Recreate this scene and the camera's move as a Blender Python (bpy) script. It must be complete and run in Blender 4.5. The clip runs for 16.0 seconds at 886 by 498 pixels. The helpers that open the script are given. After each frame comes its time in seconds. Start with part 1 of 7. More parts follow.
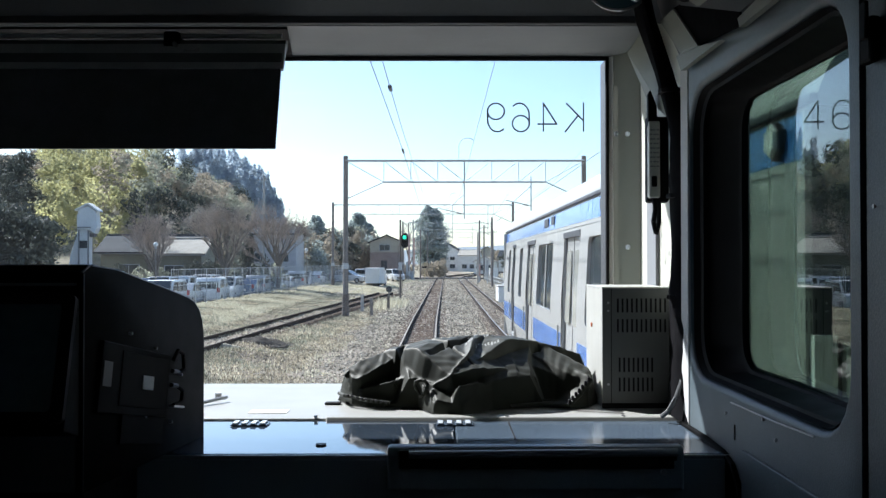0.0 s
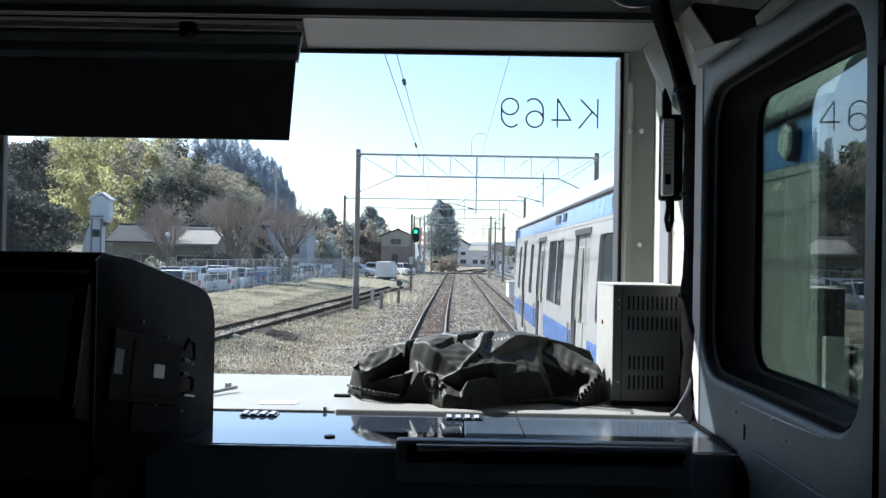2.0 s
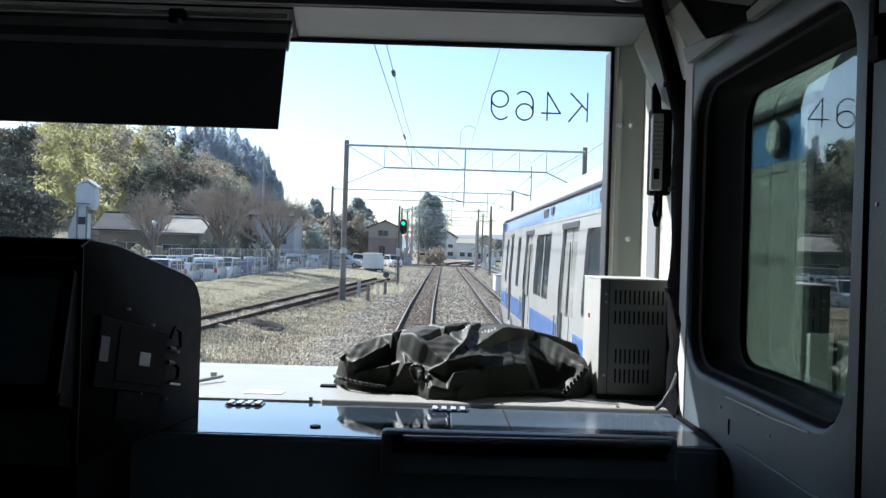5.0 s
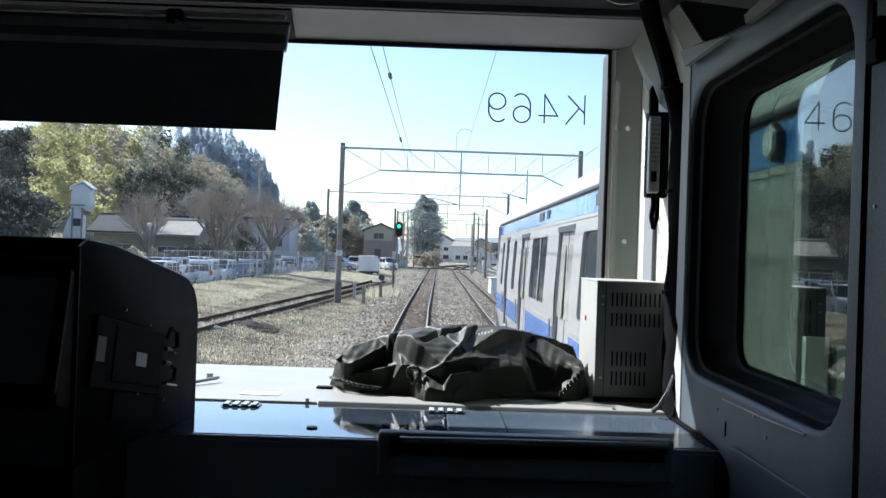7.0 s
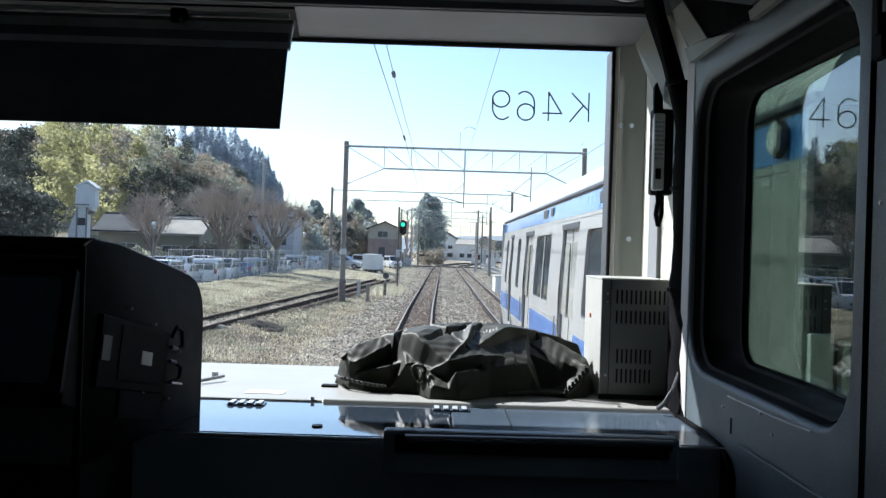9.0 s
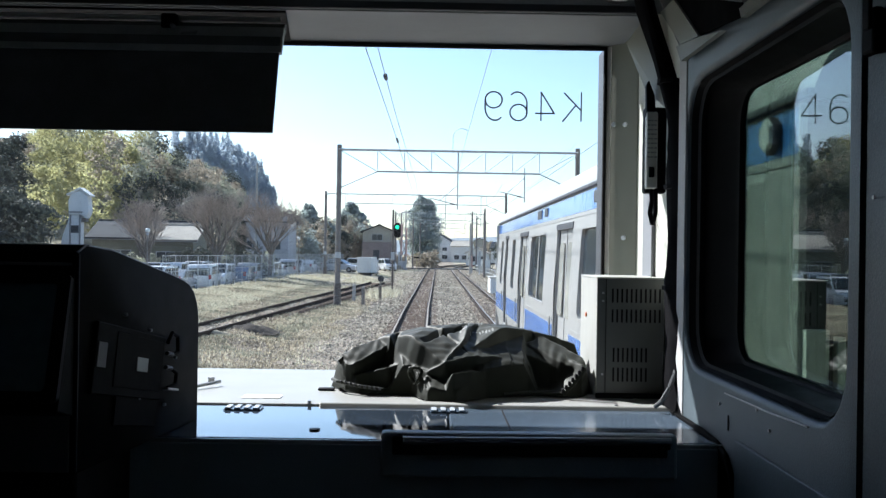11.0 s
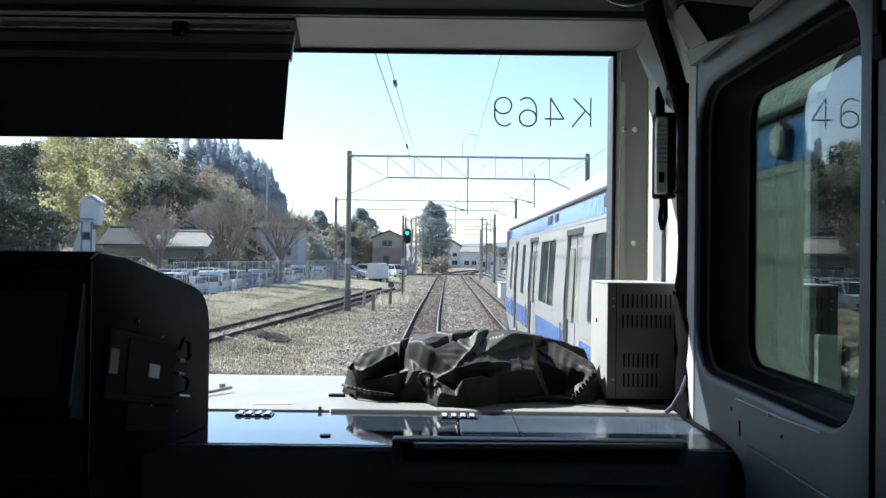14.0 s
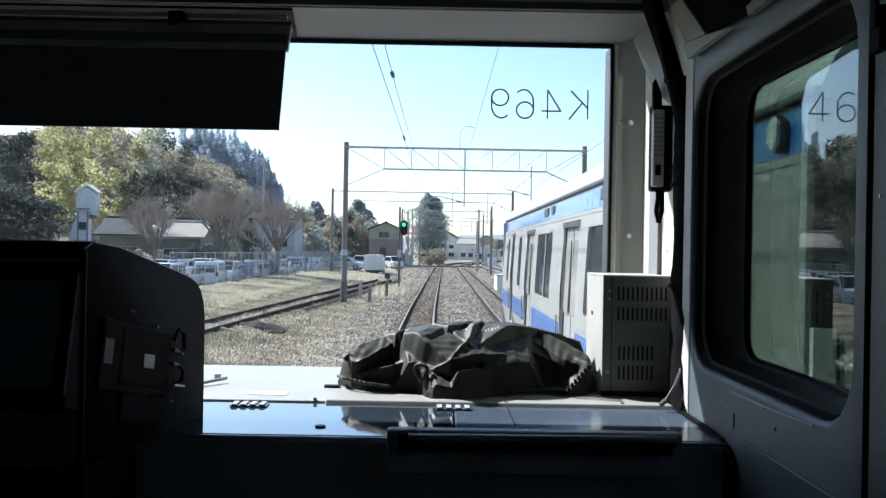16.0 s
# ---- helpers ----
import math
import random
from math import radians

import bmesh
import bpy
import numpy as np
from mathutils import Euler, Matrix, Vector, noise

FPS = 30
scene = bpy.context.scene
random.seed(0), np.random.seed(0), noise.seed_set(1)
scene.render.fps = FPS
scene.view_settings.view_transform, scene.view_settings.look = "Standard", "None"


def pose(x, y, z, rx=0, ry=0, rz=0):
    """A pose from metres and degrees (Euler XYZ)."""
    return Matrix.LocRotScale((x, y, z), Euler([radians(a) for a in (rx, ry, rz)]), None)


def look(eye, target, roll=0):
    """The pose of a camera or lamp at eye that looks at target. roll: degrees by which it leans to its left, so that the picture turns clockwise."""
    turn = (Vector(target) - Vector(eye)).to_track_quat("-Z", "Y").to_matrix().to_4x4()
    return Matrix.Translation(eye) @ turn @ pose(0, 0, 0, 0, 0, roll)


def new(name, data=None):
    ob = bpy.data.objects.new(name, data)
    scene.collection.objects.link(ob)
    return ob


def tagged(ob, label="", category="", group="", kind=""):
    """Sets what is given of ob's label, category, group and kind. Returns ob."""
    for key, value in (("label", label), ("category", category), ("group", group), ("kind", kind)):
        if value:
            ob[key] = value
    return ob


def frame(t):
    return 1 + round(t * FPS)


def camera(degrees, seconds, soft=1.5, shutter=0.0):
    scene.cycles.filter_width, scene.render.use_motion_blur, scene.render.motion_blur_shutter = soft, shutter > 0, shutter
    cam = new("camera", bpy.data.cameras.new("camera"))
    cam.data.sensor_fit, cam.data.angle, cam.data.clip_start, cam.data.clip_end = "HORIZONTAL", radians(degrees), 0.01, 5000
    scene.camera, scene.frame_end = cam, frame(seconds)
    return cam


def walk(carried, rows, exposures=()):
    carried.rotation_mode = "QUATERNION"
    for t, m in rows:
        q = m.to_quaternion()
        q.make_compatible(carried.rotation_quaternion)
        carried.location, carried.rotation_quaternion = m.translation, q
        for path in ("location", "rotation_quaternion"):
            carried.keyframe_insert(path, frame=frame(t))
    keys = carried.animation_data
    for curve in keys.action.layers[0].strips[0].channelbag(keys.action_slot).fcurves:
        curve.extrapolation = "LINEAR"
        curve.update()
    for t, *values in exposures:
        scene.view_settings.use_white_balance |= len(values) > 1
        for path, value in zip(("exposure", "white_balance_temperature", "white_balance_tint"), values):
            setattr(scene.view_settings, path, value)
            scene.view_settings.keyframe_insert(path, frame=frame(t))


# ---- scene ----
cam = camera(50.83, 16.0, soft=1.4)
PATH = [
    (0.0, 0.0081, -0.0011, 2.7081, 90.804, 0.033, -0.184),
    (0.5, 0.004, 0.0018, 2.7054, 91.15, -2.903, 0.251),
    (1.0, 0.0055, -0.0, 2.7072, 90.692, -0.791, -0.042),
    (1.5, 0.007, -0.0017, 2.7067, 90.641, -0.825, 0.36),
    (2.0, 0.0066, -0.0005, 2.7065, 90.485, -0.981, 0.48),
    (2.5, 0.0066, 0.0006, 2.7055, 90.275, -1.024, 0.516),
    (3.0, 0.0065, 0.0002, 2.7052, 90.331, -1.001, 0.084),
    (3.5, 0.005, -0.0002, 2.7048, 90.341, -1.311, -0.087),
    (4.0, 0.0046, -0.0001, 2.7049, 90.054, -1.614, -0.122),
    (6.5, 0.002, 0.0024, 2.7025, 90.027, -1.807, -0.492),
    (7.0, 0.0008, 0.0013, 2.7013, 90.225, -1.952, -0.581),
    (7.5, 0.0007, 0.0015, 2.7008, 90.344, -2.298, -0.468),
    (8.0, 0.0005, 0.0012, 2.7002, 90.115, -2.332, -0.203),
    (8.5, 0.0007, 0.0008, 2.7007, 90.035, -2.131, -0.248),
    (9.0, -0.0003, 0.0014, 2.7011, 90.1, -1.758, -0.332),
    (11.5, -0.0011, 0.0025, 2.6997, 90.281, -0.85, -0.686),
    (12.0, -0.0019, 0.0016, 2.7001, 90.332, -0.904, -0.686),
    (12.5, -0.002, 0.0022, 2.7008, 90.0, -0.518, -0.648),
    (13.0, -0.0017, 0.0009, 2.7005, 90.072, -0.828, -0.494),
    (13.5, -0.0005, 0.0009, 2.7007, 90.95, -0.386, 0.075),
    (14.0, -0.0007, -0.0001, 2.7003, 90.573, -0.704, -0.045),
    (14.5, -0.0, -0.0, 2.7, 90.693, -0.801, 0.104),
    (15.0, 0.0009, 0.0008, 2.6999, 90.722, -1.012, 0.02),
    (15.5, 0.0013, -0.0017, 2.6995, 90.943, -0.544, 0.003),
    (16.0, 0.0008, 0.0011, 2.6998, 90.077, -1.012, -0.256),
]
walk(cam, [(t, pose(x, y, z, a, b, c)) for t, x, y, z, a, b, c in PATH], exposures=[(0.0, 1.19, 5850, 11), (16.0, 1.19, 5850, 11)])

# ---- world and sun ----
SUN_AZ, SUN_EL = 45.0, 38.0      # degrees to the left of the track's direction, degrees up
to_sun = Vector((-math.sin(radians(SUN_AZ)) * math.cos(radians(SUN_EL)),
                 math.cos(radians(SUN_AZ)) * math.cos(radians(SUN_EL)), math.sin(radians(SUN_EL))))
world = bpy.data.worlds.new("sky")
scene.world = world
world.use_nodes = True
wn = world.node_tree.nodes
sky = wn.new("ShaderNodeTexSky")
sky.sky_type = "NISHITA"
sky.sun_disc = False
sky.sun_elevation = radians(SUN_EL)
sky.sun_rotation = radians(-SUN_AZ)
sky.air_density, sky.dust_density, sky.ozone_density = 1.0, 0.75, 1.9
wn["Background"].inputs["Strength"].default_value = 0.09
world.node_tree.links.new(sky.outputs[0], wn["Background"].inputs["Color"])
sun = bpy.data.lights.new("sun", "SUN")
sun.energy, sun.angle, sun.color = 5.0, radians(0.6), (1.0, 0.95, 0.88)
sun_ob = new("sun", sun)
sun_ob.matrix_world = look(to_sun * 200, (0, 0, 0))


# ---- materials ----
def mat(name, c1, c2=None, rough=0.6, metal=0.0, scale=8.0, fine=120.0, bump=0.15, spec=0.5, coat=0.0, island=0.0, detail=4.0,
        stretch=(1, 1, 1), grain=0.25, thin=0.0):
    """A surface whose colour wanders between c1 and c2 at two scales, with fine relief."""
    m = bpy.data.materials.new(name)
    m.use_nodes = True
    nt = m.node_tree
    n, l = nt.nodes, nt.links
    b = n["Principled BSDF"]
    c2 = c2 or tuple(v * 0.8 for v in c1)
    co = n.new("ShaderNodeTexCoord")
    mp = n.new("ShaderNodeMapping")
    mp.inputs["Scale"].default_value = stretch
    l.new(co.outputs["Object"], mp.inputs["Vector"])
    big = n.new("ShaderNodeTexNoise")
    big.inputs["Scale"].default_value, big.inputs["Detail"].default_value = scale, detail
    small = n.new("ShaderNodeTexNoise")
    small.inputs["Scale"].default_value, small.inputs["Detail"].default_value = fine, 3
    l.new(mp.outputs[0], big.inputs["Vector"])
    l.new(mp.outputs[0], small.inputs["Vector"])
    ramp = n.new("ShaderNodeMapRange")
    ramp.inputs["From Min"].default_value, ramp.inputs["From Max"].default_value = 0.32, 0.68
    l.new(big.outputs["Fac"], ramp.inputs["Value"])
    mix = n.new("ShaderNodeMix")
    mix.data_type = "RGBA"
    mix.inputs[6].default_value, mix.inputs[7].default_value = (*c1, 1), (*c2, 1)
    l.new(ramp.outputs[0], mix.inputs[0])
    val = n.new("ShaderNodeMapRange")
    val.inputs["To Min"].default_value, val.inputs["To Max"].default_value = 1 - grain, 1 + grain
    l.new(small.outputs["Fac"], val.inputs["Value"])
    hsv = n.new("ShaderNodeHueSaturation")
    l.new(mix.outputs[2], hsv.inputs["Color"])
    if island:
        geo = n.new("ShaderNodeNewGeometry")
        isl = n.new("ShaderNodeMapRange")
        isl.inputs["To Min"].default_value, isl.inputs["To Max"].default_value = 1 - island, 1 + island
        l.new(geo.outputs["Random Per Island"], isl.inputs["Value"])
        mul = n.new("ShaderNodeMath")
        mul.operation = "MULTIPLY"
        l.new(val.outputs[0], mul.inputs[0])
        l.new(isl.outputs[0], mul.inputs[1])
        l.new(mul.outputs[0], hsv.inputs["Value"])
    else:
        l.new(val.outputs[0], hsv.inputs["Value"])
    l.new(hsv.outputs[0], b.inputs["Base Color"])
    rr = n.new("ShaderNodeMapRange")
    rr.inputs["To Min"].default_value, rr.inputs["To Max"].default_value = max(0.02, rough * 0.85), min(1, rough * 1.15)
    l.new(big.outputs["Fac"], rr.inputs["Value"])
    l.new(rr.outputs[0], b.inputs["Roughness"])
    b.inputs["Metallic"].default_value = metal
    b.inputs["Specular IOR Level"].default_value = spec
    b.inputs["Coat Weight"].default_value = coat
    b.inputs["Coat Roughness"].default_value = 0.06
    if bump:
        bp = n.new("ShaderNodeBump")
        bp.inputs["Strength"].default_value = bump
        bp.inputs["Distance"].default_value = 0.3 / fine
        l.new(small.outputs["Fac"], bp.inputs["Height"])
        l.new(bp.outputs[0], b.inputs["Normal"])
    if thin:
        tl = n.new("ShaderNodeBsdfTranslucent")
        l.new(hsv.outputs[0], tl.inputs["Color"])
        ms = n.new("ShaderNodeMixShader")
        ms.inputs[0].default_value = thin
        l.new(b.outputs[0], ms.inputs[1])
        l.new(tl.outputs[0], ms.inputs[2])
        l.new(ms.outputs[0], n["Material Output"].inputs["Surface"])
    return m


def glass(name, tint, gloss=1.0, dust=0.0):
    """A thin pane: tinted straight-through light, a mirror that grows with the angle, and a streaky film of dust that catches the sun."""
    m = bpy.data.materials.new(name)
    m.use_nodes = True
    n, l = m.node_tree.nodes, m.node_tree.links
    n.remove(n["Principled BSDF"])
    tr = n.new("ShaderNodeBsdfTransparent")
    tr.inputs["Color"].default_value = (*tint, 1)
    gl = n.new("ShaderNodeBsdfGlossy")
    gl.inputs["Roughness"].default_value = 0.0
    lw = n.new("ShaderNodeLayerWeight")
    lw.inputs["Blend"].default_value = 0.5
    pw = n.new("ShaderNodeMath")
    pw.operation = "POWER"
    pw.inputs[1].default_value = 4.5
    ad = n.new("ShaderNodeMath")
    ad.operation = "MULTIPLY_ADD"
    ad.inputs[1].default_value, ad.inputs[2].default_value = 0.95, 0.04
    mu = n.new("ShaderNodeMath")
    mu.operation = "MULTIPLY"
    mu.use_clamp = True
    mu.inputs[1].default_value = gloss
    l.new(lw.outputs["Facing"], pw.inputs[0])
    l.new(pw.outputs[0], ad.inputs[0])
    l.new(ad.outputs[0], mu.inputs[0])
    mx = n.new("ShaderNodeMixShader")
    l.new(mu.outputs[0], mx.inputs[0])
    l.new(tr.outputs[0], mx.inputs[1])
    l.new(gl.outputs[0], mx.inputs[2])
    last = mx
    if dust:
        co, mp, nz = n.new("ShaderNodeTexCoord"), n.new("ShaderNodeMapping"), n.new("ShaderNodeTexNoise")
        mp.inputs["Rotation"].default_value, mp.inputs["Scale"].default_value = (0, radians(-17), 0), (0.7, 1, 7)
        nz.inputs["Scale"].default_value, nz.inputs["Detail"].default_value = 2.2, 5
        rg = n.new("ShaderNodeMapRange")
        rg.inputs["From Min"].default_value, rg.inputs["From Max"].default_value = 0.35, 0.75
        rg.inputs["To Min"].default_value, rg.inputs["To Max"].default_value = dust * 0.45, dust * 1.9
        tl = n.new("ShaderNodeBsdfTranslucent")
        tl.inputs["Color"].default_value = (0.9, 0.93, 0.96, 1)
        last = n.new("ShaderNodeMixShader")
        l.new(co.outputs["Object"], mp.inputs["Vector"])
        l.new(mp.outputs[0], nz.inputs["Vector"])
        l.new(nz.outputs["Fac"], rg.inputs["Value"])
        l.new(rg.outputs[0], last.inputs[0])
        l.new(mx.outputs[0], last.inputs[1])
        l.new(tl.outputs[0], last.inputs[2])
    l.new(last.outputs[0], n["Material Output"].inputs["Surface"])
    return m


def glow(name, c, strength):
    m = bpy.data.materials.new(name)
    m.use_nodes = True
    b = m.node_tree.nodes["Principled BSDF"]
    b.inputs["Base Color"].default_value = (*c, 1)
    b.inputs["Emission Color"].default_value = (*c, 1)
    b.inputs["Emission Strength"].default_value = strength
    return m


CAB_GREY = mat("cab_grey_paint", (0.086, 0.114, 0.129), (0.069, 0.092, 0.104), 0.45, scale=5, fine=330, bump=0.7, grain=0.5)
CAB_FLOOR = mat("cab_floor_lino", (0.18, 0.185, 0.19), (0.15, 0.155, 0.16), 0.5, scale=5, fine=300, bump=0.1)
CAB_DARK = mat("cab_dark_paint", (0.085, 0.09, 0.095), (0.07, 0.075, 0.08), 0.5, scale=4, fine=450, bump=0.4, grain=0.35)
CAB_INNER = mat("cab_inner_paint", (0.52, 0.52, 0.51), (0.47, 0.47, 0.46), 0.55, scale=3, fine=500, bump=0.15, grain=0.08)
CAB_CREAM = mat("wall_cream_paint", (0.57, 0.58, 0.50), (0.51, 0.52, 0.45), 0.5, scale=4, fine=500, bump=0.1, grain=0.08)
# Cream of the pillar and trim, about half the wall paint's value.
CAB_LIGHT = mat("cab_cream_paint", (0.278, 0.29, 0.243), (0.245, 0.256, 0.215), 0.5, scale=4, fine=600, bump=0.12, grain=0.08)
CAB_WHITE = mat("cab_white_paint", (0.78, 0.78, 0.74), (0.7, 0.7, 0.66), 0.45, scale=5, fine=400, bump=0.08, grain=0.06)
HEADER = mat("header_grey_paint", (0.215, 0.228, 0.24), (0.185, 0.197, 0.21), 0.6, scale=4, fine=450, bump=0.3, grain=0.2)
DECK = mat("deck_laminate", (0.385, 0.39, 0.36), (0.345, 0.35, 0.325), 0.38, scale=5, fine=500, bump=0.06, grain=0.08)
PANEL = mat("glossy_panel", (0.045, 0.062, 0.085), (0.036, 0.05, 0.07), 0.035, scale=3, fine=60, bump=0.01, grain=0.1, spec=0.9, coat=0.6)
FRAME_BLACK = mat("frame_rubber", (0.005, 0.005, 0.0055), (0.003, 0.003, 0.0035), 0.55, scale=20, fine=500, bump=0.1, spec=0.05)
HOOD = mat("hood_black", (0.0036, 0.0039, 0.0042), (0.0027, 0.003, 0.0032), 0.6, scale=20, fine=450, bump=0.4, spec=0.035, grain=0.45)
HINGE = mat("pale_hinge", (0.52, 0.57, 0.62), (0.44, 0.49, 0.54), 0.3, scale=20, fine=300, bump=0.05)
# pale colour of the sky glint drawn along the hood's edges
RIM_GLINT = mat("rim_glint", (0.22, 0.25, 0.29), (0.18, 0.21, 0.24), 0.4, scale=20, fine=300, bump=0.05)
VISOR_GREY = mat("visor_head_plastic", (0.52, 0.54, 0.53), (0.44, 0.46, 0.45), 0.55, scale=20, fine=400, bump=0.3, spec=0.2, grain=0.35)
VISOR = mat("visor_plastic", (0.185, 0.19, 0.193), (0.15, 0.155, 0.158), 0.6, scale=20, fine=400, bump=0.4, spec=0.1, grain=0.4)
PANEL_DULL = mat("dull_panel", (0.085, 0.115, 0.15), (0.07, 0.097, 0.128), 0.18, scale=3, fine=60, bump=0.02, grain=0.15, spec=0.4)
BLACK = mat("black_plastic", (0.013, 0.013, 0.015), (0.010, 0.010, 0.012), 0.6, scale=20, fine=900, bump=0.2, spec=0.06)
RUBBER = mat("black_rubber", (0.012, 0.012, 0.013), (0.008, 0.008, 0.009), 0.7, scale=20, fine=500, bump=0.2, spec=0.15)
NYLON = mat("black_nylon", (0.024, 0.026, 0.0195), (0.0175, 0.019, 0.0142), 0.58, scale=14, fine=700, bump=0.25, spec=0.24, grain=0.3)
NYLON.node_tree.nodes["Principled BSDF"].inputs["Specular Tint"].default_value = (0.95, 1.0, 0.88, 1)
NYLON.node_tree.nodes["Principled BSDF"].inputs["Sheen Weight"].default_value = 0.05
NYLON.node_tree.nodes["Principled BSDF"].inputs["Sheen Tint"].default_value = (0.97, 1.0, 0.92, 1)
NYLON.node_tree.nodes["Principled BSDF"].inputs["Sheen Roughness"].default_value = 0.45
METAL = mat("brushed_metal", (0.5, 0.5, 0.5), (0.42, 0.42, 0.43), 0.3, 1.0, scale=8, fine=400, bump=0.08, stretch=(1, 8, 8))
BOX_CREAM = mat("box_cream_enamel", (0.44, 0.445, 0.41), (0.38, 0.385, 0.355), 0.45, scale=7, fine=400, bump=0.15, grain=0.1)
# Box enamel darkened for the front plate, the side in shade.
BOX_SHADED = mat("box_shaded_enamel", (0.128, 0.134, 0.126), (0.105, 0.11, 0.104), 0.45, scale=6, fine=400, bump=0.2, grain=0.25)
LABEL_WHITE = mat("label_paper", (0.75, 0.75, 0.72), (0.68, 0.68, 0.65), 0.6, scale=20, fine=300, bump=0.05)
SCREEN = mat("dark_screen", (0.10, 0.17, 0.20), (0.085, 0.15, 0.175), 0.25, scale=5, fine=50, bump=0.0, spec=0.6)
INK = mat("letter_film", (0.15, 0.165, 0.19), (0.12, 0.14, 0.165), 0.6, scale=10, fine=200, bump=0.0)
DESK_GREY = mat("desk_front_paint", (0.46, 0.49, 0.52), (0.40, 0.43, 0.46), 0.5, scale=4, fine=450, bump=0.35, grain=0.35)
DRAWER = mat("drawer_plastic", (0.36, 0.38, 0.40), (0.3, 0.32, 0.34), 0.45, scale=8, fine=450, bump=0.3, grain=0.35)
CLOTH = mat("black_cloth", (0.007, 0.007, 0.008), (0.005, 0.005, 0.006), 0.95, scale=30, fine=700, bump=0.3, spec=0.03)
GREY_PRINT = mat("faded_print", (0.22, 0.23, 0.21), (0.15, 0.16, 0.145), 0.6, scale=40, fine=300, bump=0.0)
# The dust film also stands in for haze over the far view.
WINDSCREEN = glass("windscreen_glass", (0.96, 0.985, 0.985), 0.5, 0.0032)
SIDE_GLASS = glass("tinted_side_glass", (0.40, 0.487, 0.428), 1.3)
TRAIN_STEEL = mat("train_steel", (0.42, 0.41, 0.39), (0.36, 0.35, 0.335), 0.33, 0.15, scale=1.5, fine=9, bump=0.08, grain=0.12, stretch=(1, 1, 0.3))
TRAIN_BLUE = mat("train_blue_band", (0.085, 0.215, 0.55), (0.07, 0.19, 0.50), 0.2, coat=0.4, scale=1.2, fine=5, bump=0.2, grain=0.3, stretch=(1, 1, 0.4))
TRAIN_ROOF = mat("train_roof", (0.32, 0.32, 0.32), (0.24, 0.24, 0.24), 0.55, scale=1.2, fine=60, bump=0.1)
TRAIN_GLASS = mat("train_window_glass", (0.03, 0.038, 0.042), (0.02, 0.027, 0.03), 0.1, scale=1, fine=20, bump=0.0, spec=0.09)
# Pale base colour stands for daylight seen in the door glass.
DOOR_DAYLIGHT = mat("door_glass_daylight", (0.42, 0.41, 0.36), (0.30, 0.30, 0.27), 0.12, scale=2, fine=20, bump=0.0, spec=0.5)
TRAIN_DARK = mat("train_dark_trim", (0.05, 0.052, 0.058), (0.04, 0.04, 0.045), 0.5, scale=5, fine=200)
UNDER = mat("underframe", (0.06, 0.055, 0.05), (0.04, 0.038, 0.035), 0.75, scale=6, fine=100)
RAIL = mat("rail_steel", (0.042, 0.029, 0.023), (0.028, 0.02, 0.016), 0.85, 0.0, scale=6, fine=90, spec=0.06)
RAIL_TOP = mat("rail_top_worn", (0.30, 0.255, 0.215), (0.22, 0.185, 0.155), 0.6, 0.2, scale=8, fine=200, bump=0.03, spec=0.2)
RAIL_HEAD = mat("rail_head_polished", (0.34, 0.29, 0.25), (0.26, 0.22, 0.19), 0.4, 0.6, scale=10, fine=200, bump=0.03)
SLEEPER = mat("sleeper_concrete", (0.25, 0.19, 0.145), (0.17, 0.125, 0.095), 0.85, scale=3, fine=60, island=0.15, spec=0.06)
BALLAST = mat("ballast_ground", (0.30, 0.25, 0.195), (0.15, 0.125, 0.098), 0.95, scale=0.9, fine=32, bump=0.5, detail=8, grain=0.5, spec=0.06)
STONE = mat("ballast_stone", (0.51, 0.44, 0.34), (0.29, 0.25, 0.192), 0.9, scale=0.6, fine=40, bump=0.3, island=0.85, spec=0.06)
DRY_GRASS = mat("dry_grass", (0.58, 0.54, 0.41), (0.42, 0.385, 0.285), 0.9, scale=0.3, fine=8, bump=0.3, island=0.3, thin=0.45, spec=0.06)
WEEDS = mat("dead_weeds", (0.47, 0.41, 0.30), (0.25, 0.215, 0.155), 0.9, scale=0.5, fine=9, bump=0, island=0.7, thin=0.4, spec=0.06)
WEEDS_GREEN = mat("dull_green_weeds", (0.30, 0.30, 0.225), (0.15, 0.15, 0.112), 0.9, scale=0.5, fine=9, bump=0, island=0.4, thin=0.4, spec=0.06)
RUSTY = mat("rust_stained_ballast", (0.29, 0.215, 0.16), (0.195, 0.142, 0.105), 0.95, scale=0.9, fine=14, bump=0.9, detail=8, grain=0.45, spec=0.06)
DARK_HEAP = mat("dark_heap", (0.075, 0.065, 0.055), (0.05, 0.043, 0.036), 0.95, scale=2.5, fine=26, bump=0.6, grain=0.5, spec=0.06)
EARTH = mat("dry_earth", (0.38, 0.34, 0.255), (0.20, 0.178, 0.132), 0.95, scale=0.35, fine=3, bump=0.6, detail=8, grain=0.35, spec=0.06)
ASPHALT = mat("asphalt", (0.075, 0.075, 0.078), (0.055, 0.055, 0.058), 0.9, scale=0.4, fine=30, bump=0.4, spec=0.06)
CONCRETE = mat("concrete", (0.42, 0.41, 0.38), (0.33, 0.32, 0.30), 0.9, scale=0.8, fine=20, bump=0.3)
POLE_GREY = mat("pole_concrete", (0.215, 0.195, 0.18), (0.165, 0.15, 0.138), 0.85, scale=1.5, fine=30, bump=0.2)
POLE_FOOT = mat("weathered_pole_foot", (0.16, 0.135, 0.12), (0.11, 0.095, 0.085), 0.9, scale=3, fine=30, bump=0.3)
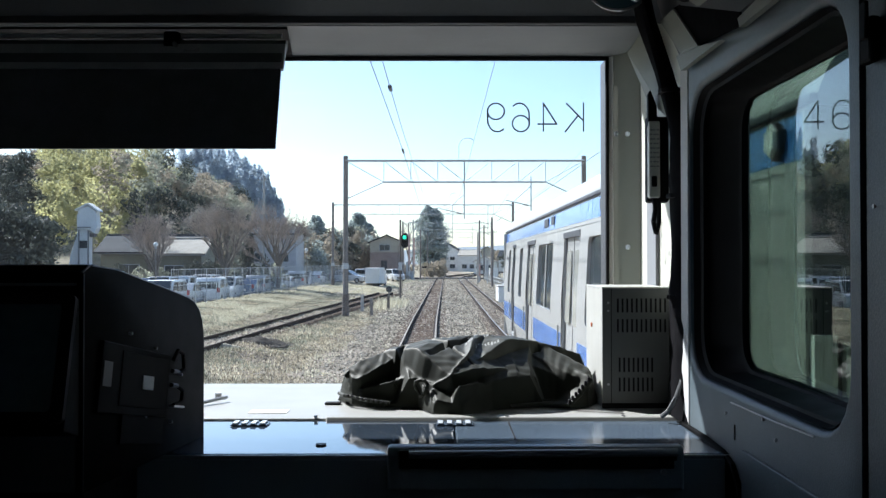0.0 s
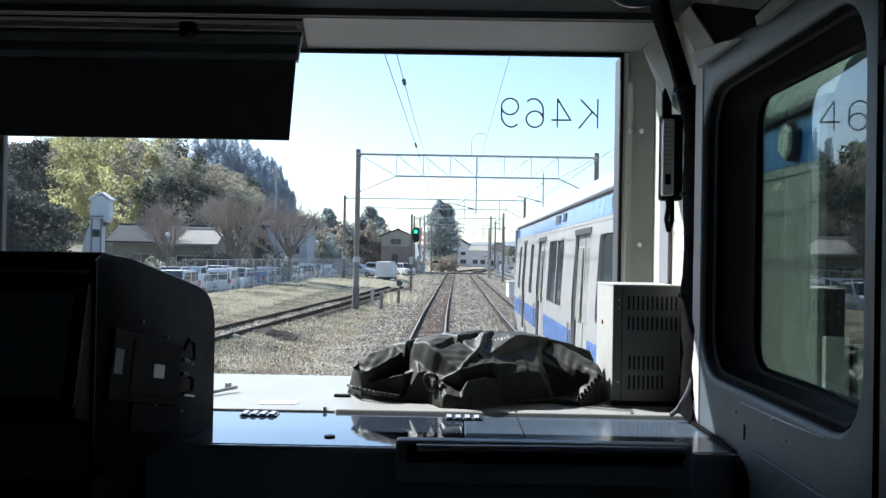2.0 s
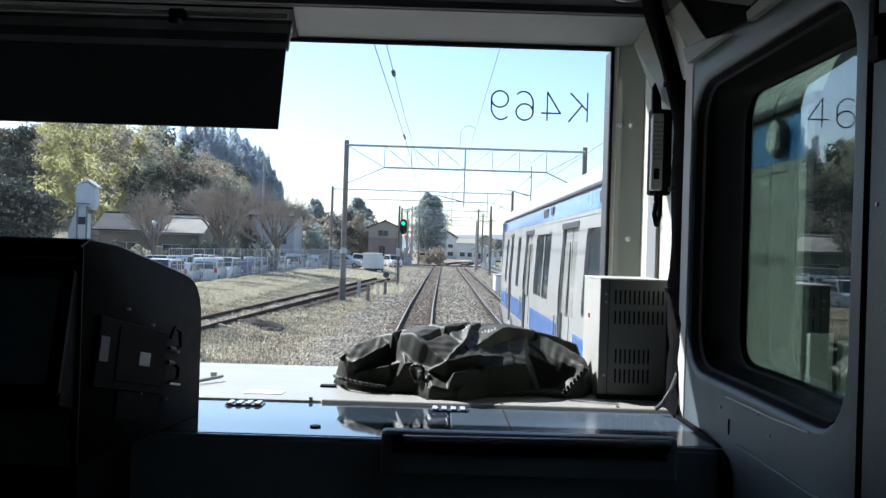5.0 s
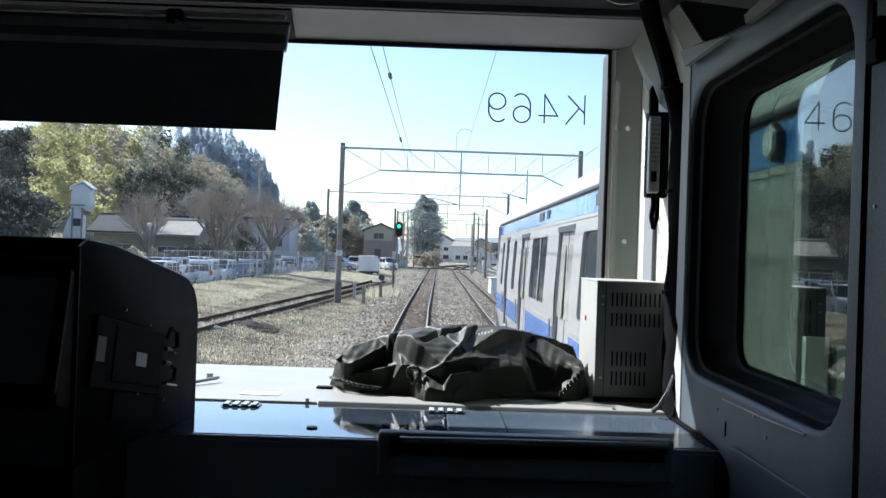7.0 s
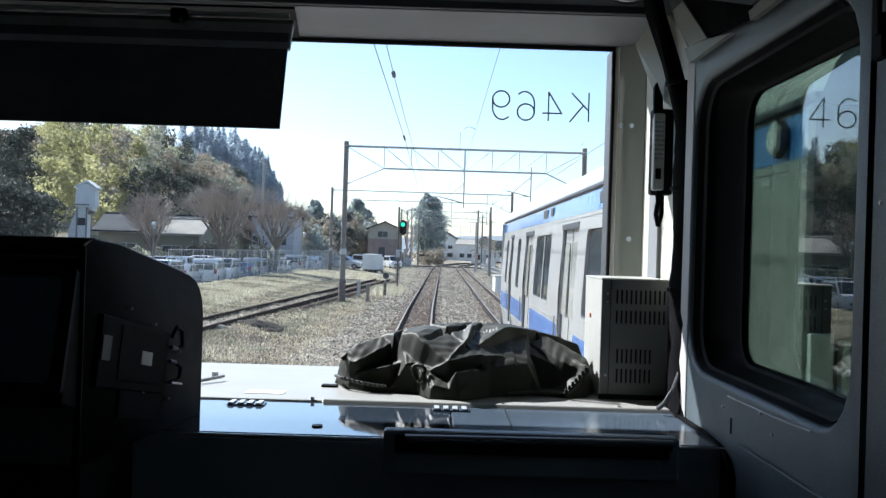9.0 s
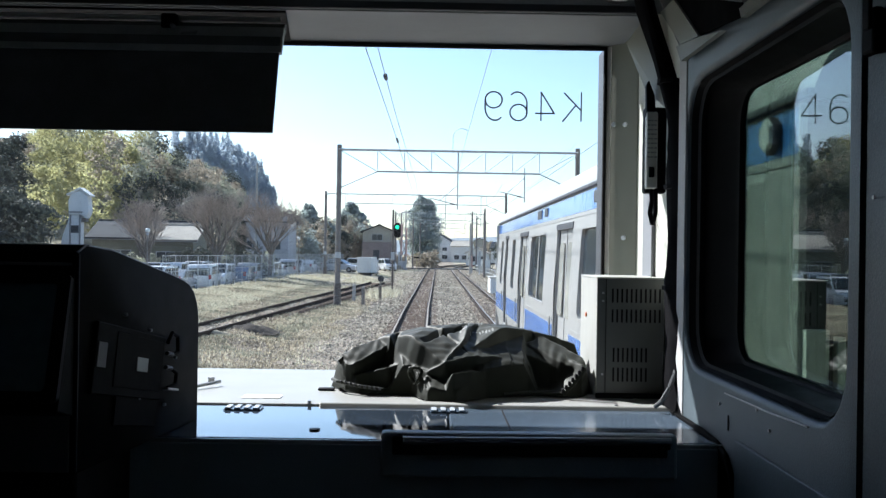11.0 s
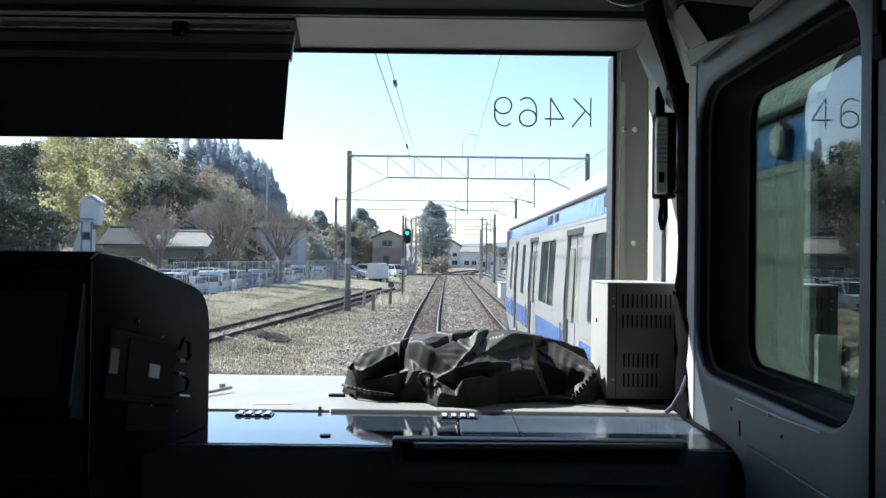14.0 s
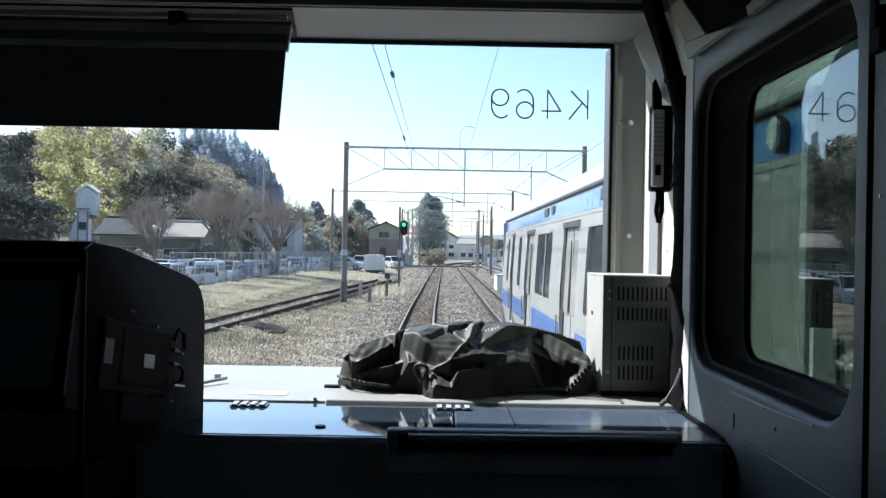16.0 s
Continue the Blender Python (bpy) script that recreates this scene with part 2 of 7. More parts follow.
STEEL_GREY = mat("galvanised_steel", (0.46, 0.48, 0.50), (0.38, 0.40, 0.42), 0.55, 0.3, scale=3, fine=60)
WIRE = mat("wire", (0.22, 0.22, 0.22), (0.17, 0.17, 0.17), 0.6, 0.3, scale=3, fine=60, bump=0)
FENCE_WHITE = mat("fence_white", (0.46, 0.48, 0.49), (0.34, 0.36, 0.37), 0.5, scale=2, fine=60)
WALL_WHITE = mat("house_white", (0.76, 0.76, 0.74), (0.66, 0.66, 0.64), 0.85, scale=0.8, fine=20, bump=0.2)
WALL_BEIGE = mat("house_beige", (0.46, 0.42, 0.345), (0.38, 0.35, 0.285), 0.85, scale=0.8, fine=20, bump=0.2)
WALL_BROWN = mat("house_brown", (0.31, 0.245, 0.225), (0.25, 0.195, 0.18), 0.85, scale=0.8, fine=20, bump=0.2)
WALL_PALE = mat("house_pale_siding", (0.46, 0.46, 0.47), (0.38, 0.38, 0.39), 0.8, scale=0.8, fine=20, bump=0.2, stretch=(1, 1, 6))
WALL_OLIVE = mat("house_olive", (0.19, 0.19, 0.15), (0.15, 0.15, 0.12), 0.85, scale=0.8, fine=20, bump=0.2)
WALL_GREY = mat("house_grey", (0.30, 0.30, 0.29), (0.23, 0.23, 0.22), 0.85, scale=0.8, fine=20, bump=0.2)
ROOF_GREY = mat("roof_grey", (0.042, 0.048, 0.056), (0.03, 0.035, 0.042), 0.75, scale=1, fine=15, bump=0.3, spec=0.06)
ROOF_LIGHT = mat("roof_light", (0.44, 0.40, 0.34), (0.36, 0.33, 0.28), 0.7, scale=1, fine=15, bump=0.3, spec=0.06)
HOUSE_GLASS = mat("house_window_glass", (0.05, 0.06, 0.07), (0.035, 0.045, 0.05), 0.1, scale=1, fine=20, bump=0)
BARK = mat("bark", (0.19, 0.165, 0.14), (0.135, 0.115, 0.10), 0.9, scale=3, fine=30, bump=0.6)
TWIG = mat("twigs", (0.40, 0.335, 0.28), (0.29, 0.24, 0.20), 0.9, scale=0.5, fine=10, bump=0, island=0.3)
LEAF_DARK = mat("evergreen_leaves", (0.082, 0.093, 0.079), (0.042, 0.05, 0.043), 0.7, scale=0.3, fine=4, bump=0, island=0.14, thin=0.4, spec=0.2)
LEAF_MID = mat("broad_leaves", (0.36, 0.37, 0.285), (0.185, 0.19, 0.15), 0.7, scale=0.22, fine=4, bump=0, island=0.12, thin=0.55, spec=0.2)
LEAF_YELLOW = mat("bamboo_leaves", (0.51, 0.485, 0.235), (0.33, 0.315, 0.155), 0.7, scale=0.22, fine=4, bump=0, island=0.12, thin=0.55, spec=0.2)
# Distance haze is mixed into the cedar leaves' base colour.
LEAF_HAZE_BLUE = mat("far_cedar_haze", (0.50, 0.56, 0.62), (0.43, 0.49, 0.54), 0.8, scale=0.1, fine=3, bump=0, island=0.2, thin=0.55, spec=0.2)
# Pale grey-green takes in the air's haze over distant trees.
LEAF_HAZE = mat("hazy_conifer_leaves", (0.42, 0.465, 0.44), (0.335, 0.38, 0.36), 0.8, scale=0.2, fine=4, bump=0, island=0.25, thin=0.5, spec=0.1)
LEAF_BROWN = mat("winter_twig_leaves", (0.38, 0.33, 0.26), (0.25, 0.215, 0.165), 0.8, scale=0.25, fine=4, bump=0, island=0.12, thin=0.55, spec=0.2)
TYRE = mat("tyre", (0.02, 0.02, 0.02), (0.015, 0.015, 0.015), 0.8, scale=20, fine=100)
RIM = mat("wheel_rim", (0.45, 0.45, 0.46), (0.35, 0.35, 0.36), 0.35, 0.8, scale=10, fine=60)
CAR_GLASS = mat("car_glass", (0.03, 0.04, 0.045), (0.02, 0.028, 0.03), 0.06, scale=1, fine=20, bump=0, spec=0.9)
LAMP_WHITE = mat("lamp_lens", (0.7, 0.7, 0.68), (0.6, 0.6, 0.58), 0.2, scale=20, fine=60, bump=0)
LAMP_RED = mat("tail_lens", (0.4, 0.02, 0.02), (0.3, 0.015, 0.015), 0.2, scale=20, fine=60, bump=0)
GREEN_LAMP = glow("signal_green", (0.03, 0.6, 0.28), 1.1)
ORANGE = mat("orange_paint", (0.55, 0.16, 0.06), (0.45, 0.13, 0.05), 0.6, scale=2, fine=40)
FADED_RED = mat("faded_red_paint", (0.5, 0.34, 0.30), (0.42, 0.29, 0.26), 0.7, scale=2, fine=40)
ORANGE_PALE = mat("sun_bleached_red_paint", (0.62, 0.42, 0.36), (0.55, 0.36, 0.31), 0.7, scale=2, fine=40)
FADED_YELLOW = mat("faded_yellow_paint", (0.42, 0.37, 0.22), (0.34, 0.30, 0.18), 0.7, scale=2, fine=40)
# Horizon hills are coloured bluish to carry the distance haze.
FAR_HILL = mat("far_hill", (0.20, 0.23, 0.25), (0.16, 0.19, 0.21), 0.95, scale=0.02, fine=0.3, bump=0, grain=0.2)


# ---- mesh helpers ----
def box(bm, lo, hi, bev=0.0, m=None):
    """An axis-aligned block from corner lo to corner hi, with its edges rounded by bev."""
    c = [(a + b) / 2 for a, b in zip(lo, hi)]
    s = [abs(b - a) for a, b in zip(lo, hi)]
    mm = Matrix.Translation(c) @ Matrix.Diagonal((*s, 1))
    r = bmesh.ops.create_cube(bm, size=1, matrix=(m or Matrix()) @ mm)
    if bev:
        es = list({e for v in r["verts"] for e in v.link_edges})
        bmesh.ops.bevel(bm, geom=es, offset=bev, segments=2, profile=0.5, affect="EDGES")
    return bm


def rod(bm, a, b, r1, r2=None, seg=8, caps=True):
    """A round bar from a to b."""
    a, b = Vector(a), Vector(b)
    d = b - a
    if d.length < 1e-6:
        return bm
    m = Matrix.Translation((a + b) / 2) @ d.to_track_quat("Z", "Y").to_matrix().to_4x4()
    bmesh.ops.create_cone(bm, cap_ends=caps, segments=seg, radius1=r1, radius2=r1 if r2 is None else r2, depth=d.length, matrix=m)
    return bm


def tube(bm, pts, r, seg=8):
    for a, b in zip(pts, pts[1:]):
        rod(bm, a, b, r, seg=seg)
    return bm


def prism(bm, pts, axis, lo, hi, bev=0.0):
    """A flat outline, pushed along an axis ('x', 'y' or 'z') from lo to hi."""
    def at(p, t):
        return {"x": (t, *p), "y": (p[0], t, p[1]), "z": (*p, t)}[axis]
    a = [bm.verts.new(at(p, lo)) for p in pts]
    b = [bm.verts.new(at(p, hi)) for p in pts]
    fs = [bm.faces.new(a), bm.faces.new(b[::-1])]
    for i in range(len(pts)):
        j = (i + 1) % len(pts)
        fs.append(bm.faces.new((a[i], b[i], b[j], a[j])))
    bmesh.ops.recalc_face_normals(bm, faces=fs)
    if bev:
        bmesh.ops.bevel(bm, geom=list({e for f in fs for e in f.edges}), offset=bev, segments=2, profile=0.5, affect="EDGES")
    return bm


def slab(bm, pts, off):
    """A thin plate: a flat outline and its copy moved by off."""
    a = [bm.verts.new(p) for p in pts]
    b = [bm.verts.new(Vector(p) + Vector(off)) for p in pts]
    fs = [bm.faces.new(a), bm.faces.new(b[::-1])]
    for i in range(len(pts)):
        j = (i + 1) % len(pts)
        fs.append(bm.faces.new((a[i], b[i], b[j], a[j])))
    bmesh.ops.recalc_face_normals(bm, faces=fs)
    return bm


def rounded(u0, v0, u1, v1, r, n=5):
    """The corner points of a rectangle with round corners."""
    out = []
    for cu, cv, a0 in ((u1 - r, v1 - r, 0), (u0 + r, v1 - r, 90), (u0 + r, v0 + r, 180), (u1 - r, v0 + r, 270)):
        for i in range(n + 1):
            a = radians(a0 + 90 * i / n)
            out.append((cu + r * math.cos(a), cv + r * math.sin(a)))
    return out


def ring(bm, outer, inner, axis, lo, hi):
    """A plate with a hole: two outlines with the same number of points."""
    def at(p, t):
        return {"x": (t, *p), "y": (p[0], t, p[1]), "z": (*p, t)}[axis]
    n = len(outer)
    vs = [[bm.verts.new(at(p, t)) for p in o] for o in (outer, inner) for t in (lo, hi)]
    fs = []
    for i in range(n):
        j = (i + 1) % n
        for a, b in ((vs[0], vs[1]), (vs[1], vs[3]), (vs[3], vs[2]), (vs[2], vs[0])):
            fs.append(bm.faces.new((a[i], a[j], b[j], b[i])))
    bmesh.ops.recalc_face_normals(bm, faces=fs)
    return bm


def obj(name, bm, material, smooth=False, angle=40):
    me = bpy.data.meshes.new(name)
    bm.to_mesh(me)
    bm.free()
    for mt in (material if isinstance(material, (list, tuple)) else [material]):
        me.materials.append(mt)
    if smooth:
        me.shade_smooth()
        me.set_sharp_from_angle(angle=radians(angle))
    return new(name, me)


def part(name, bm, material, parent, label="", smooth=False, angle=40, kind=""):
    """One mesh, in its parent's own space, under a thing or a part."""
    ob = obj(name, bm, material, smooth, angle)
    ob.parent = parent
    return tagged(ob, label, kind=kind)


def thing(name, at, label, category, group="", turn=0.0, kind=""):
    e = new(name)
    e.empty_display_size = 0.1
    e.matrix_basis = pose(*at, 0, 0, turn)
    return tagged(e, label, category, group, kind)


def structure(name, bm, material, label, smooth=False):
    return tagged(obj(name, bm, material, smooth), label, kind="structure")


def mesh_from(name, verts, faces, materials, index=None, smooth=False):
    me = bpy.data.meshes.new(name)
    me.from_pydata([tuple(v) for v in verts], [], [tuple(f) for f in faces])
    for mt in materials:
        me.materials.append(mt)
    if index is not None:
        me.polygons.foreach_set("material_index", np.asarray(index, dtype=np.int32))
    if smooth:
        me.shade_smooth()
    me.update()
    return me


def B():
    return bmesh.new()


# ---- ground and tracks ----
GROUND = -0.22
OWN, NEXT = -0.73, 3.03            # centres of the two main tracks
R_CURVE, Y_CURVE = 420.0, 145.0


def bend(y):
    return (0.0 if y < 45 else 0.0062 * (y - 45)) + (0.0 if y < Y_CURVE else (y - Y_CURVE) ** 2 / (2 * R_CURVE))


def siding(y):
    """The side track's centre, which draws in towards the main line."""
    return -7.1 + 0.062 * (y - 34.7) if y < 70 else -4.91 + 0.052 * (y - 70)


def siding_z(y):
    return 0.20


def ground_height(x, y):
    # the yard to the left lies on a low bank above the main line
    h = float(np.interp(-x, [4.0, 5.4, 6.2, 8.6, 11.5, 13.3, 14.6], [0.0, 0.10, 0.24, 0.31, 0.58, 0.60, 0.16]))
    h += 0.06 * max(0.0, noise.noise((x * 0.9, y * 0.5, 11))) * (1 if x < -4.2 else 0)
    h += 0.05 * noise.noise((x * 0.4, y * 0.25, 0)) + 0.03 * noise.noise((x * 1.3, y * 0.9, 4))
    h += 0.2 * math.exp(-((x + 5.4) / 0.7) ** 2 - ((y - 27.5) / 0.7) ** 2)
    if -3.2 < x < 5.8:
        h *= 0.25
    return GROUND + h


def ground_mesh():
    xs = [-2600, -900, -300, -120] + [v for v in np.arange(-60, -16, 4.0)] + [v for v in np.arange(-16, 7, 0.35)] + [8, 11, 16, 30, 80, 300, 900, 2600]
    ys = [-900, -200, -40, -10] + [v for v in np.arange(0, 16, 2.0)] + [v for v in np.arange(16, 80, 0.4)] + [v for v in np.arange(80, 160, 1.0)] + [v for v in np.arange(160, 220, 4.0)] + [240, 300, 420, 700, 1400, 4200]
    vs = [(x, y, ground_height(x, y) if -60 <= x <= 16 and 0 <= y <= 220 else GROUND) for y in ys for x in xs]
    n = len(xs)
    fs, ix = [], []
    for j in range(len(ys) - 1):
        for i in range(n - 1):
            fs.append((j * n + i, j * n + i + 1, j * n + n + i + 1, j * n + n + i))
            x, y = (xs[i] + xs[i + 1]) / 2, (ys[j] + ys[j + 1]) / 2
            edge = -4.4 + 0.9 * noise.noise((y * 0.21, 7, 0)) + 0.5 * noise.noise((y * 0.9, 3, 0))
            k = 0 if edge < x < 6.2 else 1
            if y < 29 + 3 * noise.noise((x * 0.3, 1, 2)) and -12 < x < 0:
                k = 0
            if abs(x - siding(y)) < 1.5 + 0.5 * noise.noise((y * 0.5, 9, 1)) and y < 95:
                k = 0
            if abs(x - OWN - bend(y)) < 0.75 + 0.3 * noise.noise((y * 0.3, 2, 6)) and y < 160:
                k = 3
            if x < -13.9 + 0.04 * (y - 55) and -30 < x and 40 < y < 125:
                k = 2
            ix.append(k)
    return mesh_from("ground", vs, fs, [BALLAST, EARTH, ASPHALT, RUSTY], ix, smooth=True)


tagged(new("ground", ground_mesh()), "dry earth, stone ballast and asphalt yard beside railway tracks", kind="structure")


def track(name, fx, y0, y1, zf, label, material_head, step=3.0):
    """Two rails on sleepers along x = fx(y)."""
    t = thing(name, (0, 0, 0), label, "railway track", kind="structure")
    ys = list(np.arange(y0, y1 + 0.01, step))
    # foot drawn about twice its width, for a broad dark band
    prof = [(-0.125, -0.17), (0.125, -0.17), (0.125, -0.142), (0.014, -0.122), (0.014, -0.045), (0.037, -0.033), (0.037, -0.002), (-0.037, -0.002),
            (-0.037, -0.033), (-0.014, -0.045), (-0.014, -0.122), (-0.125, -0.142)]
    for side in (-1, 1):
        for nm, pr, mt in (("rail", prof, RAIL), ("rail_head", [(-0.031, -0.012), (0.031, -0.012), (0.031, 0.0), (-0.031, 0.0)], material_head)):
            vs, fs = [], []
            k = len(pr)
            for y in ys:
                for u, w in pr:
                    vs.append((fx(y) + side * (0.5335 + 0.034) + u, y, zf(y) + w))
            for j in range(len(ys) - 1):
                for i in range(k):
                    a, b = j * k + i, j * k + (i + 1) % k
                    fs.append((a, b, b + k, a + k))
            r = new(nm, mesh_from(nm, vs, fs, [mt]))
            r.parent = t
    vs, fs = [], []
    y = y0
    while y < min(y1, 150):
        c = fx(y)
        o = len(vs)
        for dz in (-0.30, -0.145):
            for dx, dy in ((-1.0, -0.11), (1.0, -0.11), (1.0, 0.11), (-1.0, 0.11)):
                w = 0.85 if dz > -0.2 else 1.0
                vs.append((c + dx, y + dy * w, zf(y) + dz))
        fs += [(o + a, o + b, o + c2, o + d) for a, b, c2, d in ((4, 5, 6, 7), (0, 1, 5, 4), (1, 2, 6, 5), (2, 3, 7, 6), (3, 0, 4, 7))]
        y += 0.62
    s = new("sleepers", mesh_from("sleepers", vs, fs, [SLEEPER]))
    s.parent = t
    tagged(s, kind="stuff")
    return t


track("main_track", lambda y: OWN + bend(y), -8, 320, lambda y: 0.0, "rusty steel rails on concrete sleepers in stone ballast", RAIL_TOP)
track("next_track", lambda y: NEXT + bend(y), -20, 320, lambda y: 0.0, "polished steel rails on sleepers in ballast beside a train", RAIL_HEAD)
track("side_track", siding, 12, 79, siding_z, "dark rusty side track half buried in gravel", RAIL)


def stones():
    """Loose ballast on the bed and between the tracks."""
    rng = np.random.default_rng(3)
    n = 80000
    y = 17 + 63 * rng.random(n) ** 1.5
    x = rng.uniform(-11.5, 5.5, n)
    base = np.array([(1, 0, 0), (-1, 0, 0), (0, 1, 0), (0, -1, 0), (0, 0, 1), (0, 0, -1)], float)
    tri = np.array([(0, 2, 4), (2, 1, 4), (1, 3, 4), (3, 0, 4), (2, 0, 5), (1, 2, 5), (3, 1, 5), (0, 3, 5)])
    vs, fs = [], []
    for i in range(n):
        if x[i] < -9.6 and rng.random() < 0.8:
            continue
        if any(abs(abs(x[i] - bend(y[i]) - c) - 0.567) < 0.12 for c in (OWN, NEXT)):
            continue
        if abs(x[i] - OWN) < 0.5 and rng.random() < 0.7:
            continue
        if x[i] < -3.6 + 0.6 * noise.noise((y[i] * 0.4, 2, 2)) and rng.random() < (0.6 if noise.noise((x[i] * 0.4, y[i] * 0.25, 8)) > -0.1 else 0.25):
            continue
        s = rng.uniform(0.014, 0.034) * (1 + (y[i] - 17) / 70)
        z = ground_height(x[i], y[i])
        if any(abs(x[i] - c) < 1.5 for c in (OWN, NEXT)):
            z = max(z, -0.17)
        p = base * s * rng.uniform(0.6, 1.3, (6, 1)) * np.array([1.2, 1.2, 0.8])
        a = rng.uniform(0, 6.28)
        ca, sa = math.cos(a), math.sin(a)
        q = np.stack([p[:, 0] * ca - p[:, 1] * sa + x[i], p[:, 0] * sa + p[:, 1] * ca + y[i], p[:, 2] + z + s * 0.3], 1)
        o = len(vs)
        vs.extend(q.tolist())
        fs.extend((tri + o).tolist())
    for i in range(26000):
        px, py = rng.uniform(-10, 7), 78 + 80 * rng.random() ** 1.2
        if any(abs(abs(px - c) - 0.567) < 0.09 for c in (OWN + bend(py), NEXT + bend(py))) or (abs(px - OWN - bend(py)) < 0.5 and rng.random() < 0.6):
            continue
        s = rng.uniform(0.03, 0.075)
        p = base * s * rng.uniform(0.6, 1.3, (6, 1)) * np.array([1.3, 1.3, 0.8]) + np.array([px, py, max(GROUND, -0.18) + s * 0.3])
        o = len(vs)
        vs.extend(p.tolist())
        fs.extend((tri + o).tolist())
    return mesh_from("ballast_stones", vs, fs, [STONE])


tagged(new("ballast_stones", stones()), "loose grey-brown ballast stones strewn along the tracks", "gravel", kind="stuff")


def blades(name, n, fx, fy, height, seed, material, keep=lambda x, y: True, label="dry yellow winter grass on the bank"):
    rng = np.random.default_rng(seed)
    vs, fs = [], []
    for i in range(n):
        x, y = fx(rng), fy(rng)
        if not keep(x, y):
            continue
        z = ground_height(x, y)
        for k in range(4):
            h = height * rng.uniform(0.5, 1.3)
            a = rng.uniform(0, 6.28)
            lean = rng.uniform(0.1, 0.7) * h
            w = 0.018 + 0.012 * rng.random()
            dx, dy = math.cos(a), math.sin(a)
            px, py = x + rng.normal(0, 0.12), y + rng.normal(0, 0.12)
            o = len(vs)
            vs += [(px - dy * w, py + dx * w, z - 0.02), (px + dy * w, py - dx * w, z - 0.02), (px + dx * lean, py + dy * lean, z + h)]
            fs.append((o, o + 1, o + 2))
    return tagged(new(name, mesh_from(name, vs, fs, [material])), label, "grass", kind="stuff")


blades("dry_grass", 15000, lambda r: r.uniform(-13.4, -9.0), lambda r: 30 + 75 * r.random() ** 1.4, 0.11, 5, DRY_GRASS,
       lambda x, y: noise.noise((x * 0.3, y * 0.3, 2)) > -0.12)
blades("dead_weeds", 36000, lambda r: r.uniform(-13.0, -3.3), lambda r: 16.5 + 52 * r.random() ** 1.5, 0.055, 12, WEEDS,
       lambda x, y: noise.noise((x * 0.45, y * 0.2, 6)) > -0.42 and abs(x - siding(y)) > 0.45, "low brown dead weeds between the tracks")
blades("dull_weeds", 17000, lambda r: r.uniform(-13.0, -4.6), lambda r: 16.5 + 60 * r.random() ** 1.4, 0.09, 13, WEEDS_GREEN,
       lambda x, y: noise.noise((x * 0.55, y * 0.4, 15)) > 0.0 and abs(x - siding(y)) > 0.45, "low grey-green weeds on the bank")
blades("dry_grass_verge", 3500, lambda r: r.normal(-5.0, 1.5), lambda r: 18 + 75 * r.random() ** 1.3, 0.10, 6, DRY_GRASS,
       lambda x, y: noise.noise((x * 0.5, y * 0.16, 5)) > 0.02)
blades("dry_grass_far", 6000, lambda r: r.uniform(-9.5, -2.2), lambda r: r.uniform(78, 150), 0.2, 9, DRY_GRASS,
       lambda x, y: noise.noise((x * 0.4, y * 0.1, 3)) > 0.0 and abs(x - siding(y)) > 0.8)
blades("reed_clump", 420, lambda r: r.normal(-3.2, 0.45), lambda r: r.normal(62, 2.0), 0.5, 8, DRY_GRASS)


# ---- overhead line ----
def bars(bm, pairs, r):
    for a, b in pairs:
        rod(bm, a, b, r, seg=6)
    return bm


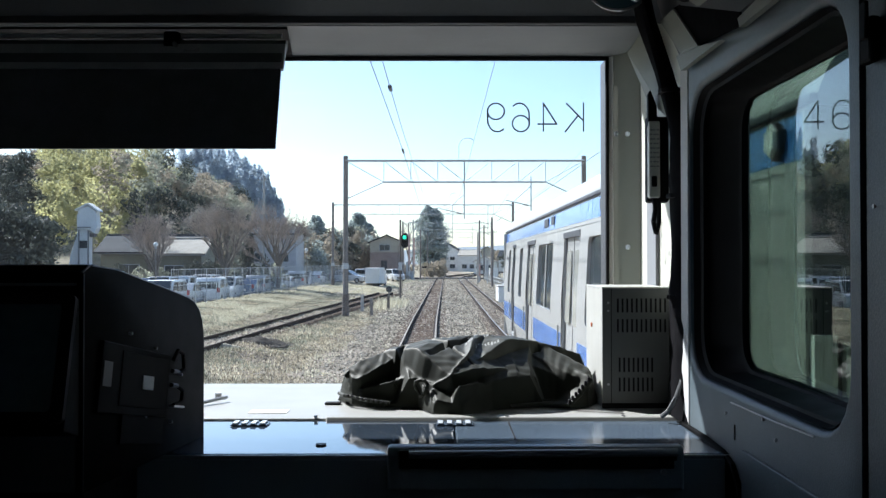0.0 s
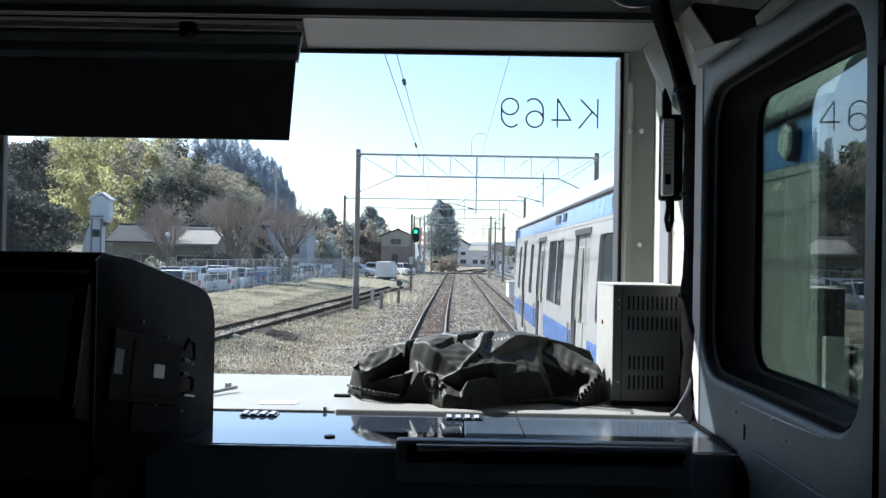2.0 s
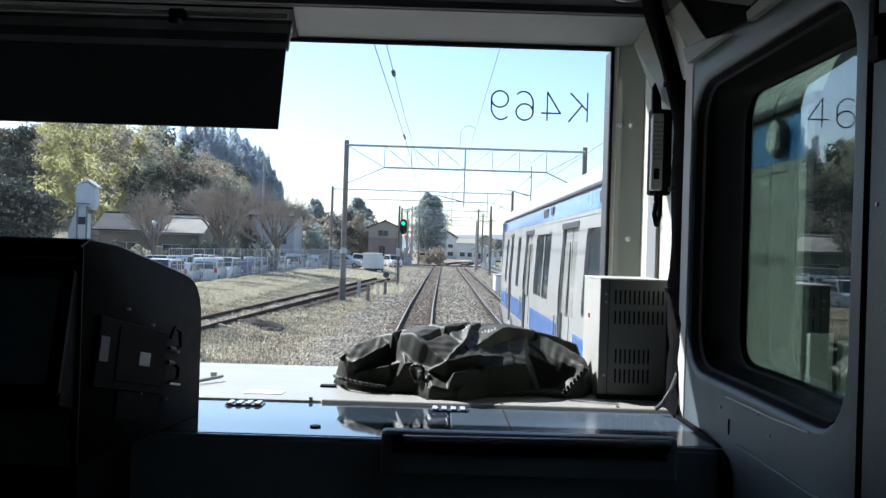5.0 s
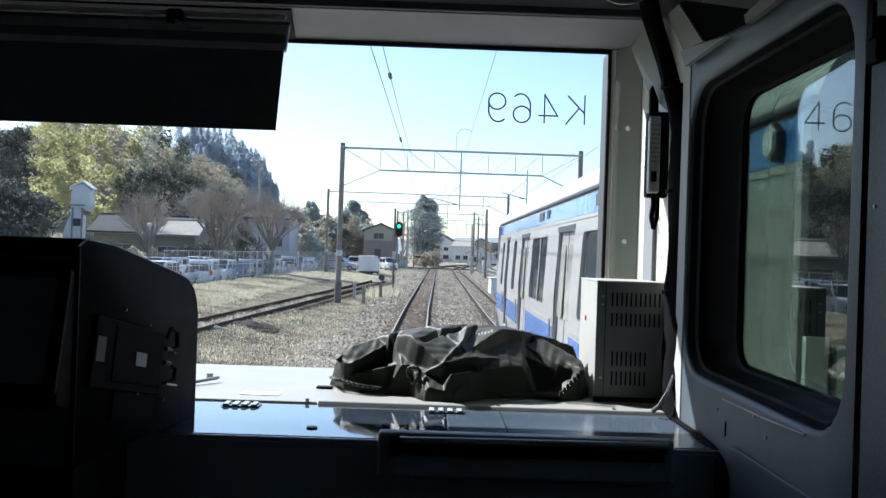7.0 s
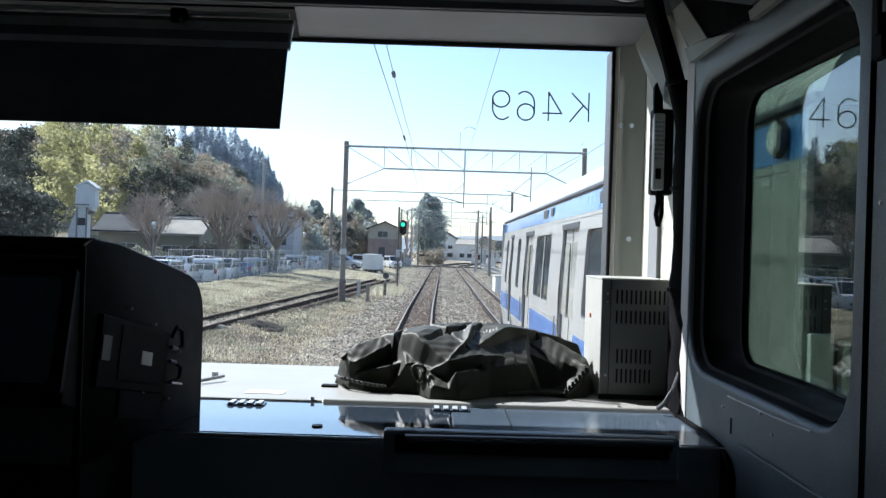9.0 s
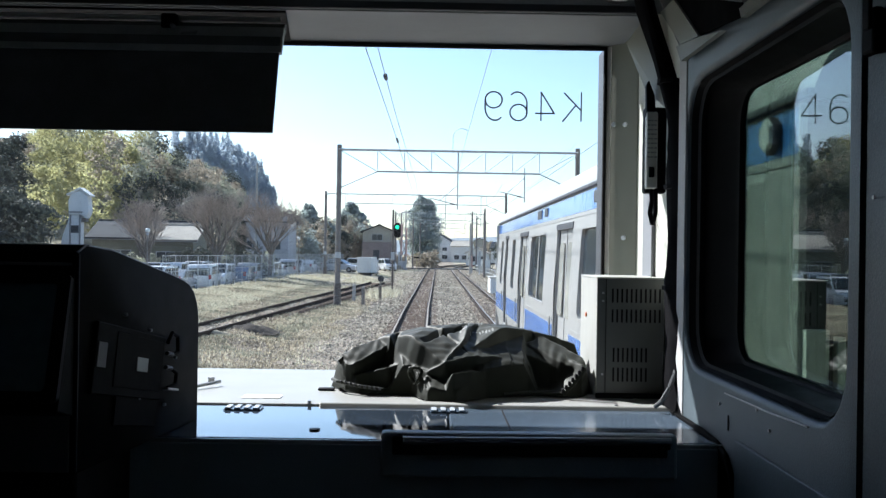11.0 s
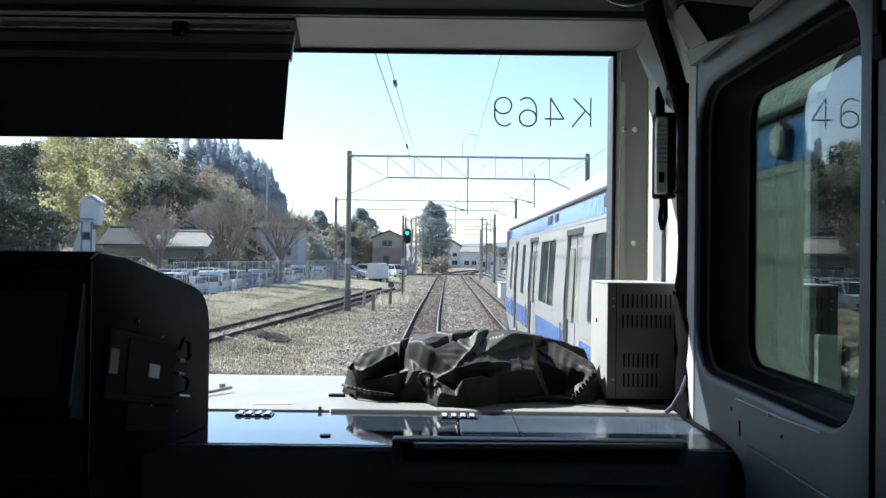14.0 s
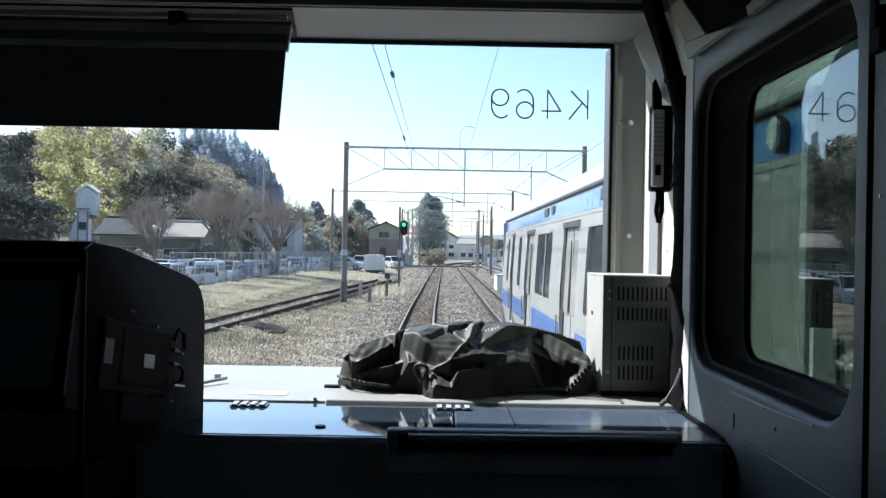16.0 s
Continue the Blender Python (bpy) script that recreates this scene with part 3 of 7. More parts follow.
def portal(y, xl, xr, top, low, drops, knee=0.9):
    """Two poles with a lattice beam across all the tracks."""
    t = thing("catenary_portal", (0, y, 0), "grey steel overhead line portal with lattice beam", "catenary portal", "overhead line portals")
    for x in (xl, xr):
        b = rod(B(), (x, 0, GROUND - 0.1), (x, 0, top + 0.25), 0.15, 0.125, 12)
        p = part("pole", b, POLE_GREY, t, smooth=True)
        part("pole_foot", rod(B(), (x, 0, GROUND - 0.1), (x, 0, GROUND + 1.25), 0.19, 0.18, 12), POLE_FOOT, p, "weathered brown foot", smooth=True)
        part("pole_band", rod(B(), (x, 0, 2.35), (x, 0, 2.65), 0.163, 0.163, 12), FENCE_WHITE if x < 0 else STEEL_GREY, p)
    for dy in (-0.2, 0.2):
        part("top_chord", rod(B(), (xl, dy, top), (xr, dy, top), 0.04, seg=6), STEEL_GREY, t)
        part("bottom_chord", rod(B(), (xl + 2.0, dy, low), (xr - 2.0, dy, low), 0.03, seg=6), STEEL_GREY, t)
    n = 6
    xs = [xl + 2.0 + (xr - xl - 4.0) * i / n for i in range(n + 1)]
    for i, x in enumerate(xs):
        part("lattice_post", rod(B(), (x, 0, low), (x, 0, top), 0.02, seg=6), STEEL_GREY, t)
    for i in range(n):
        a, b = xs[i], xs[i + 1]
        up = i < n / 2
        part("lattice_diagonal", rod(B(), (a, 0, top if up else low), (b, 0, low if up else top), 0.018, seg=6), STEEL_GREY, t)
    part("end_diagonal", rod(B(), (xl, 0, top), (xl + 2.0, 0, low), 0.018, seg=6), STEEL_GREY, t)
    part("end_diagonal", rod(B(), (xr, 0, top), (xr - 2.0, 0, low), 0.018, seg=6), STEEL_GREY, t)
    part("knee_brace", rod(B(), (xl, 0, low - knee), (xl + 2.0, 0, low), 0.03, seg=6), STEEL_GREY, t)
    part("knee_brace", rod(B(), (xr, 0, low - knee), (xr - 2.0, 0, low), 0.03, seg=6), STEEL_GREY, t)
    for x, z0, z1 in drops:
        d = part("drop_arm", rod(B(), (x, 0, z0), (x, 0, z1), 0.035, seg=8), STEEL_GREY, t)
        part("registration_arm", rod(B(), (x, 0, z0 + 0.25), (x - 1.3, 0, z0 + 0.55), 0.025, seg=6), STEEL_GREY, d)
        part("stay_arm", rod(B(), (x, 0, z0 + 1.3), (x - 0.9, 0, z0 + 0.5), 0.025, seg=6), STEEL_GREY, d)
        part("insulator", rod(B(), (x - 0.15, 0, z0 + 0.27), (x - 0.4, 0, z0 + 0.33), 0.035, seg=8), POLE_GREY, d)
    hoop = [(1.0 + 0.45 - 0.45 * math.cos(a), 0, top + 0.75 + 0.45 * math.sin(a)) for a in np.linspace(0, math.pi * 0.75, 9)]
    part("feeder_horn", tube(B(), [(1.0, 0, top)] + hoop, 0.018, 6), STEEL_GREY, t)
    return t


portal(48.8, -4.93, 7.55, 8.02, 6.9, [(1.28, 4.97, 7.95), (4.78, 5.4, 7.2)])
portal(95.0, -10.9, 7.45, 8.55, 7.6, [(1.3, 5.0, 8.5), (4.9, 5.4, 8.5)])
portal(141.0, -5.6, 7.8, 8.6, 7.6, [(1.3, 5.0, 8.5), (4.9, 5.4, 8.5)])
portal(188.0, -2.5, 10.5, 8.6, 7.6, [(4.5, 5.0, 8.5)])


def line(name, label, runs, r):
    t = thing(name, (0, 0, 0), label, "overhead wire", "overhead wires")
    for pts in runs:
        part("wire", tube(B(), pts, r, 5), WIRE, t)
    return t


def sagging(x, y0, y1, z0, z1, sag, n=8):
    return [(x, y0 + (y1 - y0) * i / n, z0 + (z1 - z0) * i / n - sag * 4 * (i / n) * (1 - i / n)) for i in range(n + 1)]


t = line("contact_wire", "thin contact wire over the main track", [[(-1.0, -5, 5.5), (-0.98, 13, 5.56), (-0.95, 24.4, 5.6), (-0.9, 48.8, 5.25)], [(-0.9, 48.8, 5.2), (-0.6, 95, 5.2), (-0.6, 141, 5.2)]], 0.0075)
part("section_insulator", rod(B(), (-0.952, 23.9, 5.60), (-0.95, 24.6, 5.60), 0.03, seg=8), TRAIN_DARK, t)
t = line("messenger_wire", "messenger wire with an insulator over the main track",
         [[(-0.82, -5, 5.6), (-0.83, 13, 5.64), (-0.83, 16, 5.645), (-0.84, 21, 5.70), (-0.88, 48.8, 6.3)], sagging(-0.9, 48.8, 95, 6.3, 6.4, 0.6), sagging(-0.9, 95, 141, 6.4, 6.4, 0.6)], 0.007)
part("bead_insulator", rod(B(), (-0.83, 15.55, 5.643), (-0.83, 15.85, 5.645), 0.036, seg=8), TRAIN_DARK, t)
line("feeder_wire", "thin feeder wire between the tracks", [[(1.66, -5, 8.9), (1.66, 48.8, 8.6)], sagging(1.66, 48.8, 95, 8.6, 8.9, 0.5), sagging(1.66, 95, 141, 8.9, 8.9, 0.5)], 0.010)
line("next_contact_wire", "thin wires over the neighbouring track", [sagging(3.9, 20, 48.8, 5.4, 5.3, 0), sagging(3.6, 48.8, 95, 5.3, 5.3, 0.05), sagging(3.6, 48.8, 95, 6.3, 6.4, 0.6), sagging(3.6, 95, 141, 6.4, 6.4, 0.6)], 0.008)
line("pole_line_wire", "thin power wires strung along the poles", [sagging(7.5, 48.8, 95, 8.6, 8.9, 0.8), sagging(7.5, 95, 141, 8.9, 8.9, 0.8), sagging(-5.2, 95, 141, 8.6, 8.6, 0.8)], 0.008)


def plain_pole(x, y, h, r, material, label, arms=(), group=""):
    t = thing("utility_pole", (x, y, GROUND), label, "pole", group)
    part("shaft", rod(B(), (0, 0, -0.1), (0, 0, h), r, r * 0.75, 12), material, t, smooth=True)
    for z, w in arms:
        part("cross_arm", box(B(), (-w, -0.05, z - 0.05), (w, 0.05, z + 0.05), 0.01), STEEL_GREY, t)
        for s in (-0.9, -0.4, 0.4, 0.9):
            part("insulator", rod(B(), (s * w, 0, z + 0.05), (s * w, 0, z + 0.22), 0.05, seg=8), POLE_GREY, t)
    return t


for x, y, h, r, mt, arms in ((5.95, 140, 9.2, 0.15, POLE_GREY, ((8.8, 0.7),)), (6.15, 110, 8.2, 0.15, POLE_GREY, ()), (5.2, 128, 7.0, 0.14, CONCRETE, ()),
                             (7.8, 165, 9.5, 0.16, POLE_GREY, ((9.0, 0.8),)), (9.5, 118, 6.0, 0.12, CONCRETE, ()), (10.8, 190, 9.5, 0.16, POLE_GREY, ((9, 0.8),)),
                             (-4.3, 150, 9.8, 0.14, CONCRETE, ((9.3, 0.7),)), (-5.3, 158, 9.6, 0.14, POLE_GREY, ((9.2, 0.7),)),
                             (-3.4, 163, 8.8, 0.13, POLE_GREY, ()), (-18.5, 98, 12.0, 0.15, CONCRETE, ((11.5, 0.6),))):
    plain_pole(x, y, h, r, mt, "tall grey concrete pole beside the railway", arms, "line-side poles")


def signal(x, y):
    t = thing("railway_signal", (x, y, GROUND), "black railway colour-light signal showing green", "signal")
    part("mast", rod(B(), (0, 0, -0.1), (0, 0, 6.2), 0.09, 0.075, 12), POLE_FOOT, t, smooth=True)
    h = part("signal_head", prism(B(), rounded(0.08, 4.02, 0.60, 5.18, 0.25), "y", -0.06, 0.06, 0.01), BLACK, t)
    for i, z in enumerate((4.84, 4.38)):
        part("lens", rod(B(), (0.32, -0.075, z), (0.32, -0.05, z), 0.155, seg=20), GREEN_LAMP if i == 0 else BLACK, h, "lit green lens" if i == 0 else "dark lens")
        b = B()
        bmesh.ops.create_cone(b, cap_ends=False, segments=20, radius1=0.168, radius2=0.162, depth=0.2,
                              matrix=Matrix.Translation((0.32, -0.16, z)) @ pose(0, 0, 0, 90))
        part("hood", b, BLACK, h)
    part("bracket", box(B(), (0, -0.05, 4.3), (0.2, 0.05, 4.4), 0.01), POLE_GREY, t)
    part("ladder", bars(B(), [((-0.16, -0.1, 0.4), (-0.16, -0.1, 4.2)), ((0.16, -0.1, 0.4), (0.16, -0.1, 4.2))] + [((-0.16, -0.1, z), (0.16, -0.1, z)) for z in np.arange(0.6, 4.2, 0.35)], 0.015), POLE_FOOT, t)
    part("relay_box", box(B(), (-0.14, -0.25, 2.3), (0.14, -0.08, 2.9), 0.02), STEEL_GREY, t)


signal(-3.05, 72.0)


def stub(x, y, h, mt, label):
    t = thing("marker_post", (x, y, GROUND), label, "post", "line-side marker posts")
    part("shaft", box(B(), (-0.09, -0.09, -0.1), (0.09, 0.09, h), 0.015), mt, t)
    part("cap", box(B(), (-0.10, -0.10, h), (0.10, 0.10, h + 0.05), 0.015), mt, t)


stub(-4.55, 54.7, 0.95, CONCRETE, "short pale concrete marker post in the gravel")
stub(-3.72, 50.7, 0.95, POLE_GREY, "short dark marker post in the gravel")
stub(-3.2, 58.0, 0.8, BARK, "weathered wooden marker post in dry reeds")
t = thing("point_indicator", (-3.6, 66, GROUND), "low dark switch indicator beside the track", "point indicator")
part("stand", rod(B(), (0, 0, -0.1), (0, 0, 0.9), 0.04, seg=8), POLE_GREY, t)
part("target", rod(B(), (0, -0.02, 1.0), (0, 0.02, 1.0), 0.22, seg=20), TRAIN_DARK, t)
part("lever_box", box(B(), (-0.35, -0.25, -0.1), (0.2, 0.25, 0.3), 0.02), TRAIN_DARK, t)

# white cable hut beyond the train's front
t = thing("trackside_cabinet", (4.75, 68, GROUND), "low white trackside equipment cabinet", "cabinet")
part("body", box(B(), (-0.55, -1.5, -0.05), (0.7, 1.5, 1.15), 0.02), WALL_WHITE, t)
part("lid", box(B(), (-0.62, -1.56, 1.15), (0.77, 1.56, 1.25), 0.02), CONCRETE, t)
for k in range(3):
    part("door", box(B(), (-0.58, -1.4 + k * 0.95, 0.1), (-0.555, -0.5 + k * 0.95, 1.05), 0.008), WALL_WHITE, t)


# ---- fence, cars and truck ----
def fence(fx, y0, y1):
    t = thing("yard_fence", (0, 0, 0), "pale metal mesh fence between railway bank and car park", "fence")
    y = y0
    top = GROUND + 2.56
    while y <= y1:
        z = ground_height(fx(y), y)
        part("post", rod(B(), (fx(y), y, z - 0.1), (fx(y), y, top + 0.03), 0.02, seg=8), FENCE_WHITE, t)
        y += 2.0
    for z in (GROUND + 0.95, GROUND + 1.75, top):
        part("rail", rod(B(), (fx(y0), y0, z), (fx(y1), y1, z), 0.013, seg=6), FENCE_WHITE, t)
    vs, fs = [], []
    yy = y0
    while yy < y1:
        o = len(vs)
        w = 0.0075
        for k in range(4):
            a = math.pi / 2 * k
            vs += [(fx(yy) + w * math.cos(a), yy + w * math.sin(a), GROUND + 0.75), (fx(yy) + w * math.cos(a), yy + w * math.sin(a), top)]
        fs += [(o + 2 * k, o + 2 * ((k + 1) % 4), o + 2 * ((k + 1) % 4) + 1, o + 2 * k + 1) for k in range(4)]
        yy += 0.28
    m = new("mesh_bars", mesh_from("mesh_bars", vs, fs, [FENCE_WHITE]))
    m.parent = t
    tagged(m, kind="stuff")


def fence_x(y):
    return -13.0 + 0.039 * (y - 52)


fence(fence_x, 46, 112)


def earth_heap(x, y, rx, ry, h, seed, mt, label):
    """A heap with a steep side towards the cab."""
    n = 34
    vs, fs = [], []
    for j in range(n):
        for i in range(n):
            u, v = 2 * i / (n - 1) - 1, 2 * j / (n - 1) - 1
            r = math.hypot(u * (1 + 0.2 * noise.noise((v * 2, seed, 1))), v)
            z = h * max(0.0, 1 - r * r) * (1.0 if v > -0.15 else max(0.0, 1 - ((-0.15 - v) / 0.6)) ** 0.7)
            z += 0.09 * noise.noise((u * 3, v * 3, seed)) + 0.04 * noise.noise((u * 11, v * 9, seed))
            vs.append((u * rx, v * ry, z - 0.09))
    for j in range(n - 1):
        for i in range(n - 1):
            a = j * n + i
            fs.append((a, a + 1, a + n + 1, a + n))
    o = tagged(new("earth_heap", mesh_from("earth_heap", vs, fs, [mt], smooth=True)), label, "heap")
    o.location = (x, y, ground_height(x, y))


# The first heap is added in a dark colour, the second in pale earth.
earth_heap(-6.2, 31.4, 1.1, 0.8, 0.26, 3, DARK_HEAP, "low dark heap beside the side track")
earth_heap(-6.9, 29.4, 0.8, 0.7, 0.2, 5, EARTH, "low heap of pale earth near the side track")


def wheel_part(t, x, y, r):
    s = 1 if x > 0 else -1
    b = B()
    bmesh.ops.create_cone(b, cap_ends=True, segments=20, radius1=r, radius2=r, depth=0.2, matrix=Matrix.Translation((x, y, r)) @ pose(0, 0, 0, 0, 90))
    w = part("wheel", b, TYRE, t)
    b = B()
    bmesh.ops.create_cone(b, cap_ends=True, segments=14, radius1=r * 0.62, radius2=r * 0.55, depth=0.03, matrix=Matrix.Translation((x + s * 0.105, y, r)) @ pose(0, 0, 0, 0, s * 90))
    part("rim", b, RIM, w)


def car(x, y, turn, paint, label, kind="van", scale=1.0):
    """A parked car: a body with a glazed upper part, wheels, lamps. Its nose points along its own -y."""
    t = thing("parked_car", (x, y, ground_height(x, y)), label, "car", "cars in the yard", turn)
    hl, hw = (1.95, 0.80) if kind == "van" else (2.1, 0.84)
    top = 1.72 if kind == "van" else 1.45
    if kind == "van":
        side = [(-hl, 0.25), (-hl, 0.75), (-hl + 0.12, 0.95), (-1.25, 1.05), (-0.75, top - 0.05), (-0.5, top), (1.75, top), (hl - 0.03, top - 0.2), (hl, 0.9), (hl, 0.25)]
        gl = [(-1.15, 1.06), (-0.72, top - 0.12), (1.7, top - 0.12), (1.85, 1.06)]
    else:
        side = [(-hl, 0.25), (-hl, 0.65), (-hl + 0.1, 0.78), (-0.95, 0.95), (-0.25, top - 0.03), (0.1, top), (1.1, top), (1.65, 1.05), (hl, 0.95), (hl, 0.25)]
        gl = [(-0.85, 0.97), (-0.25, top - 0.1), (1.05, top - 0.1), (1.5, 0.98)]
    body = part("body", prism(B(), side, "x", -hw, hw, 0.06), paint, t, smooth=True)
    for s in (-1, 1):
        b = B()
        prism(b, gl, "x", s * (hw + 0.002), s * (hw + 0.012))
        part("side_window", b, CAR_GLASS, t)
        b = box(B(), (s * (hw + 0.005), 0.28, 1.0), (s * (hw + 0.02), 0.36, top - 0.08))
        part("door_pillar", b, paint, t)
        part("headlight", box(B(), (s * hw * 0.55, -hl - 0.015, 0.62), (s * hw * 0.95, -hl + 0.05, 0.78), 0.015), LAMP_WHITE, t)
        part("tail_light", box(B(), (s * hw * 0.72, hl - 0.05, 0.75), (s * hw * 0.97, hl + 0.015, 1.05), 0.015), LAMP_RED, t)
        part("door_mirror", box(B(), (s * (hw + 0.02), -0.85, 1.0), (s * (hw + 0.2), -0.75, 1.14), 0.03), paint, t)
    p0, p1 = (side[3], side[4])
    m = 0.035
    b = B()
    n = Vector((0, -(p1[1] - p0[1]), (p1[0] - p0[0]))).normalized()
    q = [Vector((s * (hw - 0.1), p[0], p[1])) + n * 0.012 for p, s in ((p0, -1), (p0, 1), (p1, 1), (p1, -1))]
    slab(b, q, n * 0.008)
    part("windscreen", b, CAR_GLASS, t)
    a0, a1 = (side[7], side[8])
    b = B()
    n = Vector((0, (a0[1] - a1[1]), -(a0[0] - a1[0]))).normalized()
    q = [Vector((s * (hw - 0.12), a0[0] + (a1[0] - a0[0]) * k, a0[1] + (a1[1] - a0[1]) * k)) + n * 0.012 for k, s in ((0.08, -1), (0.08, 1), (0.85, 1), (0.85, -1))]
    slab(b, q, n * 0.008)
    part("rear_window", b, CAR_GLASS, t)
    part("grille", box(B(), (-0.4, -hl - 0.012, 0.42), (0.4, -hl + 0.05, 0.58), 0.01), BLACK, t)
    part("number_plate", box(B(), (-0.17, hl - 0.02, 0.55), (0.17, hl + 0.012, 0.72), 0.005), LABEL_WHITE, t)
    for xx in (-hw + 0.06, hw - 0.06):
        for yy in (-hl + 0.75, hl - 0.7):
            wheel_part(t, xx, yy, 0.3)


def paint(name, c):
    return mat(name, c, tuple(v * 0.92 for v in c), 0.25, scale=2, fine=60, bump=0, spec=0.6, coat=0.5, grain=0.04)


P_WHITE, P_SILVER, P_BLUE = (paint("car_white", (0.75, 0.76, 0.77)), paint("car_silver", (0.42, 0.44, 0.47)), paint("car_blue", (0.12, 0.17, 0.28)))
rng = random.Random(11)
PAINTS = [(P_WHITE, "white"), (P_SILVER, "silver"), (P_WHITE, "white"), (P_SILVER, "silver"), (P_WHITE, "white"), (P_BLUE, "dark blue"), (P_WHITE, "white")]
for i in range(11):
    y = 54.0 + i * 4.9
    p, nm = PAINTS[(i * 3) % len(PAINTS)]
    k = "van" if i % 3 != 1 else "saloon"
    car(-15.9 + 0.046 * (y - 55) - 0.35 * (i % 2), y, rng.uniform(-4, 4) + (180 if i % 3 else 0), p, nm + (" compact van" if k == "van" else " saloon car") + " parked behind the yard fence", k)
for i in range(9):
    y = 57 + i * 5.2
    p, nm = PAINTS[(i * 2 + 3) % len(PAINTS)]
    car(-20.6 + 0.05 * (y - 57), y, rng.uniform(-4, 4) + (180 if i % 2 else 0), p, nm + " compact van parked in the second row", "van")


def truck(x, y, turn):
    t = thing("box_truck", (x, y, GROUND), "white box truck parked near the track", "truck", turn=turn)
    part("cargo_box", box(B(), (-0.78, -0.9, 0.62), (0.78, 2.2, 2.3), 0.03), WALL_WHITE, t)
    part("cab", prism(B(), [(-2.4, 0.45), (-2.4, 1.1), (-2.1, 1.95), (-1.0, 1.95), (-1.0, 0.45)], "x", -0.72, 0.72, 0.05), P_WHITE, t)
    part("windscreen", box(B(), (-0.62, -2.33, 1.15), (0.62, -2.2, 1.75), 0.02), CAR_GLASS, t)
    part("chassis", box(B(), (-0.45, -2.2, 0.35), (0.45, 2.1, 0.62), 0.02), UNDER, t)
    for yy in (-1.7, 1.6):
        for xx in (-0.66, 0.66):
            wheel_part(t, xx, yy, 0.3)


truck(-7.1, 104, 172)
car(-9.0, 121, 80, P_WHITE, "white compact van parked near the level crossing", "van")
car(-6.3, 132, 20, P_WHITE, "white compact van beside the track", "van")
car(-10.6, 108, 75, P_SILVER, "silver saloon car parked beside the truck", "saloon")


# ---- buildings ----
def window_part(t, x0, x1, z0, z1, y, name="window"):
    b = B()
    ring(b, rounded(x0 - 0.06, z0 - 0.06, x1 + 0.06, z1 + 0.06, 0.01, 1), rounded(x0, z0, x1, z1, 0.01, 1), "y", y - 0.06, y + 0.04)
    w = part(name, b, STEEL_GREY, t)
    part("pane", box(B(), (x0, y - 0.02, z0), (x1, y + 0.02, z1)), HOUSE_GLASS, w)
    part("mullion", box(B(), ((x0 + x1) / 2 - 0.025, y - 0.045, z0), ((x0 + x1) / 2 + 0.025, y - 0.022, z1)), STEEL_GREY, w)


def house(x, y, w, d, eave, ridge, turn, wall, roof, label, lower=None, lower_h=0, windows=(), gable="y", over=0.4, door=None):
    """A gabled house; its front is at its own -y side. gable 'y': the gable faces the front."""
    t = thing("house", (x, y, GROUND), label, "house", "houses by the line", turn)
    hw, hd = w / 2, d / 2
    if gable == "y":
        b = prism(B(), [(-hw, -0.2), (hw, -0.2), (hw, eave), (0, ridge), (-hw, eave)], "y", -hd, hd)
    else:
        b = prism(B(), [(-hd, -0.2), (hd, -0.2), (hd, eave), (0, ridge), (-hd, eave)], "x", -hw, hw)
    part("wall", b, wall, t)
    if lower:
        part("lower_wall", box(B(), (-hw - 0.04, -hd - 0.04, -0.2), (hw + 0.04, hd + 0.04, lower_h)), lower, t)
    span = hw if gable == "y" else hd
    run = hd if gable == "y" else hw
    s = (ridge - eave) / span
    for sg in (-1, 1):
        o = [(0, ridge + 0.03), (sg * (span + over), eave - s * over + 0.03), (sg * (span + over), eave - s * over + 0.2), (0, ridge + 0.2)]
        r = part("roof", prism(B(), o, "y" if gable == "y" else "x", -run - over, run + over), roof, t)
        part("gutter", box(B(), (sg * (span + over), -run - over, eave - s * over) if gable == "y" else (-run - over, sg * (span + over), eave - s * over),
                           (sg * (span + over) + 0.08, run + over, eave - s * over + 0.1) if gable == "y" else (run + over, sg * (span + over) + 0.08, eave - s * over + 0.1)), STEEL_GREY, r)
    part("ridge_cap", rod(B(), (0, -run - over, ridge + 0.2) if gable == "y" else (-run - over, 0, ridge + 0.2), (0, run + over, ridge + 0.2) if gable == "y" else (run + over, 0, ridge + 0.2), 0.1, seg=8), roof, t)
    for x0, x1, z0, z1 in windows:
        window_part(t, x0, x1, z0, z1, -hd - 0.05)
    if door:
        part("door", box(B(), (door[0], -hd - 0.10, -0.1), (door[1], -hd - 0.045, door[2]), 0.01), TRAIN_DARK, t)
    return t


house(-8.6, 153, 5.2, 6.0, 6.1, 7.15, 0, WALL_BEIGE, ROOF_GREY, "two-storey gabled house, beige above and brown below", WALL_BROWN, 4.5,
      [(-1.1, 0.5, 4.8, 5.7)], "y", 0.45, (-0.9, 0.1, 3.2))
house(-26.6, 88, 8.6, 6.0, 3.9, 5.3, 0, WALL_OLIVE, ROOF_GREY, "low grey house with dark roof behind the car park", None, 0, [(-2.6, -0.8, 1.5, 2.7), (1.0, 2.6, 1.5, 2.7)], "x", 0.5)
house(-23.2, 85.4, 4.0, 5.0, 3.75, 4.9, 0, WALL_OLIVE, ROOF_LIGHT, "low olive-grey building with pale corrugated roof", None, 0, [(-1.2, 0.4, 1.4, 2.6)], "x", 0.5)
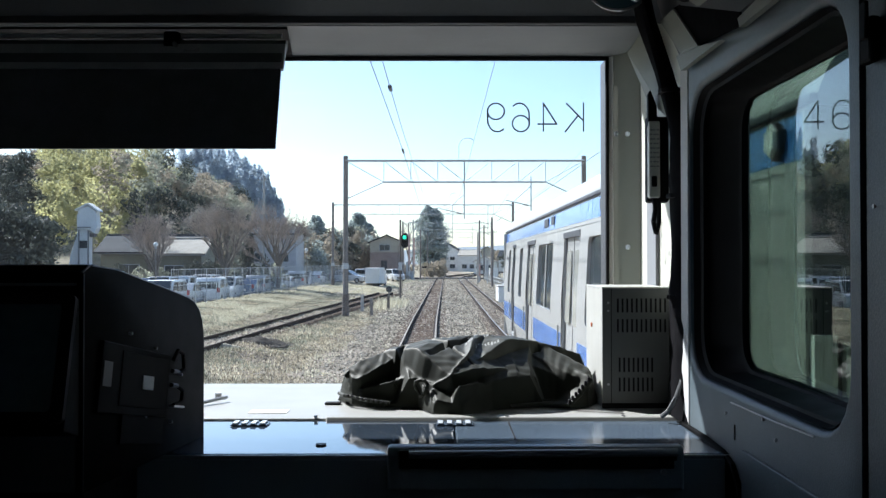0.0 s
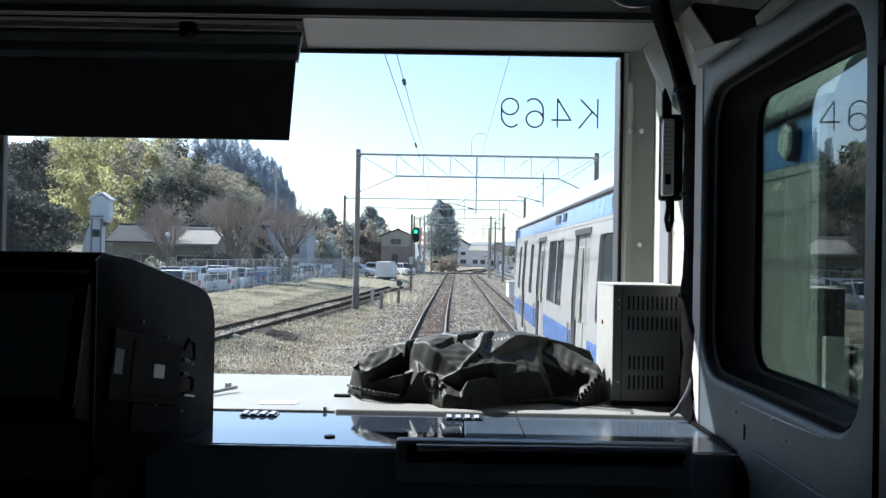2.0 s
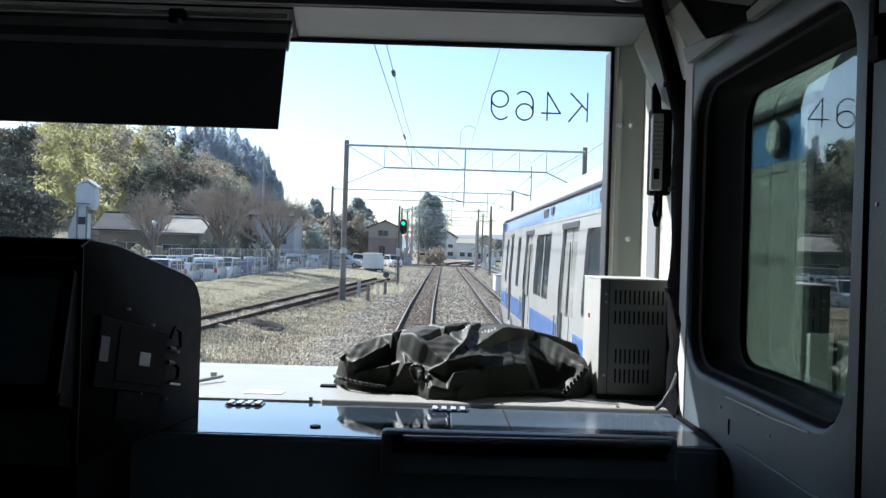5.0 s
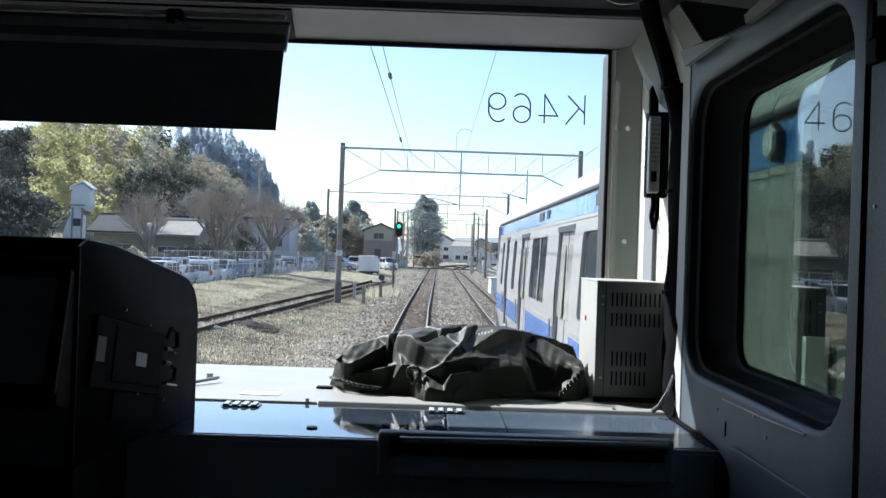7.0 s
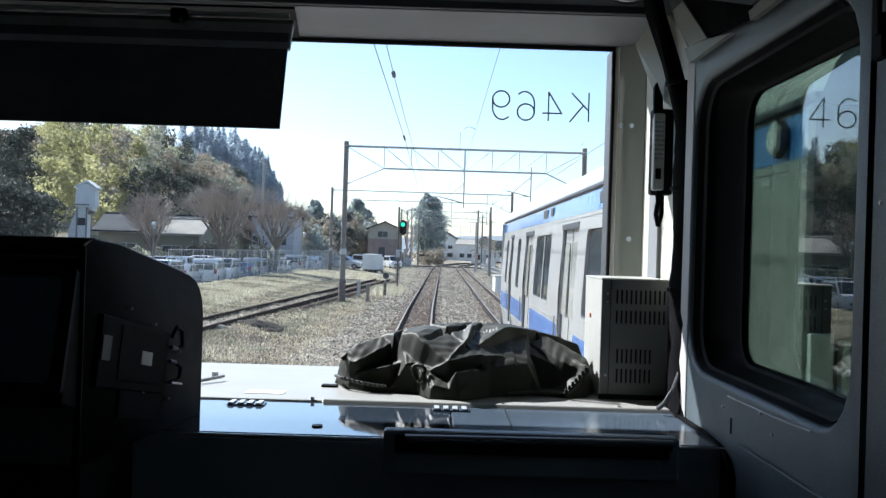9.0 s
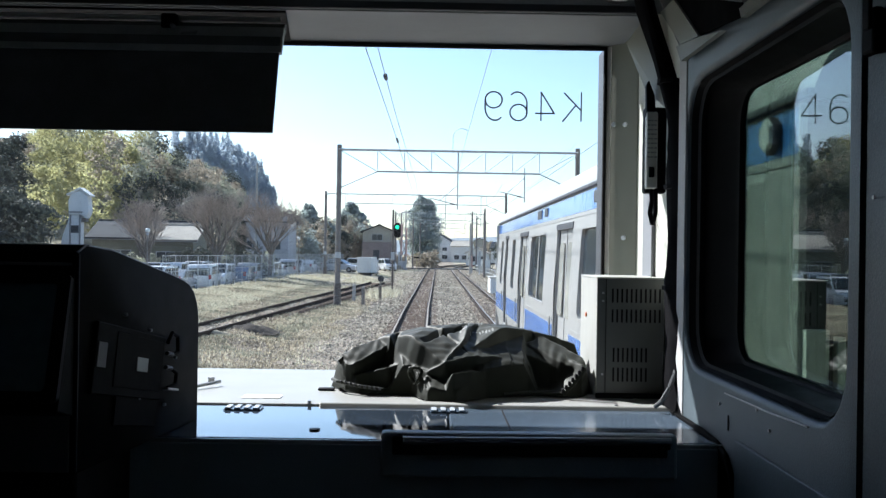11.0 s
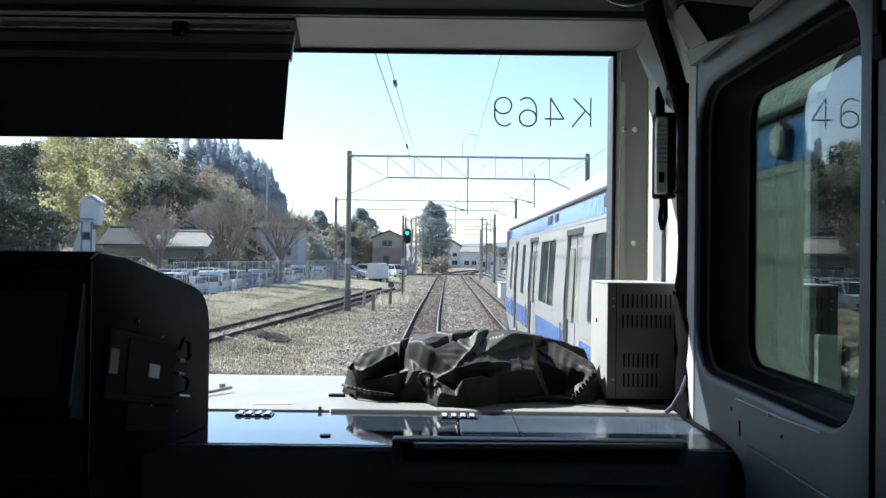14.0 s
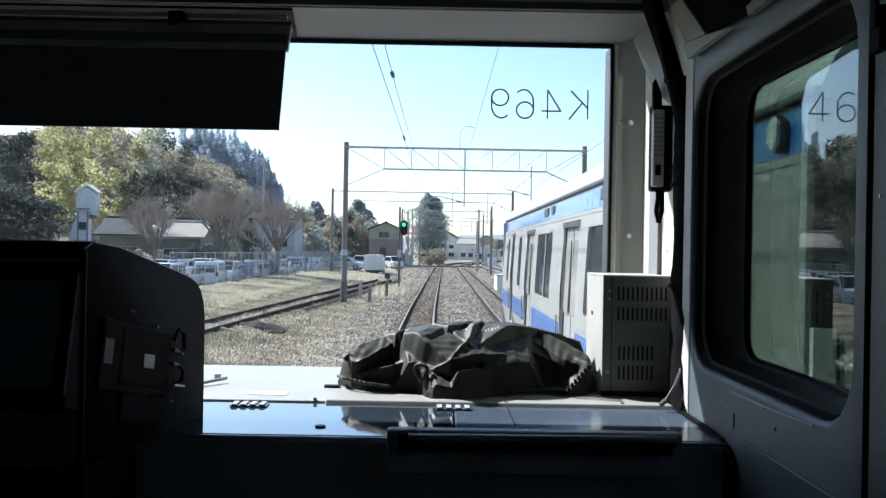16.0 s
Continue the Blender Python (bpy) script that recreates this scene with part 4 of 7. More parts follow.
house(-18.2, 104, 5.2, 6.0, 5.9, 6.7, 0, WALL_PALE, ROOF_GREY, "white two-storey house behind bare trees", None, 0,
      [(-2.1, -1.0, 0.9, 2.1), (0.4, 1.8, 0.9, 2.1), (-1.8, -0.6, 3.0, 3.9), (0.6, 1.8, 3.0, 3.9)], "x", 0.3)


def watch_tower(x, y):
    """A white tapering tower with a hooded lamp room under a hipped top."""
    t = thing("white_tower", (x, y, GROUND), "white rendered tower with overhanging hooded top", "tower")
    t.scale = (0.76, 0.6, 1.0)
    part("shaft", prism(B(), [(-2.2, -0.2), (0.45, -0.2), (0.45, 5.6), (-0.75, 5.6), (-0.95, 4.9), (-1.5, 3.6)], "y", -1.0, 0.2, 0.03), WALL_WHITE, t)
    for u in (-0.72, 0.28):
        part("corner_pilaster", box(B(), (u, -1.09, -0.2), (u + 0.17, -0.995, 5.5), 0.01), WALL_GREY, t)
    part("window_band", box(B(), (-0.58, -1.06, 4.05), (0.24, -1.01, 4.65), 0.01), HOUSE_GLASS, t)
    h = part("hood", prism(B(), [(-0.75, 5.55), (0.55, 5.5), (1.05, 5.2), (1.35, 5.75), (1.2, 7.0), (0.4, 7.4), (-0.5, 7.2), (-0.8, 6.6)], "y", -1.3, 0.2, 0.05), WALL_WHITE, t)
    part("hood_roof", prism(B(), [(-0.95, 7.0), (0.40, 7.5), (1.5, 6.95), (1.5, 7.07), (0.40, 7.66), (-0.95, 7.14)], "y", -1.45, 0.3), WALL_WHITE, h)
    part("bracket", box(B(), (0.46, -0.9, 4.95), (0.95, 0.1, 5.25), 0.02), POLE_GREY, t)
    part("hood_sill", box(B(), (-0.78, -1.36, 5.64), (0.7, -1.29, 5.76), 0.01), WALL_GREY, h)


watch_tower(-28.3, 75)


def globe_lamp(x, y, h):
    t = thing("street_lamp", (x, y, GROUND), "slim park lamp with a white globe", "street lamp", "globe lamps")
    part("post", rod(B(), (0, 0, -0.1), (0, 0, h - 0.15), 0.05, 0.04, 10), POLE_GREY, t)
    part("collar", rod(B(), (0, 0, h - 0.22), (0, 0, h - 0.12), 0.1, 0.1, 12), STEEL_GREY, t)
    b = B()
    bmesh.ops.create_uvsphere(b, u_segments=16, v_segments=10, radius=0.17, matrix=Matrix.Translation((0, 0, h + 0.08)))
    part("globe", b, LAMP_WHITE, t, smooth=True)


globe_lamp(-20.1, 66, 4.1)
globe_lamp(-12.6, 88, 4.0)
globe_lamp(-12.0, 104, 3.2)

for i, (x, y, w, d, e, r, wl, rf) in enumerate(((3.2, 300, 7, 9, 6.5, 8.5, WALL_WHITE, ROOF_GREY), (9.5, 290, 6, 8, 5.0, 6.5, WALL_WHITE, ROOF_LIGHT),
                                                 (15.5, 310, 8, 8, 6.0, 7.8, WALL_BEIGE, ROOF_GREY), (21, 270, 7, 8, 4.4, 6.0, WALL_WHITE, ROOF_GREY),
                                                 (11, 225, 5, 6, 3.0, 4.2, WALL_WHITE, ROOF_LIGHT), (28, 240, 9, 9, 6.0, 7.6, WALL_GREY, ROOF_GREY), (18.5, 190, 6, 7, 3.4, 4.8, WALL_GREY, ROOF_LIGHT))):
    house(x, y, w, d, e, r, rng.uniform(-12, 12), wl, rf, "distant pale house beyond the level crossing", None, 0,
          [(-w * 0.32, -w * 0.08, 1.0, 2.2), (w * 0.08, w * 0.32, 1.0, 2.2)] + ([(-w * 0.3, -w * 0.1, 3.6, 4.6), (w * 0.1, w * 0.3, 3.6, 4.6)] if e > 5 else []), "x" if i % 2 else "y", 0.4)

def boundary_fence(x, y0, y1):
    t = thing("boundary_fence", (x, 0, GROUND), "low pale concrete and rail fence along the railway", "fence")
    y = y0
    while y <= y1:
        part("post", box(B(), (-0.07, y - 0.07, -0.1), (0.07, y + 0.07, 1.1), 0.01), CONCRETE, t)
        y += 3.0
    for z in (0.45, 0.95):
        part("rail", box(B(), (-0.03, y0, z - 0.05), (0.03, y1, z + 0.05), 0.01), FENCE_WHITE, t)


boundary_fence(7.2, 74, 152)
for x, y, w, h, mt, label in ((8.6, 100, 1.2, 1.8, WALL_WHITE, "white relay cabinet beside the line"), (9.4, 126, 1.6, 2.2, STEEL_GREY, "grey relay cabinet beside the line"),
                              (8.4, 146, 1.4, 1.9, WALL_WHITE, "white relay cabinet near the crossing"), (-4.6, 146, 0.8, 1.5, STEEL_GREY, "small grey relay cabinet near the track")):
    t = thing("relay_cabinet", (x, y, GROUND), label, "cabinet", "relay cabinets")
    part("body", box(B(), (-w / 2, -0.4, 0.1), (w / 2, 0.4, h), 0.02), mt, t)
    part("plinth", box(B(), (-w / 2 - 0.08, -0.5, -0.1), (w / 2 + 0.08, 0.5, 0.1), 0.01), CONCRETE, t)
    part("roof", box(B(), (-w / 2 - 0.06, -0.48, h), (w / 2 + 0.06, 0.48, h + 0.07), 0.01), mt, t)
    for k in (-1, 1):
        part("door", box(B(), (min(0, k * w * 0.46) + 0.01, -0.425, 0.2), (max(0, k * w * 0.46) - 0.01, -0.402, h - 0.1), 0.006), mt, t)

# level crossing
structure("crossing_road", box(B(), (-40, 160, GROUND - 0.3), (40, 165, -0.01)), ASPHALT, "asphalt road across the tracks at the level crossing")
for x, mt, h in ((-2.6, FADED_YELLOW, 3.0), (6.6, FADED_YELLOW, 3.0)):
    t = thing("crossing_signal", (x, 158, GROUND), "yellow and black level crossing warning signal", "crossing signal", "crossing signals")
    part("post", rod(B(), (0, 0, 0), (0, 0, h), 0.07, seg=10), mt, t)
    part("crossbuck", box(B(), (-0.5, -0.05, h - 0.45), (0.5, 0.0, h - 0.3), 0.01, pose(0, 0, 0, 0, 0, 0)), mt, t)
    part("lamp_board", box(B(), (-0.45, -0.08, h - 1.1), (0.45, -0.02, h - 0.8), 0.02), BLACK, t)
for x, y, h, mt in ((-4.65, 141, 7.2, FADED_RED), (-3.95, 142, 6.6, ORANGE_PALE), (6.2, 122, 3.2, FENCE_WHITE), (-4.7, 133, 3.0, FENCE_WHITE), (5.6, 132, 2.6, FADED_RED)):
    t = thing("line_side_board", (x, y, GROUND), "tall narrow coloured line-side marker board", "marker board", "line-side boards")
    part("post", rod(B(), (0, 0, 0), (0, 0, h), 0.06, seg=8), STEEL_GREY, t)
    part("board", box(B(), (-0.14, -0.07, h * 0.35), (0.14, -0.04, h), 0.01), mt, t)


# ---- woods and trees ----
def leaf_cloud(rng, centre, radii, n, size, vs, fs, ix, k, shell=0.55, squash=1.0):
    """Leaf faces strewn over an uneven crown or clump."""
    d = rng.normal(size=(n, 3))
    d /= np.linalg.norm(d, axis=1)[:, None]
    lob = np.array([1 + 0.28 * math.sin(3.1 * a[0] + 4.7 * a[2] + centre[0]) + 0.2 * math.sin(7 * a[1] - 5 * a[0] + centre[1]) for a in d])
    r = (shell + (1 - shell) * rng.random(n) ** 0.6) * lob
    p = np.array(centre) + d * r[:, None] * np.array(radii)
    u = rng.normal(size=(n, 3))
    e = d + rng.normal(0, 0.33, (n, 3))
    e /= np.linalg.norm(e, axis=1)[:, None]
    u -= e * np.sum(u * e, 1)[:, None]
    u /= np.linalg.norm(u, axis=1)[:, None]
    w = np.cross(u, e)
    w /= np.linalg.norm(w, axis=1)[:, None]
    s = size * rng.uniform(0.6, 1.4, n)[:, None]
    q = np.stack([p + u * s, p + w * s * 0.55, p - u * s, p - w * s * 0.55], 1)
    o = len(vs)
    vs.extend(q.reshape(-1, 3).tolist())
    fs.extend([(o + 4 * i, o + 4 * i + 1, o + 4 * i + 2, o + 4 * i + 3) for i in range(n)])
    ix.extend([k] * n)


def hill_height(x, y):
    """The wooded ridge to the left of the line, and a steeper cedar hill behind it."""
    if y > 215:
        return float(np.interp(-x, [38, 43, 47, 52, 58, 66, 90, 200], [0, 3, 9, 16, 21, 22, 20, 18])) * min(1.0, (y - 215) / 30)
    a = max(0.0, min(1.0, (-x - 22) / 24))
    b = max(0.0, min(1.0, (y - 92) / 40))
    s = a * a * (3 - 2 * a) * b
    return s * (12 + 2.2 * noise.noise((x * 0.03, y * 0.03, 0)))


def hill_mesh():
    xs = list(np.arange(-220, -18, 6.0))
    ys = list(np.arange(84, 330, 6.0))
    vs = [(x, y, GROUND - 0.3 + hill_height(x, y)) for y in ys for x in xs]
    n = len(xs)
    fs = [(j * n + i, j * n + i + 1, j * n + n + i + 1, j * n + n + i) for j in range(len(ys) - 1) for i in range(n - 1)]
    return mesh_from("hillside", vs, fs, [EARTH], smooth=True)


tagged(new("hillside", hill_mesh()), "wooded hillside rising behind the car park", kind="structure")


def wood(name, label, seed, spots, mats, point=0.0, clumps=9):
    """Crowns, each a heap of rounded leaf clumps round a stem, narrowing upwards by point."""
    rng = np.random.default_rng(seed)
    vs, fs, ix = [], [], []
    for (x, y, z, r, h, k, n, s) in spots:
        for j in range(clumps):
            f = (j + 0.5) / clumps
            w = r * (1 - point * f) * (0.95 if point else math.sin(math.pi * (0.2 + 0.62 * f)))
            a = rng.uniform(0, 6.28)
            q = w * 0.72 * math.sqrt(rng.random())
            c = (x + q * math.cos(a), y + q * math.sin(a), z + h * (0.22 + 0.7 * f) + rng.normal(0, 0.04 * h))
            m = (0.42 if clumps > 5 else 0.7) * w * rng.uniform(0.75, 1.3) + 0.12
            leaf_cloud(rng, c, (m, m, max(0.09 * h, m * rng.uniform(0.6, 0.9))), n // clumps, s, vs, fs, ix, k, 0.78)
    return tagged(new(name, mesh_from(name, vs, fs, mats, ix)), label, "woods", kind="stuff")


rs = np.random.default_rng(21)
spots = []
while len(spots) < 460:
    y = rs.uniform(98, 205)
    x = rs.uniform(-125, -20)
    z = GROUND + hill_height(x, y)
    h = rs.uniform(5.5, 9.0) + (2.2 if -0.42 < x / y < -0.285 else 0.0)
    up, side = (z + h - 2.7) / y, x / y
    if side > -0.2 or up > float(np.interp(-side, [0.2, 0.225, 0.265, 0.30, 0.33], [0.060, 0.092, 0.120, 0.134, 0.152])):
        continue
    roll = rs.random()
    if side < -0.425:
        k = 0 if roll < 0.75 else 3
    elif up > 0.080 and side < -0.315:
        k = 2 if roll < 0.88 else (1 if roll < 0.95 else 3)
    elif up > 0.062 and side < -0.36:
        k = 2 if roll < 0.12 else (3 if roll < 0.8 else 1)
    elif up > 0.095:
        k = 1 if roll < 0.45 else (2 if roll < 0.62 else (0 if roll < 0.75 else 3))
    elif side > -0.27 and up > 0.06:
        k = 3 if roll < 0.55 else (1 if roll < 0.8 else 0)
    else:
        k = 0 if roll < 0.80 else (1 if roll < 0.9 else 3)
    spots.append((x, y, z, rs.uniform(2.0, 3.4), h, k, 1500, 0.17))
wood("hill_wood", "mixed evergreen and yellow-green bamboo woods on a hillside", 22, spots, [LEAF_DARK, LEAF_MID, LEAF_YELLOW, LEAF_BROWN])
spots = []
for i in range(190):
    y = rs.uniform(236, 290)
    x = -42.5 - 27 * rs.random() ** 1.1 - (y - 250) * 0.16
    z = GROUND + hill_height(x, y)
    spots.append((x, y, z, rs.uniform(2.4, 3.4), rs.uniform(10, 15), 0, 1300, 0.24))
wood("far_cedar_wood", "cedar woods on a farther hill, coloured pale blue for haze", 23, spots, [LEAF_HAZE_BLUE], 0.75)
spots = []
for i in range(30):
    y = rs.uniform(62, 82)
    x = -(0.436 + 0.13 * rs.random() ** 1.3) * y
    spots.append((x, y, GROUND, rs.uniform(1.7, 2.5), rs.uniform(5.5, 7.5) + 34 * max(0, -x / y - 0.43), 0, 1700, 0.17))
wood("dark_evergreen_grove", "dark dense evergreen grove beside the white tower", 24, spots, [LEAF_DARK])
spots = []
for i in range(26):
    x = rs.uniform(-28, -14)
    spots.append((x, 80.5 + rs.uniform(0, 2), GROUND, rs.uniform(0.8, 1.3), rs.uniform(1.9, 3.0), int(rs.random() < 0.4), 500, 0.11))
for i in range(9):
    spots.append((-22.2 + i * 0.42, 80.3 + rs.uniform(0, 0.8), GROUND, rs.uniform(0.8, 1.1), rs.uniform(2.7, 3.2), 0, 600, 0.11))
wood("garden_hedge", "clipped green shrubs and hedge between houses and car park", 25, spots, [LEAF_DARK, LEAF_MID])
spots = []
for i in range(34):
    x = rs.uniform(-33, -12.5)
    spots.append((x, rs.uniform(160, 185), GROUND, rs.uniform(2.2, 3.2), rs.uniform(6.5, 10.5) if x < -15 else rs.uniform(4.5, 7), (0, 0, 0, 1, 2)[int(rs.random() * 5)], 800, 0.26))
for i in range(44):
    x = rs.uniform(-27, -11.3)
    spots.append((x, rs.uniform(140, 150) if x < -14 else rs.uniform(158, 164), GROUND, rs.uniform(1.5, 2.4), rs.uniform(5.0, 8.6), (0, 2, 3, 3, 1, 2)[int(rs.random() * 6)], 700, 0.2))
for i in range(8):
    spots.append((rs.uniform(-6.5, 0.8), rs.uniform(168, 176), GROUND, 1.8, rs.uniform(2.0, 3.6), 2, 420, 0.2))
for i in range(16):
    spots.append((rs.uniform(12, 60), rs.uniform(200, 300), GROUND, 2.5, rs.uniform(4, 7), int(rs.random() < 0.5) * 2, 300, 0.35))
for i in range(14):
    spots.append((rs.uniform(8.2, 12), rs.uniform(84, 156), GROUND, rs.uniform(0.6, 1.1), rs.uniform(0.9, 1.9), int(rs.random() < 0.6) * 2, 260, 0.12))
for i in range(10):
    spots.append((rs.uniform(-7.0, -3.2), rs.uniform(134, 158), GROUND, rs.uniform(0.6, 1.0), rs.uniform(0.6, 1.4), 2, 240, 0.12))
for i in range(18):
    spots.append((rs.uniform(-16.2, -12.0), rs.uniform(108, 117), GROUND, rs.uniform(1.1, 1.7), rs.uniform(3.8, 6.6), (0, 2, 3, 2, 3)[i % 5], 800, 0.15))
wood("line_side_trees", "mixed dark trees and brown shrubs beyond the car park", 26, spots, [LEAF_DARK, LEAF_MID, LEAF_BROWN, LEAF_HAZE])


def grow(rng, p, d, length, r, depth, vs, fs, trunk_bm, keep):
    """A branch that forks until it is a twig."""
    q = p + d * length
    if depth >= keep:
        rod(trunk_bm, p, q, r, r * 0.75, 7, caps=False)
    else:
        side = d.cross(Vector((0.3, 0.8, 0.5))).normalized() * r
        up = d.cross(side).normalized() * r
        o = len(vs)
        for c, k in ((p, 1.0), (q, 0.6)):
            vs.extend([tuple(c + side * k), tuple(c - side * 0.5 * k + up * 0.87 * k), tuple(c - side * 0.5 * k - up * 0.87 * k)])
        fs.extend([(o, o + 1, o + 4, o + 3), (o + 1, o + 2, o + 5, o + 4), (o + 2, o, o + 3, o + 5)])
    if depth == 0:
        return
    for i in range((2 if depth == 1 else 3) if depth < 4 else (9 if depth == 7 else 3)):
        spread = 0.42 if depth == 7 else (0.27 if depth > 3 else 0.36)
        e = (d + Vector((rng.normal(0, spread), rng.normal(0, spread), rng.normal(0.08, spread * 0.5)))).normalized()
        grow(rng, p + d * length * rng.uniform(0.55, 1.0), e, length * rng.uniform(0.62, 0.84), r * (0.56 if depth > 3 else 0.6), depth - 1, vs, fs, trunk_bm, keep)


def bare_tree(x, y, h, seed, depth=6, base=0.3):
    rng = np.random.default_rng(seed)
    t = thing("bare_tree", (x, y, ground_height(x, y)), "leafless brown winter tree with a dense fan of twigs", "tree", "bare trees by the car park")
    bm, vs, fs = B(), [], []
    grow(rng, Vector((0, 0, -0.1)), Vector((0.03, 0, 1)).normalized(), h * base, h * 0.0175, depth, vs, fs, bm, depth - 2)
    part("trunk", bm, BARK, t)
    c = new("crown", mesh_from("crown", vs, fs, [TWIG]))
    c.parent = t


bare_tree(-21.9, 72, 9.8, 31, 7, 0.235)
bare_tree(-17.3, 75, 12.2, 37, 7, 0.235)
bare_tree(-13.9, 80, 10.6, 35, 7, 0.235)
bare_tree(-25.5, 82, 9.0, 36, 6, 0.27)
bare_tree(-6.0, 178, 12.0, 38, 6, 0.27)
bare_tree(-13.2, 158, 10.5, 39, 6, 0.27)
bare_tree(-17.5, 156, 9.5, 40, 6, 0.27)


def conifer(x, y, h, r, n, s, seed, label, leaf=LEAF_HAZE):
    rng = np.random.default_rng(seed)
    t = thing("conifer_tree", (x, y, GROUND), label, "tree")
    part("trunk", rod(B(), (0, 0, -0.2), (0, 0, h * 0.9), 0.023 * h, 0.004 * h, 8), BARK, t)
    vs, fs, ix = [], [], []
    for i in range(26):
        f = (i + 0.5) / 26
        z = h * (0.12 + 0.86 * f)
        w = r * max(0.02, 1 - ((f - 0.40) / 0.62) ** 2) ** 0.6 * rng.uniform(0.85, 1.03) + 0.15
        for j in range(3):
            a = rng.uniform(0, 6.28)
            c = (math.cos(a) * w * 0.5, math.sin(a) * w * 0.5, z)
            leaf_cloud(rng, c, (w * 0.62, w * 0.62, h * 0.055), n // 78, s, vs, fs, ix, 0, 0.4)
    c = new("crown", mesh_from("crown", vs, fs, [leaf], ix))
    c.parent = t


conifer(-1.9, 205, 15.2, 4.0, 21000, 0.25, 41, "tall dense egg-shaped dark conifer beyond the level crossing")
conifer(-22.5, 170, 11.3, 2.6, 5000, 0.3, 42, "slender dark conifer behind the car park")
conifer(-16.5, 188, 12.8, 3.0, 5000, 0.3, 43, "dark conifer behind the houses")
conifer(-16.4, 80.1, 5.4, 0.55, 3600, 0.11, 45, "slim dark column-shaped evergreen beside the car park", LEAF_DARK)
conifer(-14.4, 186, 10.8, 2.6, 4000, 0.3, 44, "dark conifer behind the houses")


def far_ridge():
    xs = np.linspace(-500, 900, 90)
    vs, fs = [], []
    for i, x in enumerate(xs):
        h = 20 + 9 * noise.noise((x * 0.006, 0, 3)) + 3 * noise.noise((x * 0.03, 0, 8))
        vs += [(x, 1050, GROUND - 1), (x, 1180, max(5, h)), (x, 1500, max(5, h) * 0.9)]
    for i in range(len(xs) - 1):
        for k in (0, 1):
            a = i * 3 + k
            fs.append((a, a + 3, a + 4, a + 1))
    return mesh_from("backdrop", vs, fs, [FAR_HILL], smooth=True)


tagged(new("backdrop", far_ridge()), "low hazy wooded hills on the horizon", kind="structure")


# ---- the neighbouring train ----
SIDE = 1.555                       # its near side
DOORS = [(10.6, 11.93), (15.55, 16.88), (5.65, 6.98)]
END, REAR = 22.5, 3.97


